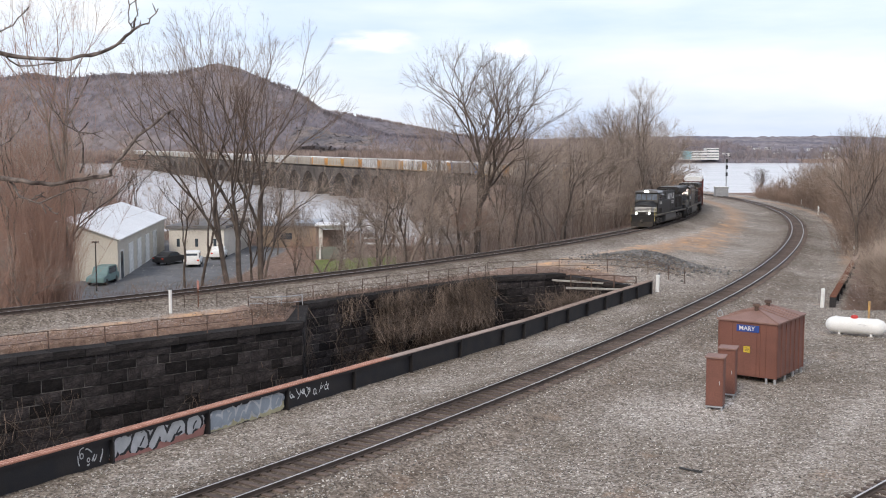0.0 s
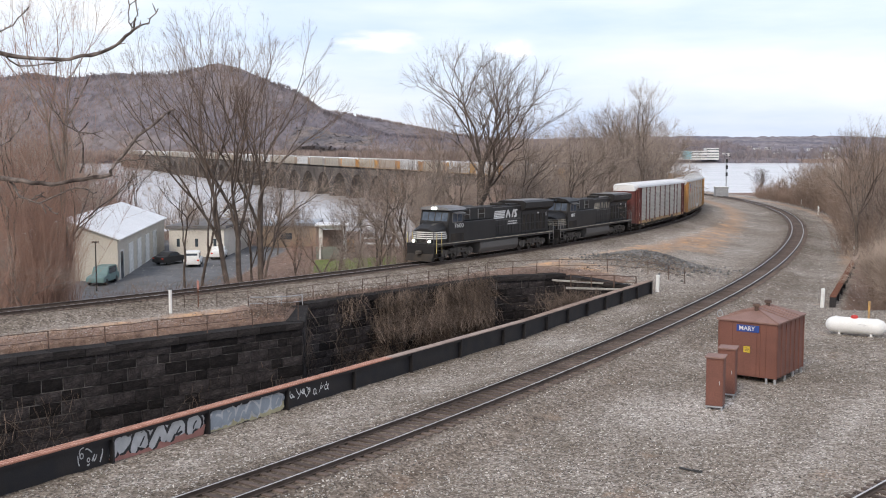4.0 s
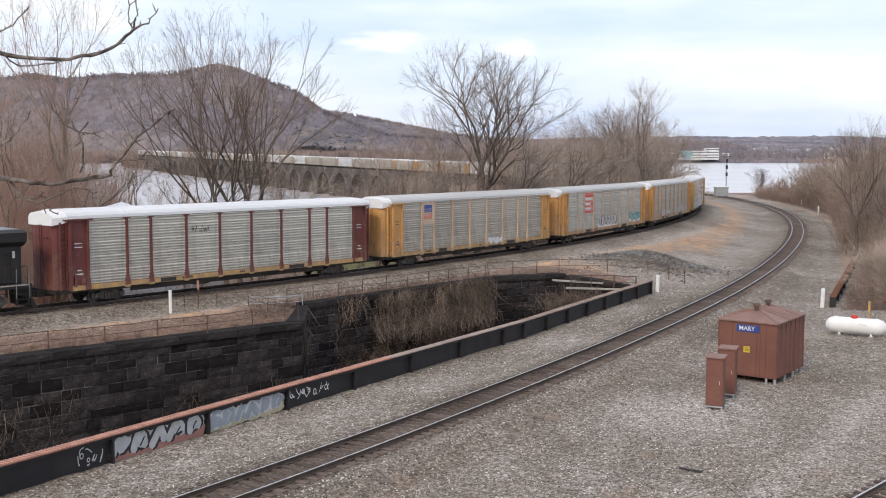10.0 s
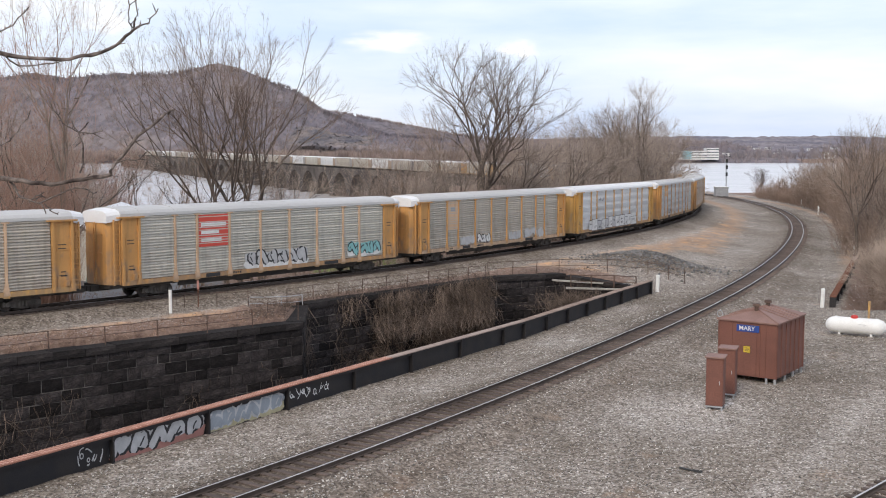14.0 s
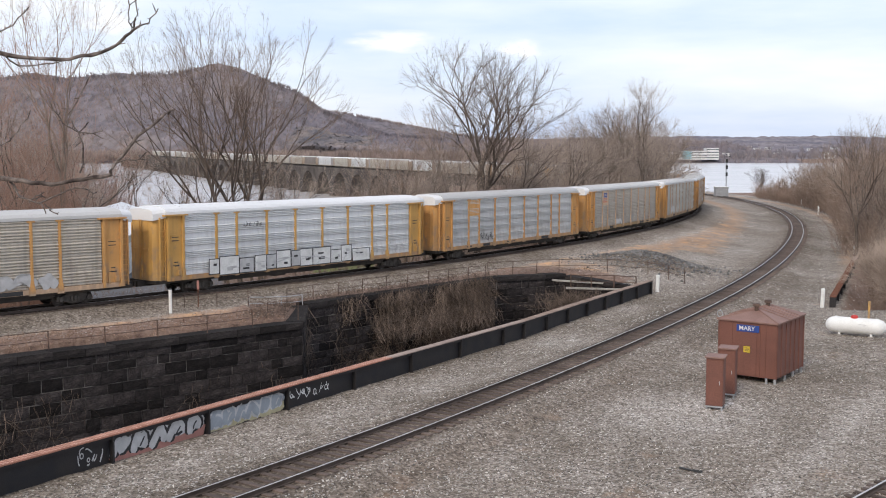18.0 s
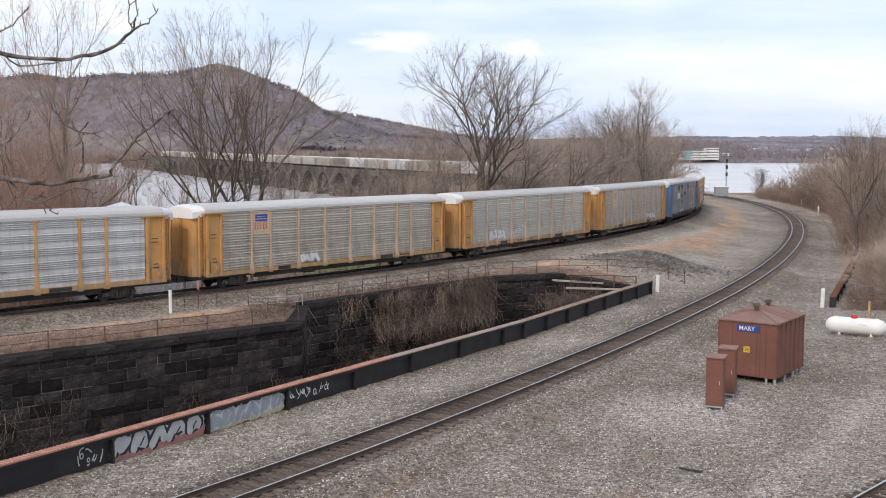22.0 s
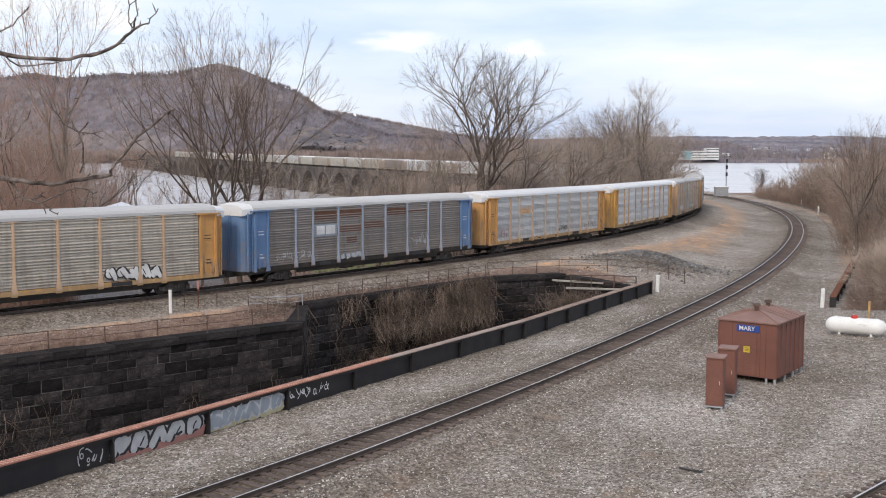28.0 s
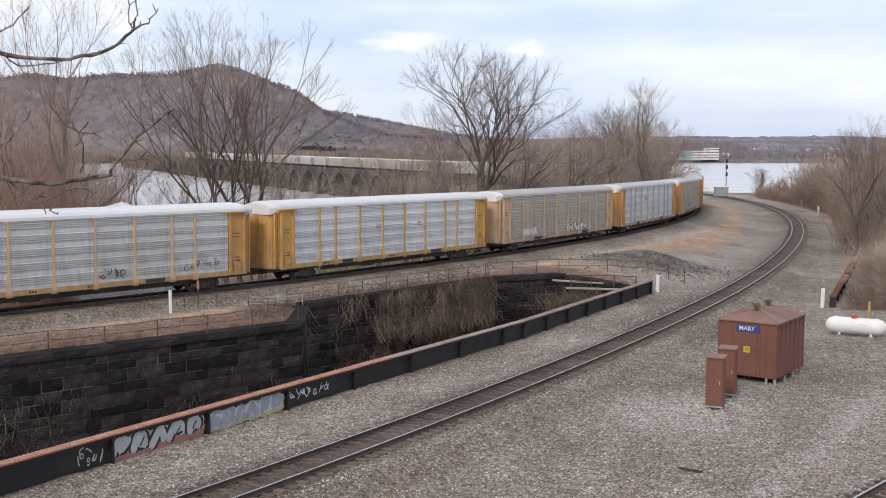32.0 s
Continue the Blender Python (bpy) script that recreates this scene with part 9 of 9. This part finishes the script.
    raw("bough", *g.limbs, M["bark_pale"], root, "pale lichened boughs", True)


M["bark_pale"] = mat("bark_pale", (0.27, 0.225, 0.20), (0.045, 0.034, 0.03), 0.85, 0, 14.0, 60, 0.6, contrast=0.4)
near_bough()

# ---------------- drifting clouds, far off ----------------
def cloud_material(seed):
    m, n, l, b = nodes_of("cloud")
    n.remove(b)
    out = n["Material Output"]
    # Emission gives the cloud its sunlit white; the sun does not light it.
    em, tr, mx = n.new("ShaderNodeEmission"), n.new("ShaderNodeBsdfTransparent"), n.new("ShaderNodeMixShader")
    em.inputs[0].default_value = (0.97, 0.98, 1.0, 1)
    em.inputs[1].default_value = 1.0
    tc = n.new("ShaderNodeTexCoord")
    grad = n.new("ShaderNodeTexGradient")
    grad.gradient_type = "SPHERICAL"
    l.new(tc.outputs["Object"], grad.inputs[0])
    nz = n.new("ShaderNodeTexNoise")
    nz.inputs["Scale"].default_value = 2.3
    nz.inputs["Detail"].default_value = 6
    nz.noise_dimensions = "4D"
    nz.inputs["W"].default_value = seed
    l.new(tc.outputs["Object"], nz.inputs[0])
    mul = n.new("ShaderNodeMath")
    mul.operation = "MULTIPLY"
    l.new(grad.outputs[1], mul.inputs[0])
    l.new(nz.outputs[0], mul.inputs[1])
    rg = n.new("ShaderNodeMapRange")
    rg.interpolation_type = "SMOOTHSTEP"
    rg.inputs["From Min"].default_value, rg.inputs["From Max"].default_value = 0.13, 0.36
    rg.inputs["To Max"].default_value = 0.92
    l.new(mul.outputs[0], rg.inputs[0])
    l.new(rg.outputs[0], mx.inputs[0])
    l.new(tr.outputs[0], mx.inputs[1])
    l.new(em.outputs[0], mx.inputs[2])
    l.new(mx.outputs[0], out.inputs[0])
    return m


def cloud(bx, rz, w, h, seed, drift):
    """A soft patch of cloud 4400 m away, at bearing bx and rise rz; drifts by drift metres."""
    bm = bmesh.new()
    n = 20
    prev = None
    for i in range(n + 1):
        ring = [bm.verts.new((-1 + 2 * i / n, 0.35 * math.sin(math.pi * i / n) * math.sin(math.pi * j / 8), -1 + 2 * j / 8)) for j in range(9)]
        if prev:
            for j in range(8):
                bm.faces.new((prev[j], ring[j], ring[j + 1], prev[j + 1]))
        prev = ring
    ob = finish("cloud", bm, cloud_material(seed), None, "", True)
    D = 4400.0
    ob.scale = (w, 60, h)
    ob.visible_shadow = False
    tagged(ob, "small soft white cloud drifting in the pale sky", "cloud", "clouds")
    x, z = bx * D, EYE[2] + rz * D
    DRIFT.append((ob, [(0.0, pose(x, D, z)), (32.0, pose(x + drift, D, z))]))


cloud(-0.061, 0.0915, 300, 80, 1.0, 105)
cloud(-0.310, 0.1110, 230, 110, 4.0, 80)
cloud(0.062, 0.0840, 140, 70, 9.0, 60)


# ---------------- what moves ----------------
def motions():
    times = [0.5 * i for i in range(65)]
    for ob, shift, half in TRAIN:
        walk(ob, [(t, ride(s12(t) + shift, half)) for t in times])
    # wheels roll; alike wheelsets turn together
    for (kind, ax, rad), sets in WHEELS.items():
        walk(sets[0], [(i / FPS, pose(ax, 0, rad) @ Matrix.Rotation((s12(0) - s12(i / FPS)) / rad, 4, "Y")) for i in range(961)])
        src = sets[0].animation_data
        for w in sets[1:]:
            w.rotation_mode = "QUATERNION"
            d = w.animation_data_create()
            d.action = src.action
            d.action_slot = src.action_slot
    for ob, rows in DRIFT:
        walk(ob, rows)


motions()
